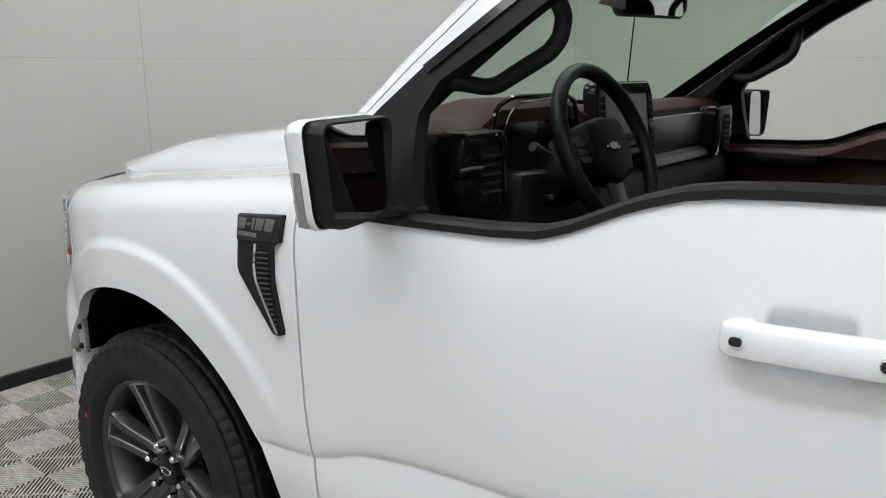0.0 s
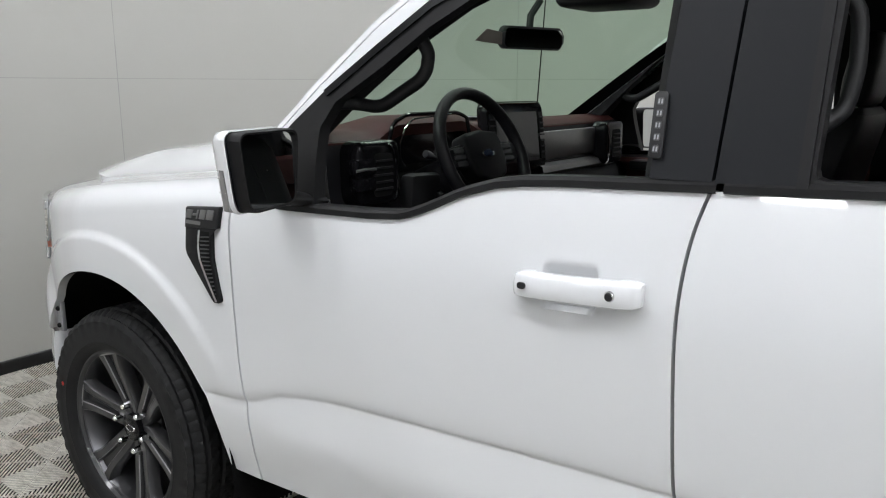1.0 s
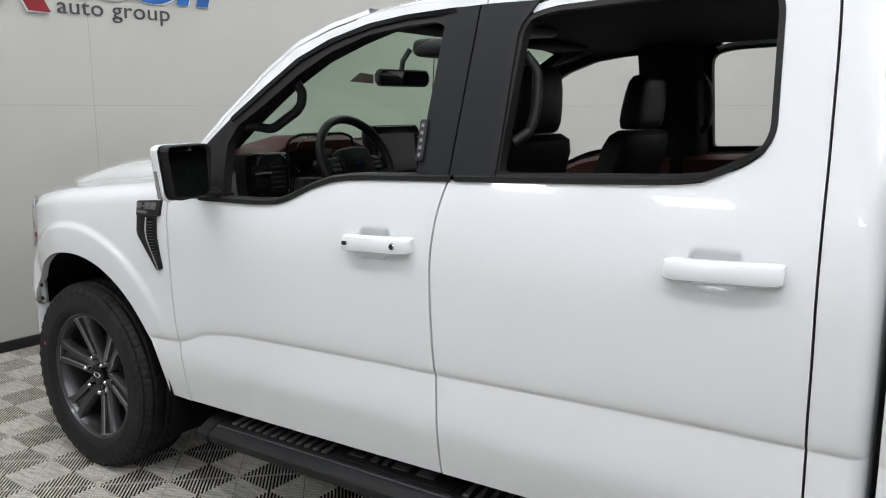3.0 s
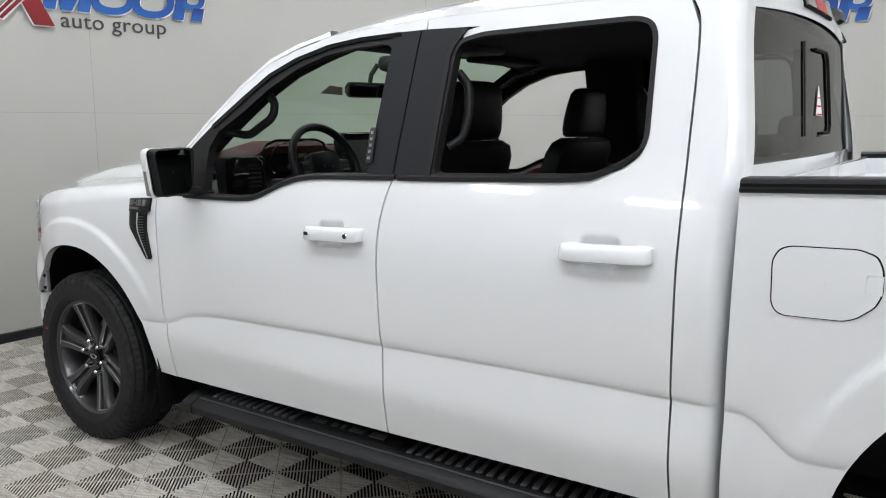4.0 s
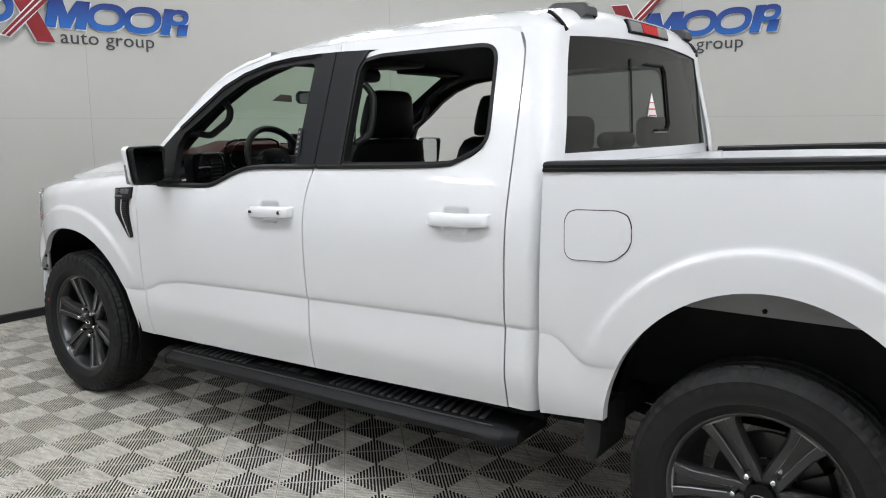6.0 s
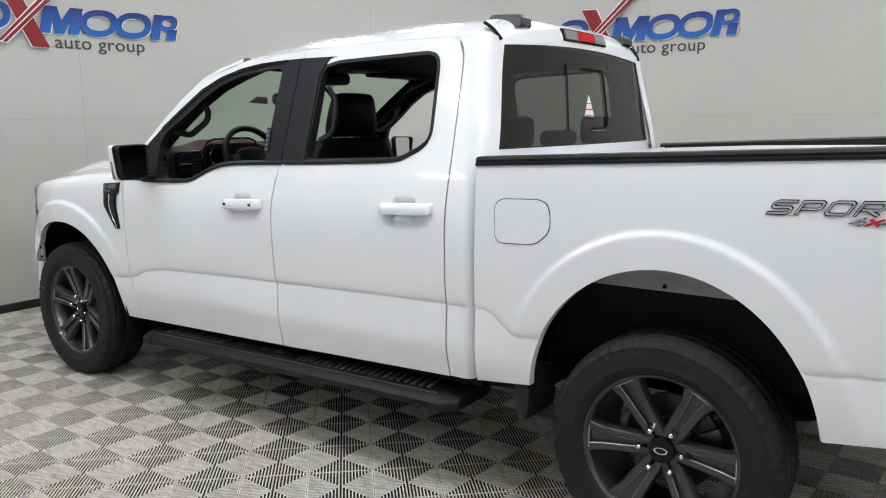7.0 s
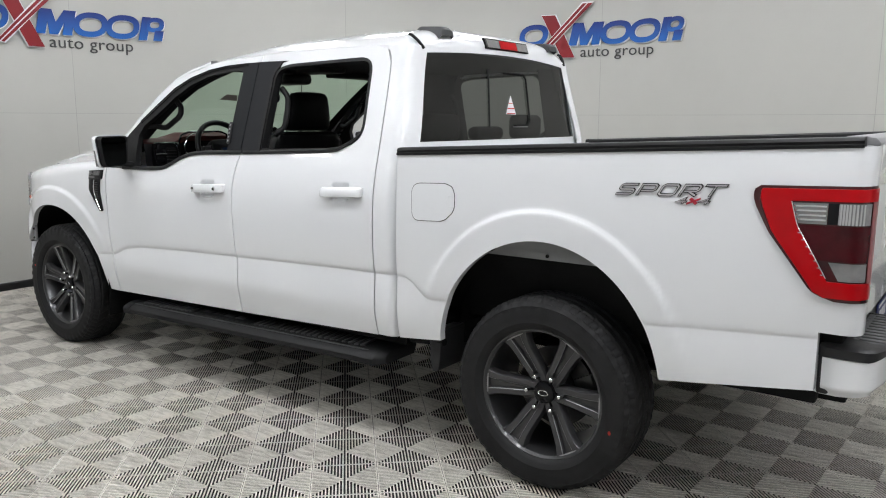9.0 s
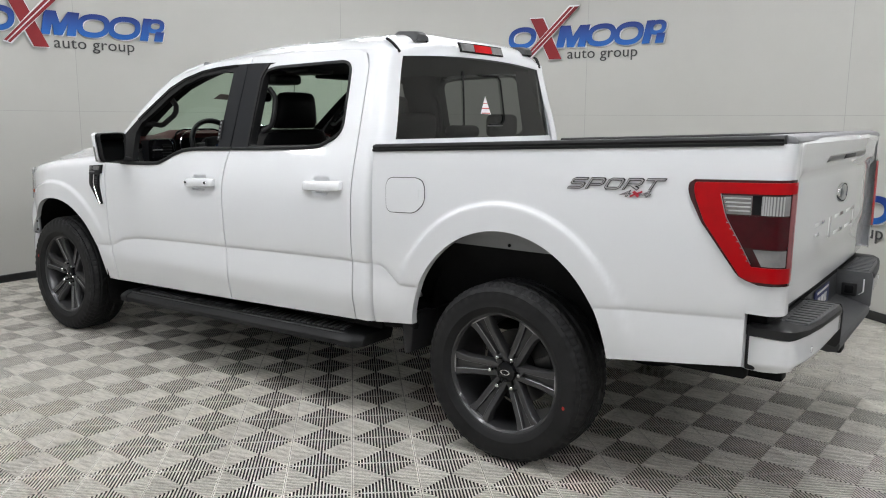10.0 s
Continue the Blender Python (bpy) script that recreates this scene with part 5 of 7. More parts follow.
        top = [[(x + 0.003, s * (y + 0.003), lip(x)) for x, y in plan], [(x + 0.003, s * (y + 0.003), crown(x, y) - 0.010) for x, y in plan], [(x - 0.010, s * (y - 0.010), crown(x, y)) for x, y in plan], [(4.745 + 0.03 * (y < 0.9), s * max(0.41, y - 0.08), crown(x, y)) for x, y in plan]]
        grid(bm, top)
        sp = part("bumper_step", bm, M_PLASTIC, truck, "black plastic bumper step")
        bm = bmesh.new()
        prism(bm, [(4.800, 0.415), (4.934, 0.415), (4.918, 0.72), (4.902, 0.835), (4.862, 0.862), (4.800, 0.862)], 0.794, 0.799, 0.002, place=lambda u, v, w: (u, s * v, w))
        part("step_pad", bm, M_PADGREY, sp, "grey ribbed step pad")
        for k in range(10):
            y = 0.445 + 0.042 * k
            bm = bmesh.new()
            box(bm, 4.822, 4.922 - 0.05 * (y - 0.42), s * y - 0.011, s * y + 0.011, 0.7985, 0.8035, 0.002)
            part("pad_rib", bm, M_PADGREY, sp)
            bm = bmesh.new()
            box(bm, 4.804, 4.812, s * y - 0.006, s * y + 0.006, 0.7985, 0.801, 0.001)
            part("pad_rib", bm, M_CAPGREY, sp)
        # inner end of the step beside the plate recess
        bm = bmesh.new()
        prism(bm, [(4.76, 0.800), (4.938, 0.798), (4.947, 0.770), (4.945, 0.640), (4.930, 0.618), (4.76, 0.650)], 0.388, 0.404, 0.004, place=lambda u, v, w: (u, s * w, v))
        part("step_end", bm, M_PADGREY if s > 0 else M_PLASTIC, sp, "grey plastic step end")
        bm = bmesh.new()
        revolve(bm, [(0.0, 0.004), (0.009, 0.004), (0.011, 0.0)], 16, lambda r, a, w: (4.917 + w, s * 0.82 + r * math.cos(a), 0.708 + r * math.sin(a)))
        part("parking_sensor", bm, M_PAINT, bu)
        bm = bmesh.new()
        revolve(bm, [(0.011, 0.001), (0.0135, 0.001)], 16, lambda r, a, w: (4.917 + w, s * 0.82 + r * math.cos(a), 0.708 + r * math.sin(a)))
        part("sensor_ring", bm, M_TRIM, bu)
        # dark filler between bed and bumper
        bm = bmesh.new()
        box(bm, 4.722, 4.76, s * 0.93 - 0.03, s * 0.93 + 0.03, 0.635, 0.800, 0.008)
        part("bumper_filler", bm, M_PLASTIC, truck)
    bm = bmesh.new()
    prof = [(4.765, 0.790), (4.785, 0.790), (4.788, 0.680), (4.935, 0.640), (4.945, 0.628), (4.940, 0.600), (4.90, 0.590), (4.765, 0.620)]
    prism(bm, prof, -0.389, 0.389, 0.004, place=lambda u, v, w: (u, w, v))
    part("bumper_centre", bm, M_PLASTIC2, truck, "dark grey plastic plate recess of the bumper")
    bm = bmesh.new()
    box(bm, 4.790, 4.796, -0.155, 0.155, 0.688, 0.780, 0.003)
    pl = part("licence_plate", bm, M_PLATEBLUE, truck, "blue dealer plate with white bars")
    for y0, y1, z0, z1 in ((-0.12, 0.12, 0.762, 0.772), (-0.10, -0.05, 0.705, 0.745), (-0.03, 0.02, 0.705, 0.745), (0.04, 0.09, 0.705, 0.745)):
        bm = bmesh.new()
        box(bm, 4.796, 4.798, y0, y1, z0, z1)
        part("bar", bm, M_STICKER, pl, smooth=False)
    bm = bmesh.new()
    box(bm, 4.812, 4.882, 0.378, 0.390, 0.678, 0.742, 0.006, 3)
    so = part("trailer_socket", bm, M_PLASTIC, truck, "black trailer socket")
    bm = bmesh.new()
    box(bm, 4.828, 4.866, 0.370, 0.380, 0.692, 0.728, 0.005)
    part("socket_cap", bm, M_GLOSSBLK, so)
    bm = bmesh.new()
    box(bm, 4.70, 4.900, -0.045, 0.045, 0.50, 0.585, 0.008)
    part("hitch_receiver", bm, M_DARK, truck)
    bm = bmesh.new()
    box(bm, 4.22, 4.72, -0.93, -0.87, 0.585, 0.65, 0.01)
    part("bed_lower_trim", bm, M_DARK, truck)
    bm = bmesh.new()
    box(bm, 2.95, 3.20, -0.78, 0.78, 0.50, 0.60, 0.01)
    part("bed_frame", bm, M_DARK, truck)
    bm = bmesh.new()
    box(bm, 4.20, 4.74, -0.80, 0.80, 0.66, 0.72, 0.01)
    part("bed_frame", bm, M_DARK, truck)
    # bracket and bolt inside the rear wheel house
    for s in (-1, 1):
        bm = bmesh.new()
        prism(bm, [(3.80, 0.66), (3.95, 0.68), (3.99, 0.76), (3.93, 0.80), (3.83, 0.78)], 0.600, 0.622, 0.006, place=lambda u, v, w: (u, s * w, v))
        bk = part("chassis_bracket", bm, M_STEEL, truck, "dark steel bracket above the axle")
        bm = bmesh.new()
        bmesh.ops.create_cone(bm, cap_ends=True, segments=6, radius1=0.016, radius2=0.013, depth=0.03, matrix=Matrix.Translation((3.90, s * 0.634, 0.735)) @ Matrix.Rotation(radians(90 * -s), 4, "X"))
        part("bolt", bm, M_CHROME, bk)
        bm = bmesh.new()
        tube(bm, [(3.40, s * 0.60, 0.60), (3.60, s * 0.61, 0.66), (3.84, s * 0.61, 0.74), (4.10, s * 0.60, 0.70), (4.30, s * 0.60, 0.66)], 0.012, 8)
        part("cable", bm, M_PLASTIC2, truck)
    # spare wheel under the bed
    bm = bmesh.new()
    revolve(bm, [(0.20, 0.50), (0.26, 0.45), (0.38, 0.45), (0.40, 0.55), (0.38, 0.66), (0.22, 0.66)], 40, lambda r, a, w: (4.33 + r * math.cos(a) * 0.9, r * math.sin(a) * 0.9, w))
    part("spare_tyre", bm, M_RUBBER, truck)


build_bed()


# ---- cab back, roof fins, mirrors, vents, running boards ----
def back_x(z):
    return 2.925 - 0.093 * (max(z, 1.40) - 1.40)


def build_back():
    def G(u, z, off=0.0):
        """u from -1 to 1 across the back at height z."""
        w = float(np.interp(z, [1.40, 1.83], [0.802, 0.690]))
        return (back_x(z) + 0.03 * (1 - u * u) + off, u * w, z)
    # glass
    bm = bmesh.new()
    grid(bm, [[G(-0.995 + 1.99 * k / 20, 1.400 + (0.430 + 0.026 * (1 - (k / 10 - 1) ** 2)) * q / 12) for k in range(21)] for q in range(13)])
    g = part("rear_window", bm, M_TINTED, truck, "dark tinted rear window with a sliding pane")
    g.visible_shadow = False
    # slider frame
    for pts, r in (([(0.05, 1.476), (0.198, 1.478), (0.214, 1.49), (0.204, 1.735), (0.186, 1.748), (-0.05, 1.746)], 0.0055),):
        bm = bmesh.new()
        tube(bm, [Vector(G(y / 0.80, z, 0.006)) for y, z in resample(pts, 16)], r, 6)
        part("slider_frame", bm, M_DARK, g, "black slider frame")
    bm = bmesh.new()
    tube(bm, [Vector(G(-0.215 / 0.80, 1.47 + 0.29 * k / 6, 0.004)) for k in range(7)], 0.009, 6, flat=0.3)
    part("slider_frame", bm, M_DARK, g, "black slider frame")
    bm = bmesh.new()
    tube(bm, [Vector(G(y / 0.80, 1.468, 0.006)) for y in (0.02, 0.10, 0.18)], 0.003, 6)
    part("slider_rail", bm, M_SILVER, g, "thin grey slider rail")
    # sticker
    bm = bmesh.new()
    prism(bm, [(-0.045, 1.535), (0.060, 1.532), (0.012, 1.632)], 0.004, 0.006, place=lambda u, v, w: tuple(Vector(G(u / 0.79, v, w))))
    part("warning_sticker", bm, M_STICKER, g, "white and red triangular warning sticker")
    for a, b in (((-0.03, 1.562), (0.045, 1.568)), ((-0.015, 1.590), (0.028, 1.594)), ((-0.035, 1.536), (0.05, 1.541))):
        bm = bmesh.new()
        prism(bm, [(a[0], a[1]), (b[0], a[1]), (b[0], b[1]), (a[0], b[1])], 0.006, 0.007, place=lambda u, v, w: tuple(Vector(G(u / 0.79, v, w))))
        part("bar", bm, M_RED, g)
    bm = bmesh.new()
    grid(bm, [[G(-1.05 + 2.10 * k / 20, z, 0.003 + o) for k in range(21)] for z, o in ((0.55, 0), (1.30, 0), (1.385, 0), (1.405, 0.004), (1.406, -0.02))])
    part("cab_back", bm, M_PAINT, truck)
    for s in (-1, 1):
        bm = bmesh.new()
        rows = []
        for k in range(13):
            z = 1.39 + 0.45 * k / 12
            w = W(2.84, z)
            gx, gy, _ = G(1, z)
            xb = 2.946 - 0.055 * sstep(1.36, 1.85, z)
            rows.append([(xb - 0.03, s * (w - 0.05), z), (xb - 0.004, s * (w - 0.075), z), (gx + 0.004, s * (gy * 0.998), z), (gx - 0.012, s * (gy * 0.99), z)])
        grid(bm, rows)
        part("glass_side_frame", bm, M_PAINT, truck)
        # black roof gap strip at the corner
        bm = bmesh.new()
        pts = [(2.838, 0.734, 1.893), (2.850, 0.730, 1.888), (2.872, 0.716, 1.866), (2.886, 0.704, 1.845), (2.895, 0.696, 1.828)]
        tube(bm, [(x, s * y, z) for x, y, z in pts], 0.012, 8, flat=0.6)
        part("drip_strip", bm, M_DARK, truck)
        # roof fin
        bm = bmesh.new()
        rows = []
        for k in range(13):
            u = k / 12
            h = 0.030 * sstep(-0.05, 0.30, u) * (1 - 0.5 * sstep(0.90, 1.0, u))
            wd = 0.048 * (0.55 + 0.45 * sstep(0, 0.4, u))
            x = 2.715 + 0.195 * u
            rows.append([(x, s * (0.53 + wd * a), 1.921 - 0.012 * u + h * b) for a, b in ((-1, -0.9), (-0.9, 0.5), (-0.7, 0.93), (-0.3, 1), (0.3, 1), (0.7, 0.93), (0.9, 0.5), (1, -0.9))])
        vs = grid(bm, rows)
        bm.faces.new(vs[0])
        bm.faces.new(vs[-1])
        part("roof_fin", bm, M_PLASTIC2, truck, "grey plastic fin on the roof")
    # high brake lamp
    def Lp(y, z, o=0.0):
        return (2.916 + o - 0.35 * (z - 1.888) - 0.03 * (y / 0.7) ** 2, y, z)
    for y0, y1, m, nm, o in ((-0.215, 0.215, M_DARK, "high_brake_lamp", 0.006), (-0.205, -0.088, M_CLEAR, "clear_lens", 0.012), (-0.085, 0.085, M_REDLENS, "red_lens", 0.013), (0.088, 0.205, M_CLEAR, "clear_lens", 0.012)):
        bm = bmesh.new()
        e = 0.006 if nm == "high_brake_lamp" else 0.0
        grid(bm, [[Lp(y0 + (y1 - y0) * k / 8, z, o) for k in range(9)] for z in (1.868 - e, 1.888, 1.908 + e)])
        skirt(bm, (-0.04, 0, -0.006))
        if e:
            hb = part(nm, bm, m, truck, "red and clear high brake lamp")
        else:
            part(nm, bm, m, hb)
    # antenna
    bm = bmesh.new()
    tube(bm, [(0.525, 0.735, 1.28), (0.53, 0.735, 1.38), (0.535, 0.735, 1.44), (0.575, 0.73, 2.00)], [0.012, 0.010, 0.003, 0.0022], 8)
    part("antenna", bm, M_DARK, truck, "thin black whip antenna")


def mirror(s):
    """Door mirror: white cap in front, black housing, glass facing the rear."""
    yaw = 6
    m = pose(0.856, s * 1.100, 1.322, 0, 0, -s * yaw)
    shape = [(-0.106, 0.070), (-0.101, 0.084), (-0.085, 0.089), (0.085, 0.092), (0.102, 0.086), (0.107, 0.070), (0.094, -0.070), (0.084, -0.083), (0.064, -0.088), (-0.050, -0.094), (-0.072, -0.088), (-0.083, -0.070)]
    # shape: (outward negative for the inner side, up)
    def ring(x, k, dx=0.0):
        return [m @ Vector((x, s * (0.9 * u * k + dx), 0.95 * v * k)) for u, v in resample(soften([(-a * 0.94 if a < 0 else -a, b) for a, b in shape] + [(-shape[0][0] * 0.94, shape[0][1])], 3), 64)]
    bm = bmesh.new()
    grid(bm, [ring(-0.036, 0.05), ring(-0.0355, 0.45, 0.003), ring(-0.031, 0.74, 0.006), ring(-0.021, 0.94, 0.008), ring(-0.006, 1.03, 0.010), ring(0.012, 1.05, 0.011), ring(0.022, 1.02, 0.008)], close=False)
    cap = part("door_mirror", bm, M_PAINT, truck, "white door mirror with black housing")
    bm = bmesh.new()
    grid(bm, [ring(0.015, 0.985), ring(0.017, 1.012), ring(0.050, 1.005), ring(0.056, 0.985), ring(0.0555, 0.945), ring(0.040, 0.925)], close=False)
    part("housing", bm, M_TRIM, cap, "black mirror housing")
    bm = bmesh.new()
    grid(bm, [[p + Vector((-0.06 * (p.z - 1.322) + 0.05 * (1.100 - abs(p.y)), 0, 0)) for p in ring(0.046, k)] for k in (0.930, 0.6, 0.3, 0.01)])
    part("mirror_glass", bm, M_MIRROR, cap, "mirror glass")
    bm = bmesh.new()
    rows = []
    for k in range(9):
        z = -0.084 + 0.090 * k / 8
        e = -0.020 * (0.07 - z) / 0.15
        rows.append([m @ Vector((x, s * (u + e), z)) for x, u in ((-0.018, 0.092), (-0.010, 0.100), (0.001, 0.104), (0.012, 0.106))])
    grid(bm, rows)
    skirt(bm, (0, -s * 0.01, 0))
    part("turn_signal", bm, M_CLEAR, cap, "clear turn signal lens")
    for k in range(3):
        bm = bmesh.new()
        z = -0.075 + 0.032 * k
        tube(bm, [m @ Vector((-0.018, s * (0.094 - 0.02 * (0.07 - z) / 0.15), z)), m @ Vector((0.012, s * (0.104 - 0.02 * (0.07 - z) / 0.15), z))], 0.0025, 6)
        part("lens_rib", bm, M_CHROME, cap)
    bm = bmesh.new()
    rows = []
    for x, y, z, h, d in ((0.87, 0.935, 1.238, 0.016, 0.060), (0.87, 0.965, 1.242, 0.017, 0.050), (0.865, 1.01, 1.248, 0.018, 0.035), (0.86, 1.05, 1.256, 0.018, 0.025)):
        rows.append([(x + d * math.cos(a), s * y, z + h * math.sin(a)) for a in [2 * math.pi * k / 16 for k in range(16)]])
    grid(bm, rows, close=True)
    part("mirror_arm", bm, M_TRIM, cap, "black mirror arm")


def fender_vent(s):
    place = lambda u, v, w: (u, s * (W(u, v) + w), v)
    outline = [(0.460, 1.191), (0.597, 1.201), (0.592, 1.145), (0.569, 1.141), (0.572, 1.063), (0.597, 0.958), (0.592, 0.949), (0.569, 0.948), (0.466, 1.066), (0.461, 1.080), (0.462, 1.134)]
    bm = bmesh.new()
    va = resample(outline + outline[:1], 120)
    c = (0.525, 1.09)
    grid(bm, [[place(x, z, -0.004) for x, z in va], [place(x, z, 0.009) for x, z in va], [place(c[0] + (x - c[0]) * 0.96, c[1] + (z - c[1]) * 0.97, 0.011) for x, z in va], [place(c[0] + (x - c[0]) * 0.5, c[1] + (z - c[1]) * 0.5, 0.011) for x, z in va], [place(c[0] + (x - c[0]) * 0.02, c[1] + (z - c[1]) * 0.02, 0.011) for x, z in va]])
    v = part("fender_vent", bm, M_TRIM, truck, "black fender vent with chrome blade and badge")
    # recessed mesh area
    rgt = lambda z: float(np.interp(z, [0.96, 1.063, 1.135], [0.588, 0.5665, 0.5640]))
    lft = lambda z: float(np.interp(z, [0.952, 1.060, 1.085, 1.135], [0.580, 0.524, 0.521, 0.524]))
    bm = bmesh.new()
    grid(bm, [[place(lft(z) + (rgt(z) - lft(z)) * k / 3, z, 0.0125) for k in range(4)] for z in [0.966 + 0.168 * k / 14 for k in range(15)]])
    part("vent_mesh", bm, M_DARK, v)
    for k in range(15):
        z = 0.972 + 0.0105 * k
        if rgt(z) - lft(z) < 0.012:
            continue
        bm = bmesh.new()
        tube(bm, [place(lft(z) + 0.010, z, 0.0145), place(rgt(z), z + 0.003, 0.0145)], 0.0021, 5)
        part("vent_slat", bm, M_PLASTIC2, v)
    bm = bmesh.new()
    ch = [(0.522, 1.136), (0.519, 1.090), (0.524, 1.060), (0.546, 1.018), (0.584, 0.954)]
    a = resample(ch, 24)
    grid(bm, [[place(x - 0.004, z, 0.012) for x, z in a], [place(x, z, 0.016) for x, z in a], [place(x + 0.004, z, 0.013) for x, z in a]])
    part("chrome_blade", bm, M_CHROME, v, "chrome blade")
    # badge plate with plain bars
    bm = bmesh.new()
    prism(bm, [(0.463, 1.137), (0.591, 1.146), (0.597, 1.201), (0.461, 1.190)], 0.008, 0.014, 0.002, place=place)
    part("badge_plate", bm, M_PLASTIC, v, "black badge plate with silver bars")
    for x0, x1, z0, z1 in ((0.468, 0.492, 1.164, 1.186), (0.495, 0.508, 1.172, 1.178), (0.511, 0.519, 1.165, 1.188), (0.523, 0.547, 1.165, 1.189), (0.551, 0.578, 1.166, 1.191)):
        bm = bmesh.new()
        prism(bm, [(x0, z0), (x1, z0), (x1 + 0.004, z1), (x0 + 0.004, z1)], 0.014, 0.0175, 0.0008, place=place)
        part("silver_bar", bm, M_SILVER, v)
    bm = bmesh.new()
    prism(bm, [(0.468, 1.149), (0.528, 1.149), (0.529, 1.158), (0.469, 1.158)], 0.014, 0.0155, place=place)
    part("silver_bar", bm, M_SILVER, v)


def running_board(s):
    X0, X1 = 0.715, 2.865
    zt = lambda x: 0.396 + 0.022 * (x - X0)
    prof = [(0.70, -0.012), (0.70, 0.0), (0.945, 0.0), (0.965, -0.006), (0.995, -0.020), (1.003, -0.032), (0.999, -0.058), (0.980, -0.066), (0.72, -0.062)]
    bm = bmesh.new()
    rows = [[(x, s * y, zt(x) + z) for y, z in prof] for x in stations(X0 + 0.09, X1 - 0.13, 0.15)]
    grid(bm, rows, close=True)
    rb = part("running_board", bm, M_BOARD, truck, "black plastic running board")
    for xa, xb in ((X0, X0 + 0.09), (X1, X1 - 0.13)):
        bm = bmesh.new()
        rows = []
        for u, k in ((0.0, 0.72), (0.0, 0.78), (0.30, 1.0), (0.34, 1.03), (1.0, 1.03)):
            x = xa + (xb - xa) * u
            rows.append([(x, s * (0.85 + (y - 0.85) * k + (0.0 if u else -0.01)), zt(x) - 0.034 + (z + 0.034) * (k + 0.03)) for y, z in prof])
        vs = grid(bm, rows, close=True)
        bm.faces.new(vs[0])
        part("end_cap", bm, M_BOARD, rb)
    for k in range(54):
        x = X0 + 0.13 + 0.0415 * k
        if 1.33 < x < 1.86 or x > X1 - 0.17:
            continue
        bm = bmesh.new()
        prism(bm, [(x, 0.815), (x + 0.016, 0.815), (x + 0.040, 0.936), (x + 0.018, 0.942)], -0.001, 0.0090, 0.003, 1, place=lambda u, v, w: (u, s * v, zt(u) + w))
        part("tread_rib", bm, M_RIB, rb)
    bm = bmesh.new()
    prism(bm, [(1.345, 0.83), (1.84, 0.83), (1.86, 0.938), (1.365, 0.938)], 0.0, 0.005, 0.002, place=lambda u, v, w: (u, s * v, zt(u) + w))
    part("name_pad", bm, M_PLASTIC, rb)
    for x0, x1 in ((1.40, 1.47), (1.50, 1.53), (1.55, 1.57), (1.59, 1.66), (1.69, 1.76)):
        bm = bmesh.new()
        prism(bm, [(x0, 0.865), (x1, 0.865), (x1 + 0.012, 0.910), (x0 + 0.012, 0.910)], 0.005, 0.009, 0.002, place=lambda u, v, w: (u, s * v, zt(u) + w))
        part("raised_bar", bm, M_RIB, rb)
    bm = bmesh.new()
    tube(bm, [(x, s * 0.964, zt(x) - 0.003) for x in stations(X0 + 0.1, X1 - 0.1, 0.3)], 0.003, 6)
    part("edge_line", bm, M_PLASTIC2, rb)
    for x in (0.95, 1.95, 2.75):
        bm = bmesh.new()
        tube(bm, [(x, s * 0.60, 0.46), (x, s * 0.75, 0.40), (x, s * 0.90, zt(x) - 0.05)], 0.022, 8)
        part("bracket", bm, M_DARK, rb)


build_back()
for side in (-1, 1):
    mirror(side)
    fender_vent(side)
    running_board(side)


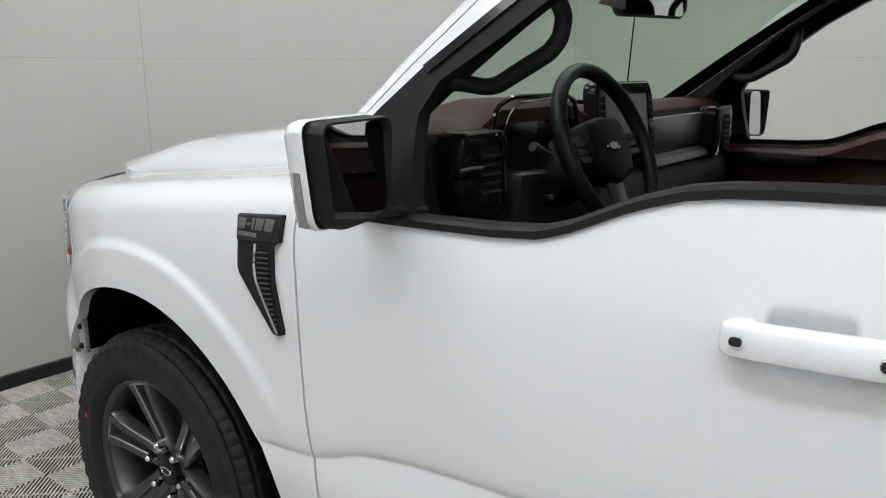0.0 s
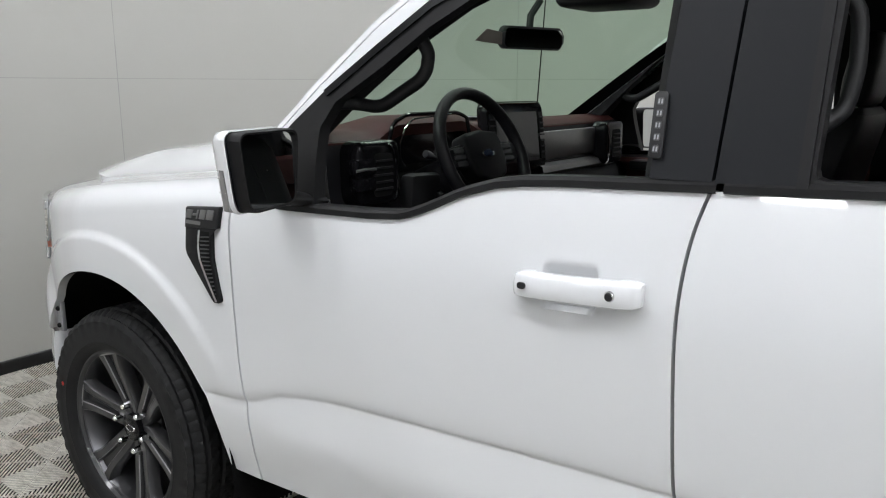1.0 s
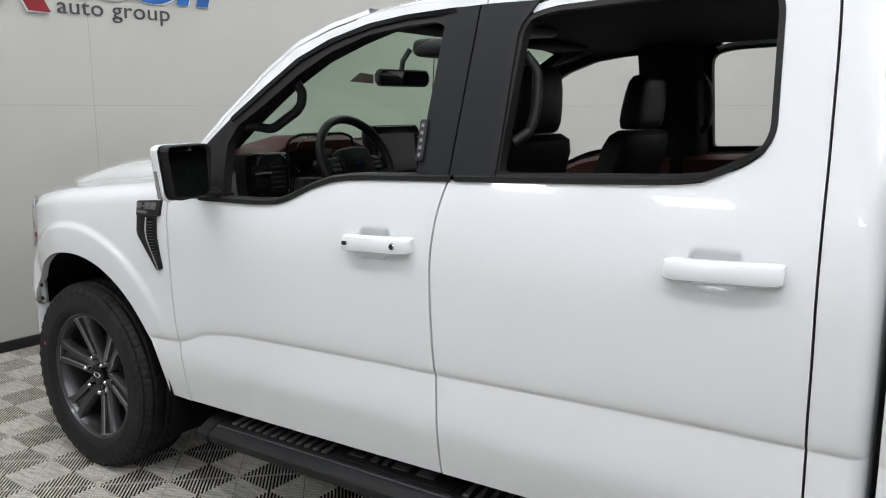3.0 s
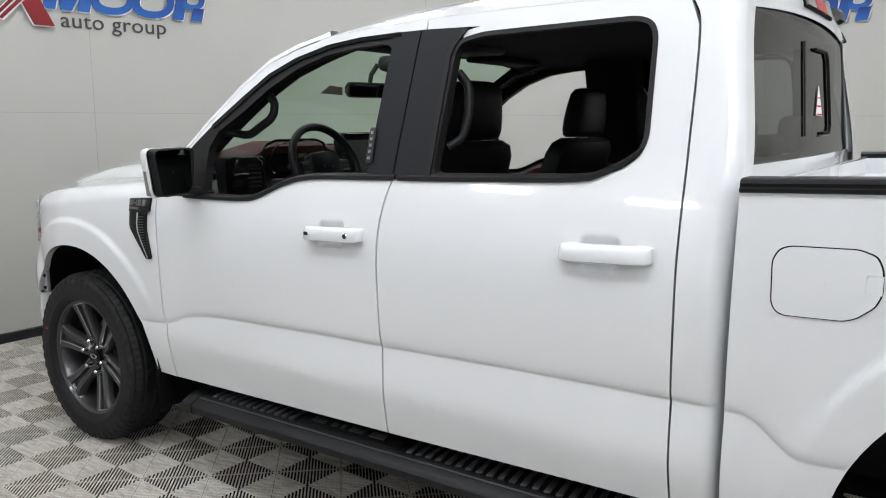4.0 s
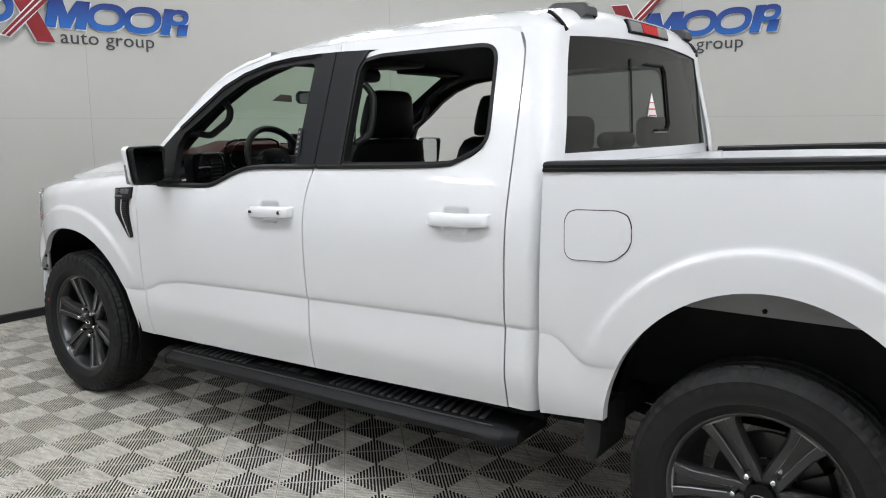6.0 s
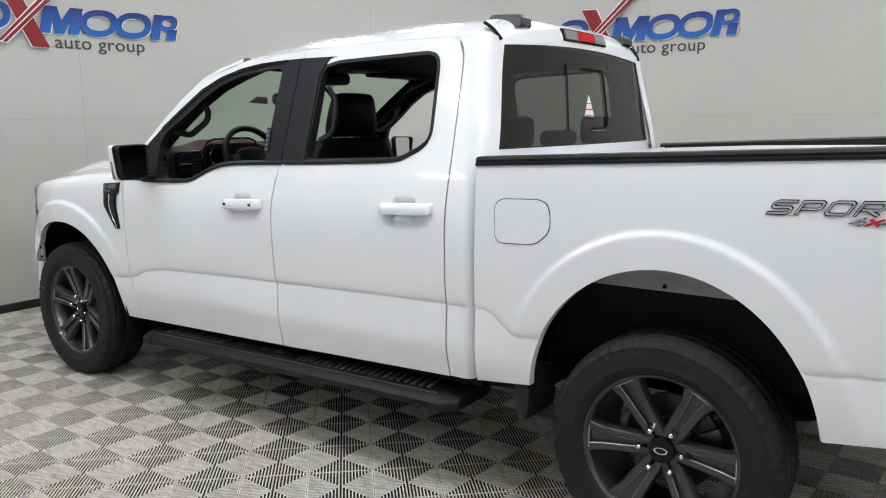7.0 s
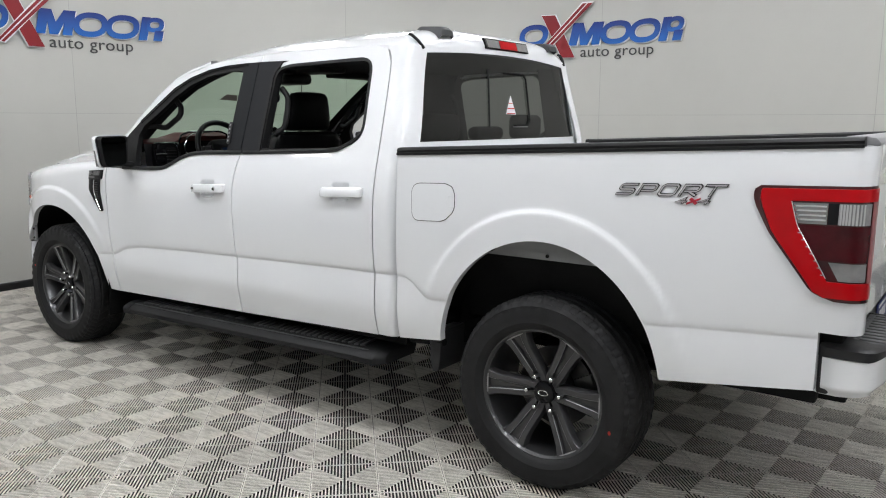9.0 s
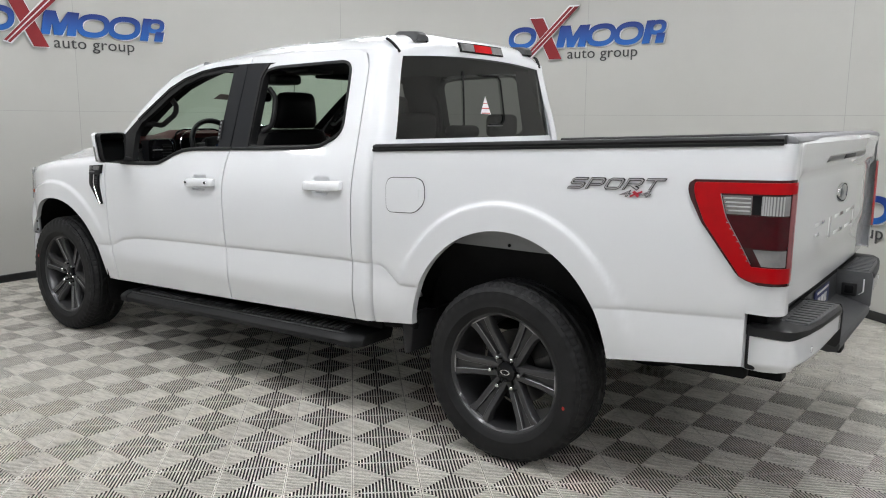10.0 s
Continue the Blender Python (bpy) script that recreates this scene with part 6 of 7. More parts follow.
# ---- cab interior ----
def seat(y, x0=1.265):
    """Front seat: cushion, backrest with bolsters, headrest on two posts."""
    bm = bmesh.new()
    rows = []
    for k in range(13):
        u = -1 + k / 6
        rows.append([(x0 + a, y + u * 0.26, 0.86 + b - 0.03 * (1 - u * u) * c) for a, b, c in ((-0.06, -0.12, 0), (-0.08, 0.02, 0.5), (0.0, 0.06, 1), (0.2, 0.05, 1), (0.42, 0.03, 1), (0.46, -0.12, 0))])
    grid(bm, rows)
    cushion = part("seat", bm, M_LEATHER, truck, "black leather front seat")
    bm = bmesh.new()
    rows = []
    for z, hw, th in ((0.88, 0.25, 0.14), (1.0, 0.265, 0.15), (1.15, 0.265, 0.14), (1.27, 0.265, 0.125), (1.375, 0.26, 0.115), (1.418, 0.235, 0.095), (1.438, 0.18, 0.05)):
        xc = x0 + 0.36 + (z - 0.88) * 0.30
        ring = []
        for k in range(28):
            a = 2 * math.pi * k / 28
            c, sn = math.cos(a), math.sin(a)
            ring.append((xc + th / 2 * math.copysign(abs(c) ** 0.6, c) - 0.035 * (c < 0) * (abs(sn) ** 3), y + hw * math.copysign(abs(sn) ** 0.75, sn), z))
        rows.append(ring)
    vs = grid(bm, rows, close=True)
    bm.faces.new(vs[-1])
    part("backrest", bm, M_LEATHER, cushion)
    for u in (-0.13, 0.13):
        bm = bmesh.new()
        tube(bm, [(x0 + 0.37 + (z - 0.88) * 0.30 - 0.074, y + u * (1 if z < 1.3 else 0.9), z) for z in (0.95, 1.1, 1.25, 1.33)], 0.004, 6)
        part("seam", bm, M_DASH, cushion)
    bm = bmesh.new()
    xh = x0 + 0.328 + 0.57 * 0.30
    rows = []
    for z, hw, th in ((1.441, 0.145, 0.07), (1.450, 0.163, 0.09), (1.475, 0.168, 0.105), (1.52, 0.162, 0.11), (1.58, 0.150, 0.105), (1.628, 0.138, 0.09), (1.648, 0.122, 0.06), (1.655, 0.08, 0.03)):
        rows.append([(xh + 0.01 + (z - 1.44) * 0.12 + th / 2 * math.copysign(abs(math.cos(a)) ** 0.6, math.cos(a)), y + hw * math.copysign(abs(math.sin(a)) ** 0.65, math.sin(a)), z) for a in [2 * math.pi * k / 28 for k in range(28)]])
    vs = grid(bm, rows, close=True)
    bm.faces.new(vs[-1])
    bm.faces.new(vs[0])
    part("headrest", bm, M_LEATHER, cushion, "padded black headrest")
    for u in (-0.06, 0.06):
        bm = bmesh.new()
        tube(bm, [(xh + 0.010, y + u, 1.385), (xh + 0.014, y + u, 1.470)], 0.007, 8)
        part("headrest_post", bm, M_CHROME, cushion, "chrome post")


def rear_bench():
    bm = bmesh.new()
    box(bm, 2.22, 2.72, -0.70, 0.70, 0.80, 0.95, 0.05, 3)
    b = part("rear_bench", bm, M_LEATHER, truck, "black leather rear bench")
    bm = bmesh.new()
    box(bm, 2.70, 2.84, -0.70, 0.70, 0.88, 1.385, 0.05, 3)
    part("backrest", bm, M_LEATHER, b)
    for y in (-0.43, 0.0, 0.43):
        bm = bmesh.new()
        box(bm, 2.745, 2.835, y - 0.135, y + 0.135, 1.395, 1.535 if y else 1.47, 0.035, 3)
        part("headrest", bm, M_LEATHER, b, "padded black headrest")


def steering_wheel():
    c = Vector((1.025, -0.412, 1.315))
    m = Matrix.Translation(c) @ Matrix.Rotation(radians(-24), 4, "Y")
    # local: x towards the driver, y across, z up
    bm = bmesh.new()
    n = 48
    tube(bm, [m @ Vector((0, 0.188 * math.cos(2 * math.pi * k / n), 0.183 * math.sin(2 * math.pi * k / n) - (0.012 if math.sin(2 * math.pi * k / n) < -0.8 else 0))) for k in range(n)], 0.0165, 12, closed=True, flat=1.15)
    w = part("steering_wheel", bm, M_LEATHER, truck, "black leather steering wheel with grey stitching")
    bm = bmesh.new()
    pr = [(-0.088, 0.045), (-0.075, 0.064), (0.0, 0.072), (0.075, 0.064), (0.088, 0.045), (0.090, -0.02), (0.07, -0.065), (0.0, -0.085), (-0.07, -0.065), (-0.090, -0.02)]
    prism(bm, pr, -0.045, 0.012, 0.012, 3, place=lambda u, v, q: m @ Vector((q, u, v)))
    part("airbag_cover", bm, M_DASH, w, "black airbag cover")
    bm = bmesh.new()
    revolve(bm, [(0.0, 0.016), (0.8, 0.016), (1.0, 0.011)], 28, lambda r, a, q: m @ Vector((q, 0.025 * r * math.cos(a), 0.011 * r * math.sin(a))))
    part("emblem", bm, M_OVALBLUE, w, "plain oval emblem")
    bm = bmesh.new()
    revolve(bm, [(0.95, 0.015), (1.05, 0.017), (1.12, 0.011)], 28, lambda r, a, q: m @ Vector((q, 0.025 * r * math.cos(a), 0.011 * r * math.sin(a))))
    part("emblem_ring", bm, M_CHROME, w)
    for sg in (-1, 1):
        bm = bmesh.new()
        prism(bm, [(sg * 0.07, 0.040), (sg * 0.178, 0.028), (sg * 0.18, -0.022), (sg * 0.07, -0.032)], -0.030, -0.004, 0.006, 2, place=lambda u, v, q: m @ Vector((q, u, v)))
        part("spoke", bm, M_PLASTIC, w)
        for i, v in enumerate((0.018, 0.0, -0.018)):
            bm = bmesh.new()
            prism(bm, rounded_at(sg * 0.118, v, 0.048, 0.013, 0.003), -0.004, 0.003, 0.001, place=lambda u, v, q: m @ Vector((q, u, v)))
            part("button", bm, M_PLASTIC2, w)
        bm = bmesh.new()
        prism(bm, [(sg * 0.088, 0.030), (sg * 0.150, 0.026), (sg * 0.150, 0.0235), (sg * 0.088, 0.027)], -0.003, 0.001, place=lambda u, v, q: m @ Vector((q, u, v)))
        part("silver_edge", bm, M_SILVER, w)
    bm = bmesh.new()
    prism(bm, [(-0.03, -0.06), (0.03, -0.06), (0.022, -0.172), (-0.022, -0.172)], -0.025, -0.006, 0.004, place=lambda u, v, q: m @ Vector((q, u, v)))
    part("spoke", bm, M_SILVER, w, "silver lower spoke")
    for sg in (-1, 1):
        bm = bmesh.new()
        tube(bm, [m @ Vector((0.012, 0.180 * math.cos(radians(a)) * sg, 0.175 * math.sin(radians(a)))) for a in range(-20, 60, 8)], 0.0022, 5)
        part("stitching", bm, M_SILVER, w)
    bm = bmesh.new()
    tube(bm, [m @ Vector((-0.03, 0, -0.01)), m @ Vector((-0.12, 0, -0.02)), m @ Vector((-0.30, 0, -0.03))], [0.05, 0.065, 0.08], 16)
    part("steering_column", bm, M_DASH, truck, "black steering column")
    for y in (-0.15, 0.15):
        bm = bmesh.new()
        tube(bm, [m @ Vector((-0.06, 0, 0.0)), m @ Vector((-0.045, y * 0.7, 0.02)), m @ Vector((-0.04, y * 1.05, 0.035))], [0.008, 0.008, 0.012], 8)
        part("column_stalk", bm, M_PLASTIC, truck)


def rounded_at(cx, cy, w, h, r):
    return [(cx + a, cy + b) for a, b in rounded(w, h, r)]


def dashboard():
    rows = []
    for k in range(41):
        y = -0.86 + 1.72 * k / 40
        hump = 0.040 * sstep(-0.66, -0.56, y) * sstep(-0.14, -0.26, y)
        rows.append([(0.48 + 0.20 * abs(y / 0.86) ** 3, y, 1.33), (0.60 + 0.10 * abs(y / 0.86) ** 3, y, 1.375 + hump * 0.3), (0.76, y, 1.388 + hump * 0.8), (0.845, y, 1.382 + hump), (0.875, y, 1.362 + hump * 0.9)])
    bm = bmesh.new()
    grid(bm, rows)
    skirt(bm, (0, 0, -0.03))
    d = part("dashboard", bm, M_DASHTOP, truck, "dark maroon and black dashboard with silver trim")
    bm = bmesh.new()
    rows = []
    for k in range(41):
        y = -0.86 + 1.72 * k / 40
        deep = 0.055 * sstep(-0.63, -0.57, y) * sstep(-0.16, -0.24, y)
        rows.append([(0.872 - deep, y, 1.365), (0.885 - deep, y, 1.33), (0.89 - deep, y, 1.26), (0.90, y, 1.20), (0.93, y, 1.17), (0.945, y, 1.12), (0.90, y, 1.02), (0.82, y, 0.85)])
    grid(bm, rows)
    part("dash_face", bm, M_DASH, d, "black dashboard face")
    # instrument hood and cluster
    bm = bmesh.new()
    prism(bm, rounded_at(-0.405, 1.345, 0.30, 0.125, 0.03), 0.838, 0.846, 0.003, place=lambda u, v, q: (q, u, v))
    part("instrument_display", bm, M_SCREEN, d, "dark instrument display")
    bm = bmesh.new()
    for pts in ([(-0.615, 1.27), (-0.618, 1.36), (-0.60, 1.405), (-0.54, 1.425), (-0.30, 1.425), (-0.25, 1.41), (-0.235, 1.36), (-0.235, 1.28)],):
        tube(bm, [(0.885, y, z) for y, z in resample(pts, 30)], 0.006, 6)
    part("display_rim", bm, M_GLOSSBLK, d, "glossy black rim")
    bm = bmesh.new()
    tube(bm, [(0.892, y, z) for y, z in resample([(-0.555, 1.285), (-0.575, 1.30), (-0.582, 1.34), (-0.560, 1.385), (-0.525, 1.412), (-0.34, 1.422)], 24)], 0.0024, 6)
    part("chrome_line", bm, M_CHROME, d)
    # centre screen
    bm = bmesh.new()
    prism(bm, rounded_at(0.03, 1.335, 0.36, 0.235, 0.035), 0.862, 0.902, 0.006, 2, place=lambda u, v, q: (q - 0.12 * (v - 1.33), u, v))
    part("screen_housing", bm, M_GLOSSBLK, d, "glossy black screen housing")
    bm = bmesh.new()
    prism(bm, rounded_at(0.03, 1.335, 0.262, 0.165, 0.006), 0.902, 0.9045, place=lambda u, v, q: (q - 0.12 * (v - 1.33), u, v))
    part("screen", bm, M_SCREEN, d, "grey black touch screen")
    for sg in (-1, 1):
        bm = bmesh.new()
        prism(bm, rounded_at(0.03 + sg * 0.156, 1.335, 0.03, 0.16, 0.006), 0.902, 0.905, place=lambda u, v, q: (q - 0.12 * (v - 1.33), u, v))
        part("air_vent", bm, M_DARK, d)
        for k in range(7):
            bm = bmesh.new()
            z = 1.275 + 0.02 * k
            prism(bm, [(0.03 + sg * 0.143, z), (0.03 + sg * 0.169, z), (0.03 + sg * 0.169, z + 0.005), (0.03 + sg * 0.143, z + 0.005)], 0.905, 0.909, place=lambda u, v, q: (q - 0.12 * (v - 1.33), u, v))
            part("vent_slat", bm, M_PLASTIC, d)
    bm = bmesh.new()
    tube(bm, [(0.892, -0.10, 1.447), (0.892, 0.16, 1.447)], 0.003, 6)
    part("chrome_line", bm, M_CHROME, d)
    # passenger side trim, vents, lower silver rail
    bm = bmesh.new()
    prism(bm, [(0.17, 1.245), (0.70, 1.245), (0.715, 1.30), (0.70, 1.345), (0.17, 1.345)], 0.885, 0.906, 0.006, 2, place=lambda u, v, q: (q, u, v))
    part("silver_panel", bm, M_SILVER, d, "brushed silver panel")
    bm = bmesh.new()
    rows = []
    for k in range(21):
        y = 0.16 + 0.62 * k / 20
        rows.append([(0.90, y, 1.235), (0.925, y, 1.225), (0.930, y, 1.205), (0.91, y, 1.19)])
    grid(bm, rows)
    part("silver_rail", bm, M_SILVER, d, "silver lower rail")
    for y in (-0.735, 0.69):
        bm = bmesh.new()
        prism(bm, rounded_at(y, 1.285, 0.165, 0.165, 0.03), 0.885, 0.955, 0.012, 3, place=lambda u, v, q: (q, u, v))
        part("vent_housing", bm, M_GLOSSBLK, d, "black air vent")
        bm = bmesh.new()
        prism(bm, rounded_at(y + 0.01, 1.28, 0.075, 0.11, 0.015), 0.955, 0.957, place=lambda u, v, q: (q, u, v))
        part("air_vent", bm, M_DARK, d)
        for k in range(5):
            bm = bmesh.new()
            z = 1.242 + 0.018 * k
            box(bm, 0.956, 0.963, y - 0.024, y + 0.044, z, z + 0.005, 0.001, 1)
            part("vent_slat", bm, M_PLASTIC, d)
        bm = bmesh.new()
        tube(bm, [(0.958, y + (0.060 if y < 0 else -0.060) + dy, z) for dy, z in ((-0.03, 1.205), (-0.004, 1.215), (0.004, 1.25), (0.0, 1.30), (-0.012, 1.345), (-0.03, 1.358))], 0.0032, 6)
        part("chrome_line", bm, M_CHROME, d)
    # light switch block beside the column
    bm = bmesh.new()
    box(bm, 0.935, 0.962, -0.835, -0.755, 1.285, 1.325, 0.006)
    part("light_switch_panel", bm, M_GLOSSBLK, d, "black light switch panel")
    bm = bmesh.new()
    tube(bm, [(0.962, -0.832, 1.298), (0.964, -0.80, 1.300), (0.962, -0.760, 1.298)], 0.004, 6)
    part("switch_trim", bm, M_SILVER, d, "silver switch trim")
    bm = bmesh.new()
    tube(bm, [(0.945, -0.43, 1.290), (0.930, -0.46, 1.302), (0.915, -0.483, 1.312), (0.915, -0.495, 1.316)], [0.005, 0.005, 0.012, 0.011], 10)
    part("stalk", bm, M_PLASTIC2, d, "grey column stalk")
    bm = bmesh.new()
    box(bm, 0.94, 0.965, -0.83, -0.76, 1.245, 1.278, 0.004)
    part("light_switch", bm, M_GLOSSBLK, d)
    bm = bmesh.new()
    prism(bm, [(-0.60, 1.27), (-0.22, 1.25), (-0.20, 1.05), (-0.62, 1.05)], 0.90, 0.955, 0.02, 2, place=lambda u, v, q: (q, u, v))
    part("knee_panel", bm, M_PLASTIC, d, "black knee panel")
    bm = bmesh.new()
    revolve(bm, [(0.0, 0.975), (0.012, 0.975), (0.016, 0.968), (0.016, 0.95)], 18, lambda r, a, q: (q, -0.486 + r * math.cos(a), 1.200 + r * math.sin(a)))
    part("start_button", bm, M_GLOSSBLK, d, "round start button")
    for o in (d, *d.children_recursive):
        for v in o.data.vertices:
            v.co.x -= 0.038
    # centre console
    bm = bmesh.new()
    box(bm, 0.90, 1.75, -0.15, 0.15, 0.75, 1.06, 0.03, 3)
    c = part("centre_console", bm, M_DASH, truck, "black centre console")
    bm = bmesh.new()
    box(bm, 1.35, 1.74, -0.14, 0.14, 1.06, 1.12, 0.02, 3)
    part("armrest", bm, M_LEATHER, c)
    bm = bmesh.new()
    tube(bm, [(1.02, 0.0, 1.05), (1.02, 0.0, 1.14), (1.04, 0.0, 1.17)], [0.012, 0.014, 0.025], 10)
    part("gear_lever", bm, M_DASH, c)
    # inner door ledge on the far side
    bm = bmesh.new()
    box(bm, 0.93, 1.20, 0.80, 0.88, 1.165, 1.205, 0.012, 2)
    part("door_ledge", bm, M_DASH, truck)


def inside_mirror():
    m = pose(0.928, -0.008, 1.650, 0, 4, -17)
    bm = bmesh.new()
    prism(bm, rounded(0.265, 0.070, 0.022, 5), -0.012, 0.016, 0.008, 3, place=lambda u, v, q: m @ Vector((q, u, v)))
    r = part("inside_mirror", bm, M_PLASTIC, truck, "black rear-view mirror")
    bm = bmesh.new()
    prism(bm, rounded(0.246, 0.056, 0.016, 5), 0.016, 0.0172, place=lambda u, v, q: m @ Vector((q, u, v)))
    part("mirror_glass", bm, M_MIRROR, r, "mirror glass")
    bm = bmesh.new()
    tube(bm, [m @ Vector((-0.01, 0.0, 0.02)), m @ Vector((-0.03, 0.02, 0.07)), m @ Vector((-0.02, 0.05, 0.12))], 0.012, 8)
    part("mirror_stem", bm, M_PLASTIC, r)
    bm = bmesh.new()
    box(bm, 1.075, 1.33, -0.14, 0.10, 1.725, 1.795, 0.03, 3)
    part("camera_cover", bm, M_PLASTIC, truck, "black camera cover on the windshield")
    bm = bmesh.new()
    prism(bm, [(-0.36, 1.625), (-0.30, 1.660), (-0.22, 1.655), (-0.22, 1.620)], 0.972, 0.974, place=lambda u, v, q: (q, u - 0.03, v))
    part("paper_tag", bm, mat("brown_card", (0.10, 0.085, 0.07), 0.7), truck, "small brown card on the windshield")
    for s in (-1, 1):
        bm = bmesh.new()
        box(bm, 1.34, 1.50, s * 0.42 - 0.22, s * 0.42 + 0.22, 1.775, 1.80, 0.010, 2)
        part("sun_visor", bm, M_LINING, truck, "black sun visor")


seat(-0.43, 1.300)
seat(0.43, 1.345)
rear_bench()
dashboard()
steering_wheel()
inside_mirror()


# ---- true proportions of the body: both sides alike, wheels left as they are ----
ALONG = hermite([(-0.95, 0.0), (-0.4, 0.0), (0.0, 0.008), (0.6, 0.027), (0.95, 0.033), (1.75, 0.020), (2.3, 0.006), (2.7, 0.0), (5.0, 0.0)])


def proportion_body():
    for ob in truck.children:
        if ob.name.split(".")[0] in ("wheel", "axle"):
            continue
        for o in (ob, *ob.children_recursive):
            for v in o.data.vertices:
                x, y, z = v.co
                v.co = (x + ALONG(x), y * 1.018, z + 0.022 * (z - 0.5))


proportion_body()


# ---- signs on the wall ----
GROUP_AT = 0.328


def wall_sign(p_end, drop):
    """Sign of blue and red shapes over grey words; p_end is the angle of the last word's end."""
    t = thing("wall_sign", "raised blue, red and grey sign on the curved wall", "sign", "wall signs")
    start = p_end + math.degrees(1.405 / RW)

    def place(u, v, w):
        a = radians(start) - u / RW
        return (CX + (RW - 0.004 - w) * math.cos(a), CY + (RW - 0.004 - w) * math.sin(a), v + drop)

    def ring(name, m, cu, cv, ru, rv, bu, bv, w0, w1, lean):
        bm = bmesh.new()
        n = 40
        loops = []
        for ra, rb, w in ((ru, rv, w0), (ru, rv, w1), (ru - bu, rv - bv, w1), (ru - bu, rv - bv, w0)):
            loops.append([place(cu + ra * math.copysign(abs(math.cos(q)) ** 0.85, math.cos(q)) + lean * rb * math.sin(q), cv + rb * math.copysign(abs(math.sin(q)) ** 0.85, math.sin(q)), w) for q in [2 * math.pi * k / n for k in range(n)]])
        loops.append(loops[0])
        grid(bm, loops, close=True)
        part(name, bm, m, t)

    def block(name, m, pts, w0, w1):
        bm = bmesh.new()
        ed = []
        for a, b in zip(pts, pts[1:] + pts[:1]):
            ed += [(a[0] + (b[0] - a[0]) * k / 3, a[1] + (b[1] - a[1]) * k / 3) for k in range(3)]
        prism(bm, ed, w0, w1, place=place)
        part(name, bm, m, t)

    L = 0.22
    white, col = (0.004, 0.016), (0.016, 0.026)
    for cu, ru in ((0.150, 0.150), (1.015, 0.155), (1.310, 0.155)):
        ring("white_edge", M_LOGOWHITE, cu + 0.008, 2.352, ru, 0.112, 0.054, 0.050, *white, L)
        ring("blue_ring", M_LOGOBLUE, cu, 2.360, ru, 0.112, 0.054, 0.050, *col, L)

    def slab(u0, u1, z0, z1, m, w, g=0.0):
        k = L
        return block("blue_bar" if m is M_LOGOBLUE else "white_edge", m, [(u0 - g + k * (z0 - g - 2.36), z0 - g), (u1 + g + k * (z0 - g - 2.36), z0 - g), (u1 + g + k * (z1 + g - 2.36), z1 + g), (u0 - g + k * (z1 + g - 2.36), z1 + g)], *w)

    k = lambda u, z: (u + L * (z - 2.36), z)
    em = [k(0.545, 2.25), k(0.628, 2.25), k(0.632, 2.36), k(0.668, 2.25), k(0.742, 2.25), k(0.778, 2.36), k(0.782, 2.25), k(0.865, 2.25), k(0.865, 2.47), k(0.760, 2.47), k(0.705, 2.36), k(0.650, 2.47), k(0.545, 2.47)]
    block("white_edge", M_LOGOWHITE, [(u + 0.009, z - 0.009) for u, z in em], *white)
    block("blue_block", M_LOGOBLUE, em, *col)
    slab(1.482, 1.562, 2.243, 2.463, M_LOGOWHITE, white)
    slab(1.622, 1.707, 2.243, 2.338, M_LOGOWHITE, white)
    ring("white_edge", M_LOGOWHITE, 1.619, 2.393, 0.090, 0.070, 0.045, 0.040, *white, L)
    slab(1.475, 1.555, 2.25, 2.470, M_LOGOBLUE, col)
    ring("blue_ring", M_LOGOBLUE, 1.612, 2.400, 0.090, 0.070, 0.045, 0.040, *col, L)
    slab(1.615, 1.700, 2.25, 2.345, M_LOGOBLUE, col)
    # crossed red strokes
    g = 0.008
    block("white_edge", M_LOGOWHITE, [(0.235 - g, 2.555 + g), (0.375 + g, 2.555 + g), (0.590 + g, 2.132 - g), (0.455 - g, 2.132 - g)], 0.020, 0.026)
    block("red_stroke", M_LOGORED, [(0.235, 2.555), (0.375, 2.555), (0.590, 2.132), (0.455, 2.132)], 0.026, 0.036)
    block("white_edge", M_LOGOWHITE, [(0.185 - g, 2.168 - g), (0.245 + g, 2.150 - g), (0.770 + g, 2.662 + g), (0.665 - g, 2.662 + g)], 0.032, 0.038)
    block("red_stroke", M_LOGORED, [(0.185, 2.168), (0.206, 2.162), (0.705, 2.655), (0.668, 2.655)], 0.038, 0.046)
    block("red_stroke", M_LOGORED, [(0.218, 2.158), (0.240, 2.150), (0.768, 2.655), (0.722, 2.655)], 0.038, 0.046)
    text_mesh("auto", 0.150, 0.005, M_LOGOGREY, t, "lettering", lambda u, v, w: place(0.640 + 1.10 * u, 2.136 + 1.0 * v, 0.0015 + w), 0.0, 1.04)
    text_mesh("group", 0.150, 0.005, M_LOGOGREY, t, "lettering", lambda u, v, w: place(0.640 + 1.10 * (u + GROUP_AT), 2.136 + 1.0 * v, 0.0015 + w), 0.0, 1.04)
    return t


wall_sign(88.25, 0.022)
wall_sign(162.5, 0.030)
wall_sign(52.8, -1.505)

# ---- floor tiles ----
TILE, TROT = 0.2848, -2.29
TO = Vector((2.3938, -0.9692))


def tile_points(i, j):
    k = TILE / math.sqrt(2)
    u, v = (i - 1) + (j + 2), (i - 1) - (j + 2)
    c, s = math.cos(radians(TROT)), math.sin(radians(TROT))
    return Vector((TO.x + k * (u * c - v * s), TO.y + k * (u * s + v * c)))


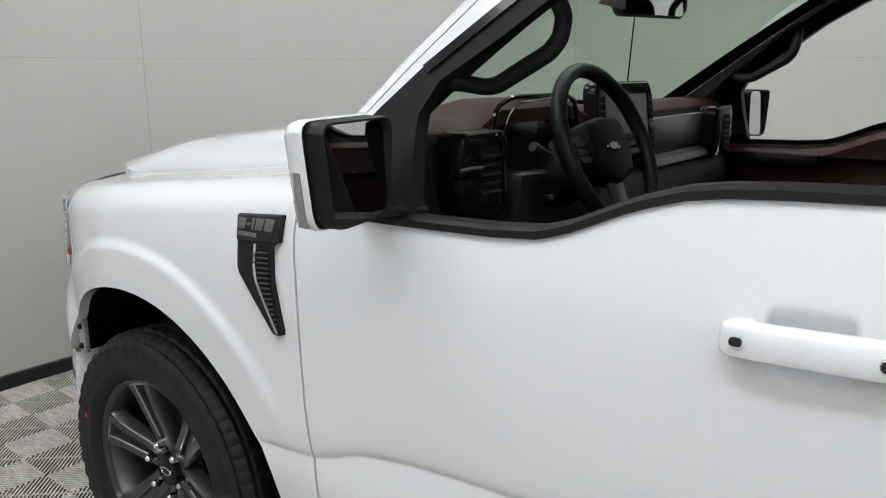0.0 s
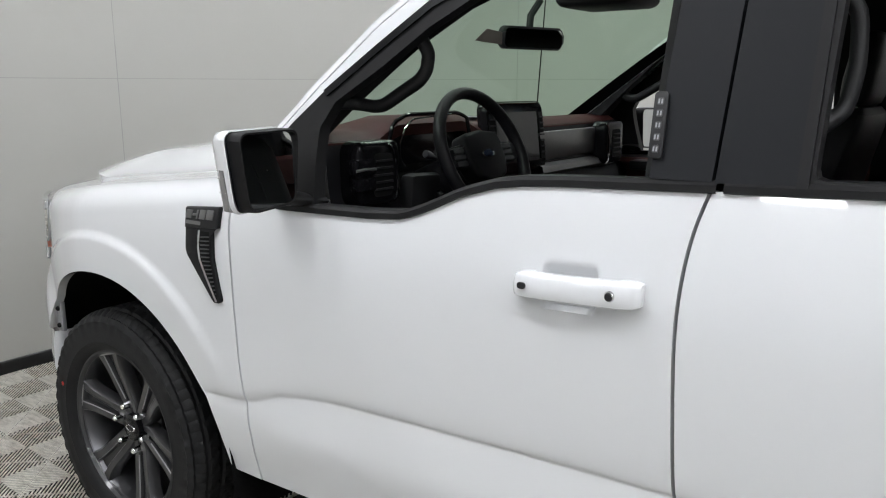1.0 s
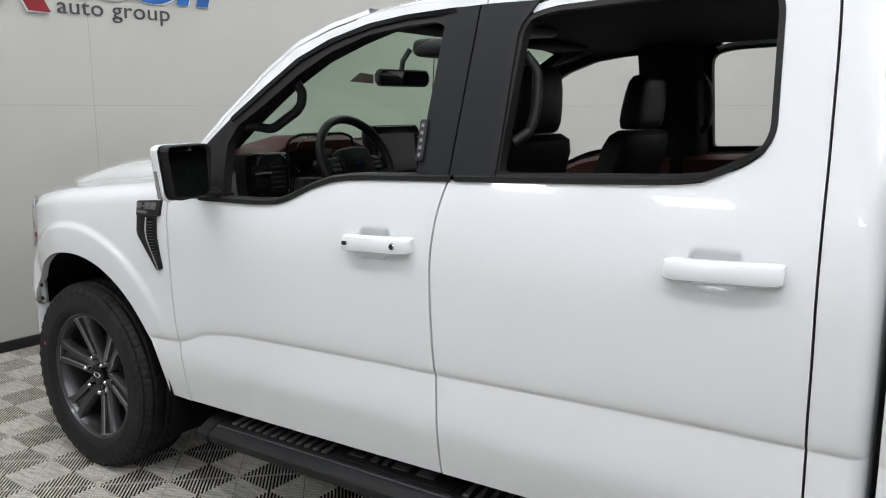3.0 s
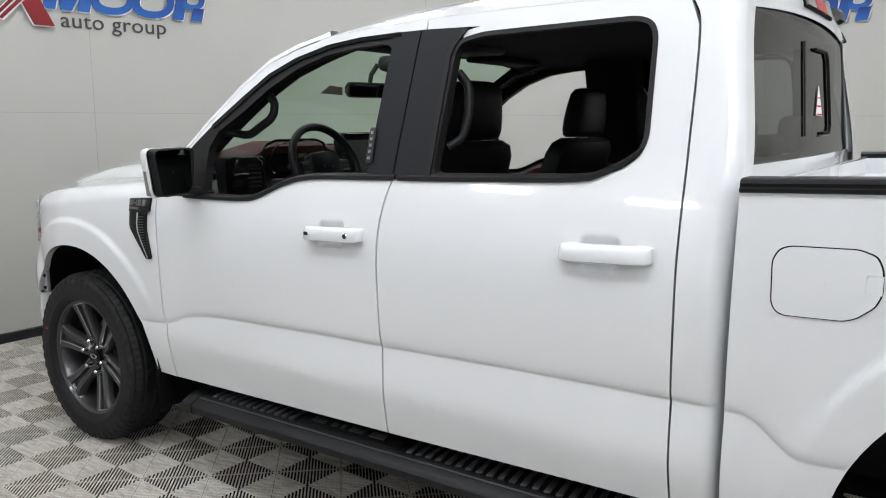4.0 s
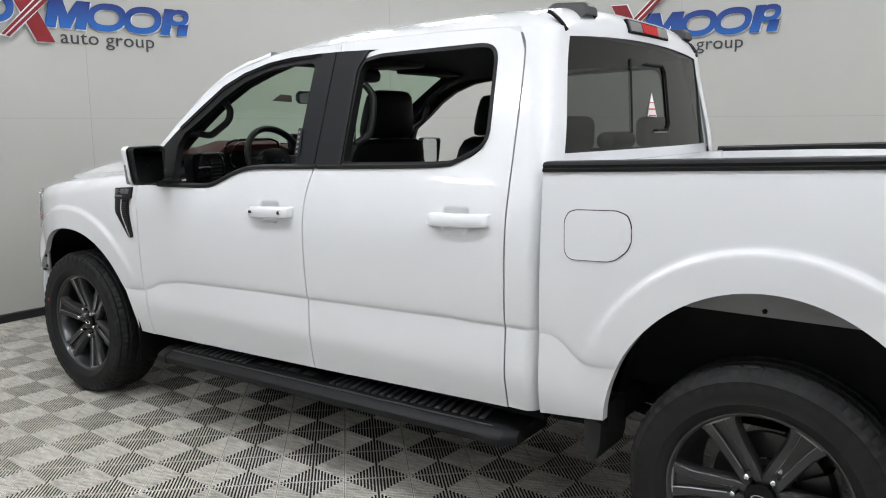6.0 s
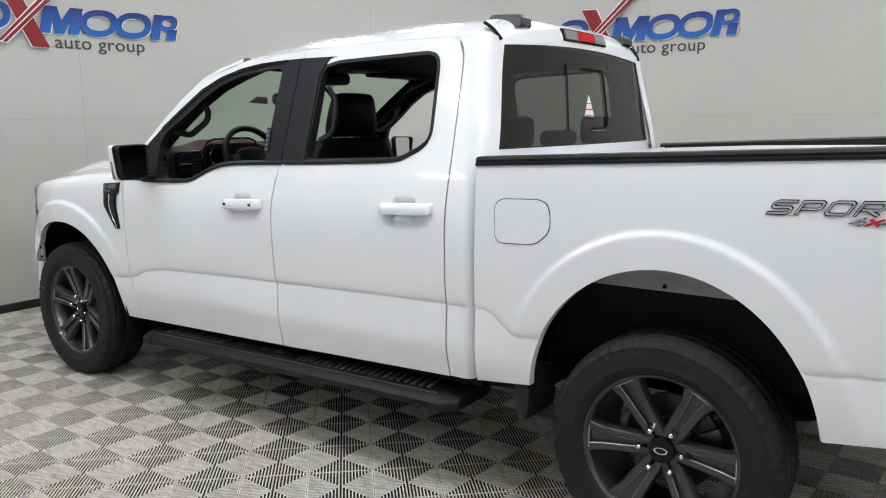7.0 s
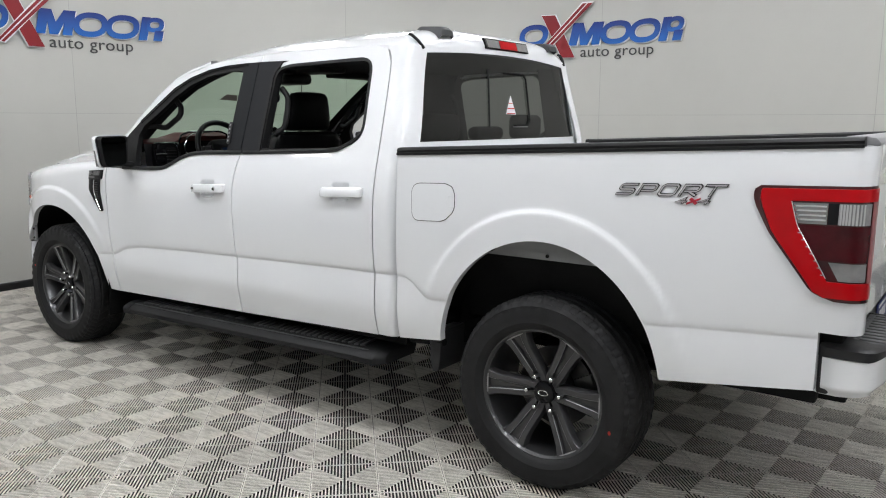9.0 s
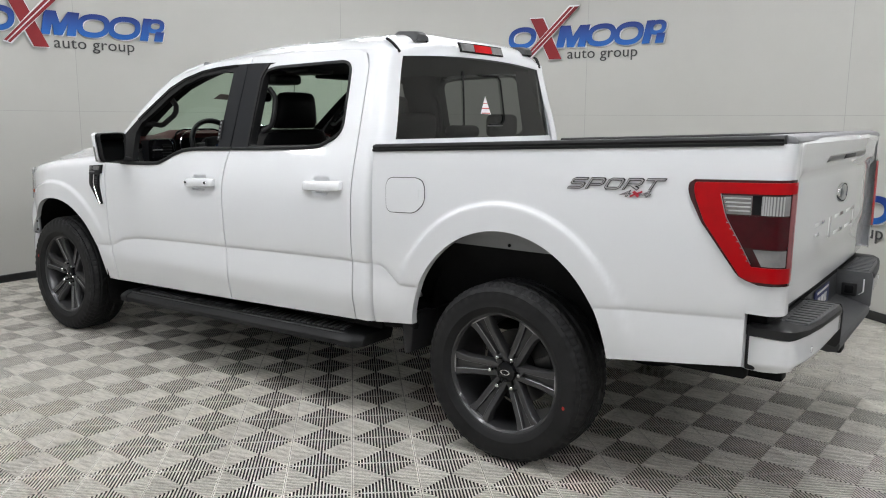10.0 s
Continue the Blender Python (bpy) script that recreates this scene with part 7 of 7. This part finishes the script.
def tile_faces():
    """One tile about its middle: four triangles of ribs, turned a quarter from one to the next."""
    h, pitch, rib, dep, lit = TILE / 2 - 0.0010, TILE / 20, TILE / 20 * 0.37, 0.014, 0.0038
    vs, fs, ms = [], [], []

    def quad(a, b, c, d, m=0):
        ms.append(m)
        n = len(vs)
        vs.extend((a, b, c, d))
        fs.append((n, n + 1, n + 2, n + 3))

    for q in range(4):
        c, s = math.cos(q * math.pi / 2), math.sin(q * math.pi / 2)

        def R(u, v, z):
            return (c * u - s * v, s * u + c * v, z)
        for k in range(20):
            u = -TILE / 2 + pitch * (k + 0.5)
            u0, u1 = u - rib / 2, u + rib / 2
            e0, e1 = -max(abs(u0), 0.002), -max(abs(u1), 0.002)
            if -h >= min(e0, e1):
                continue
            quad(R(u0, -h, 0), R(u1, -h, 0), R(u1, e1, 0), R(u0, e0, 0))
            quad(R(u0, -h, -lit), R(u0, -h, 0), R(u0, e0, 0), R(u0, e0, -lit))
            quad(R(u1, -h, 0), R(u1, -h, -lit), R(u1, e1, -lit), R(u1, e1, 0))
            # flanks below lit and rib ends: near-black colour stands in for slot shade
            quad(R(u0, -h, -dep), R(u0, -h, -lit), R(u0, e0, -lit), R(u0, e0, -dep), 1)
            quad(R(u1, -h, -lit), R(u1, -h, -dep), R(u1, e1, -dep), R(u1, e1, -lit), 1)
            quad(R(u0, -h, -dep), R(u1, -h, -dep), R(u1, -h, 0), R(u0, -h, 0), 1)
        # rail along the outer edge and along the diagonal
        quad(R(-h, -h, -0.0008), R(h, -h, -0.0008), R(h - 0.004, -h + 0.004, -0.0008), R(-h + 0.004, -h + 0.004, -0.0008))
    return vs, fs, ms


def build_tiles():
    vs, fs, ms = tile_faces()
    me = bpy.data.meshes.new("floor_tile")
    me.from_pydata(vs, [], fs)
    me.materials.append(M_TILE)
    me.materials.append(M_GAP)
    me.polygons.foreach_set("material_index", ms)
    turn = -45 + 90 + TROT
    near = []
    for i in range(-32, 36):
        for j in range(-32, 36):
            p = (tile_points(i, j) + tile_points(i + 1, j + 1)) / 2
            d = math.hypot(p.x - CX, p.y - CY)
            a = math.degrees(math.atan2(p.y - CY, p.x - CX)) % 360
            if d > RW + 0.10 and (WALL_FROM < a < WALL_TO or p.x < -3.4 or p.x > 9.4 or p.y < -8.0):
                continue
            under = 0.0 < p.x < 3.6 and abs(p.y) < 0.75
            key = math.hypot(p.x - 3.6, p.y + 1.3) + (9 if under else 0)
            near.append((key, p.x, p.y))
    near.sort()
    for key, x, y in near[:300]:
        ob = new("tile", me)
        ob.parent = FLOOR
        ob.matrix_basis = pose(x, y, 0, 0, 0, turn)
    av, af = [], []
    c, s = math.cos(radians(turn)), math.sin(radians(turn))
    base = np.array(vs)
    rot = np.stack([c * base[:, 0] - s * base[:, 1], s * base[:, 0] + c * base[:, 1], base[:, 2]], 1)
    fa = np.array(fs)
    n = 0
    for key, x, y in near[300:]:
        if key < 20 and math.hypot(x - CX, y - CY) < 6.5:
            av.append(rot + np.array([x, y, 0]))
            af.append(fa + n)
            n += len(base)
    me2 = bpy.data.meshes.new("tiles_far")
    me2.from_pydata(np.concatenate(av).tolist(), [], np.concatenate(af).tolist())
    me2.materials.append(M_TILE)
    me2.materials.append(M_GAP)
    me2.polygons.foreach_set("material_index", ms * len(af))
    ob = new("tiles", me2)
    ob.parent = FLOOR
    tagged(ob, "more ribbed light grey floor tiles", kind="stuff")


build_tiles()
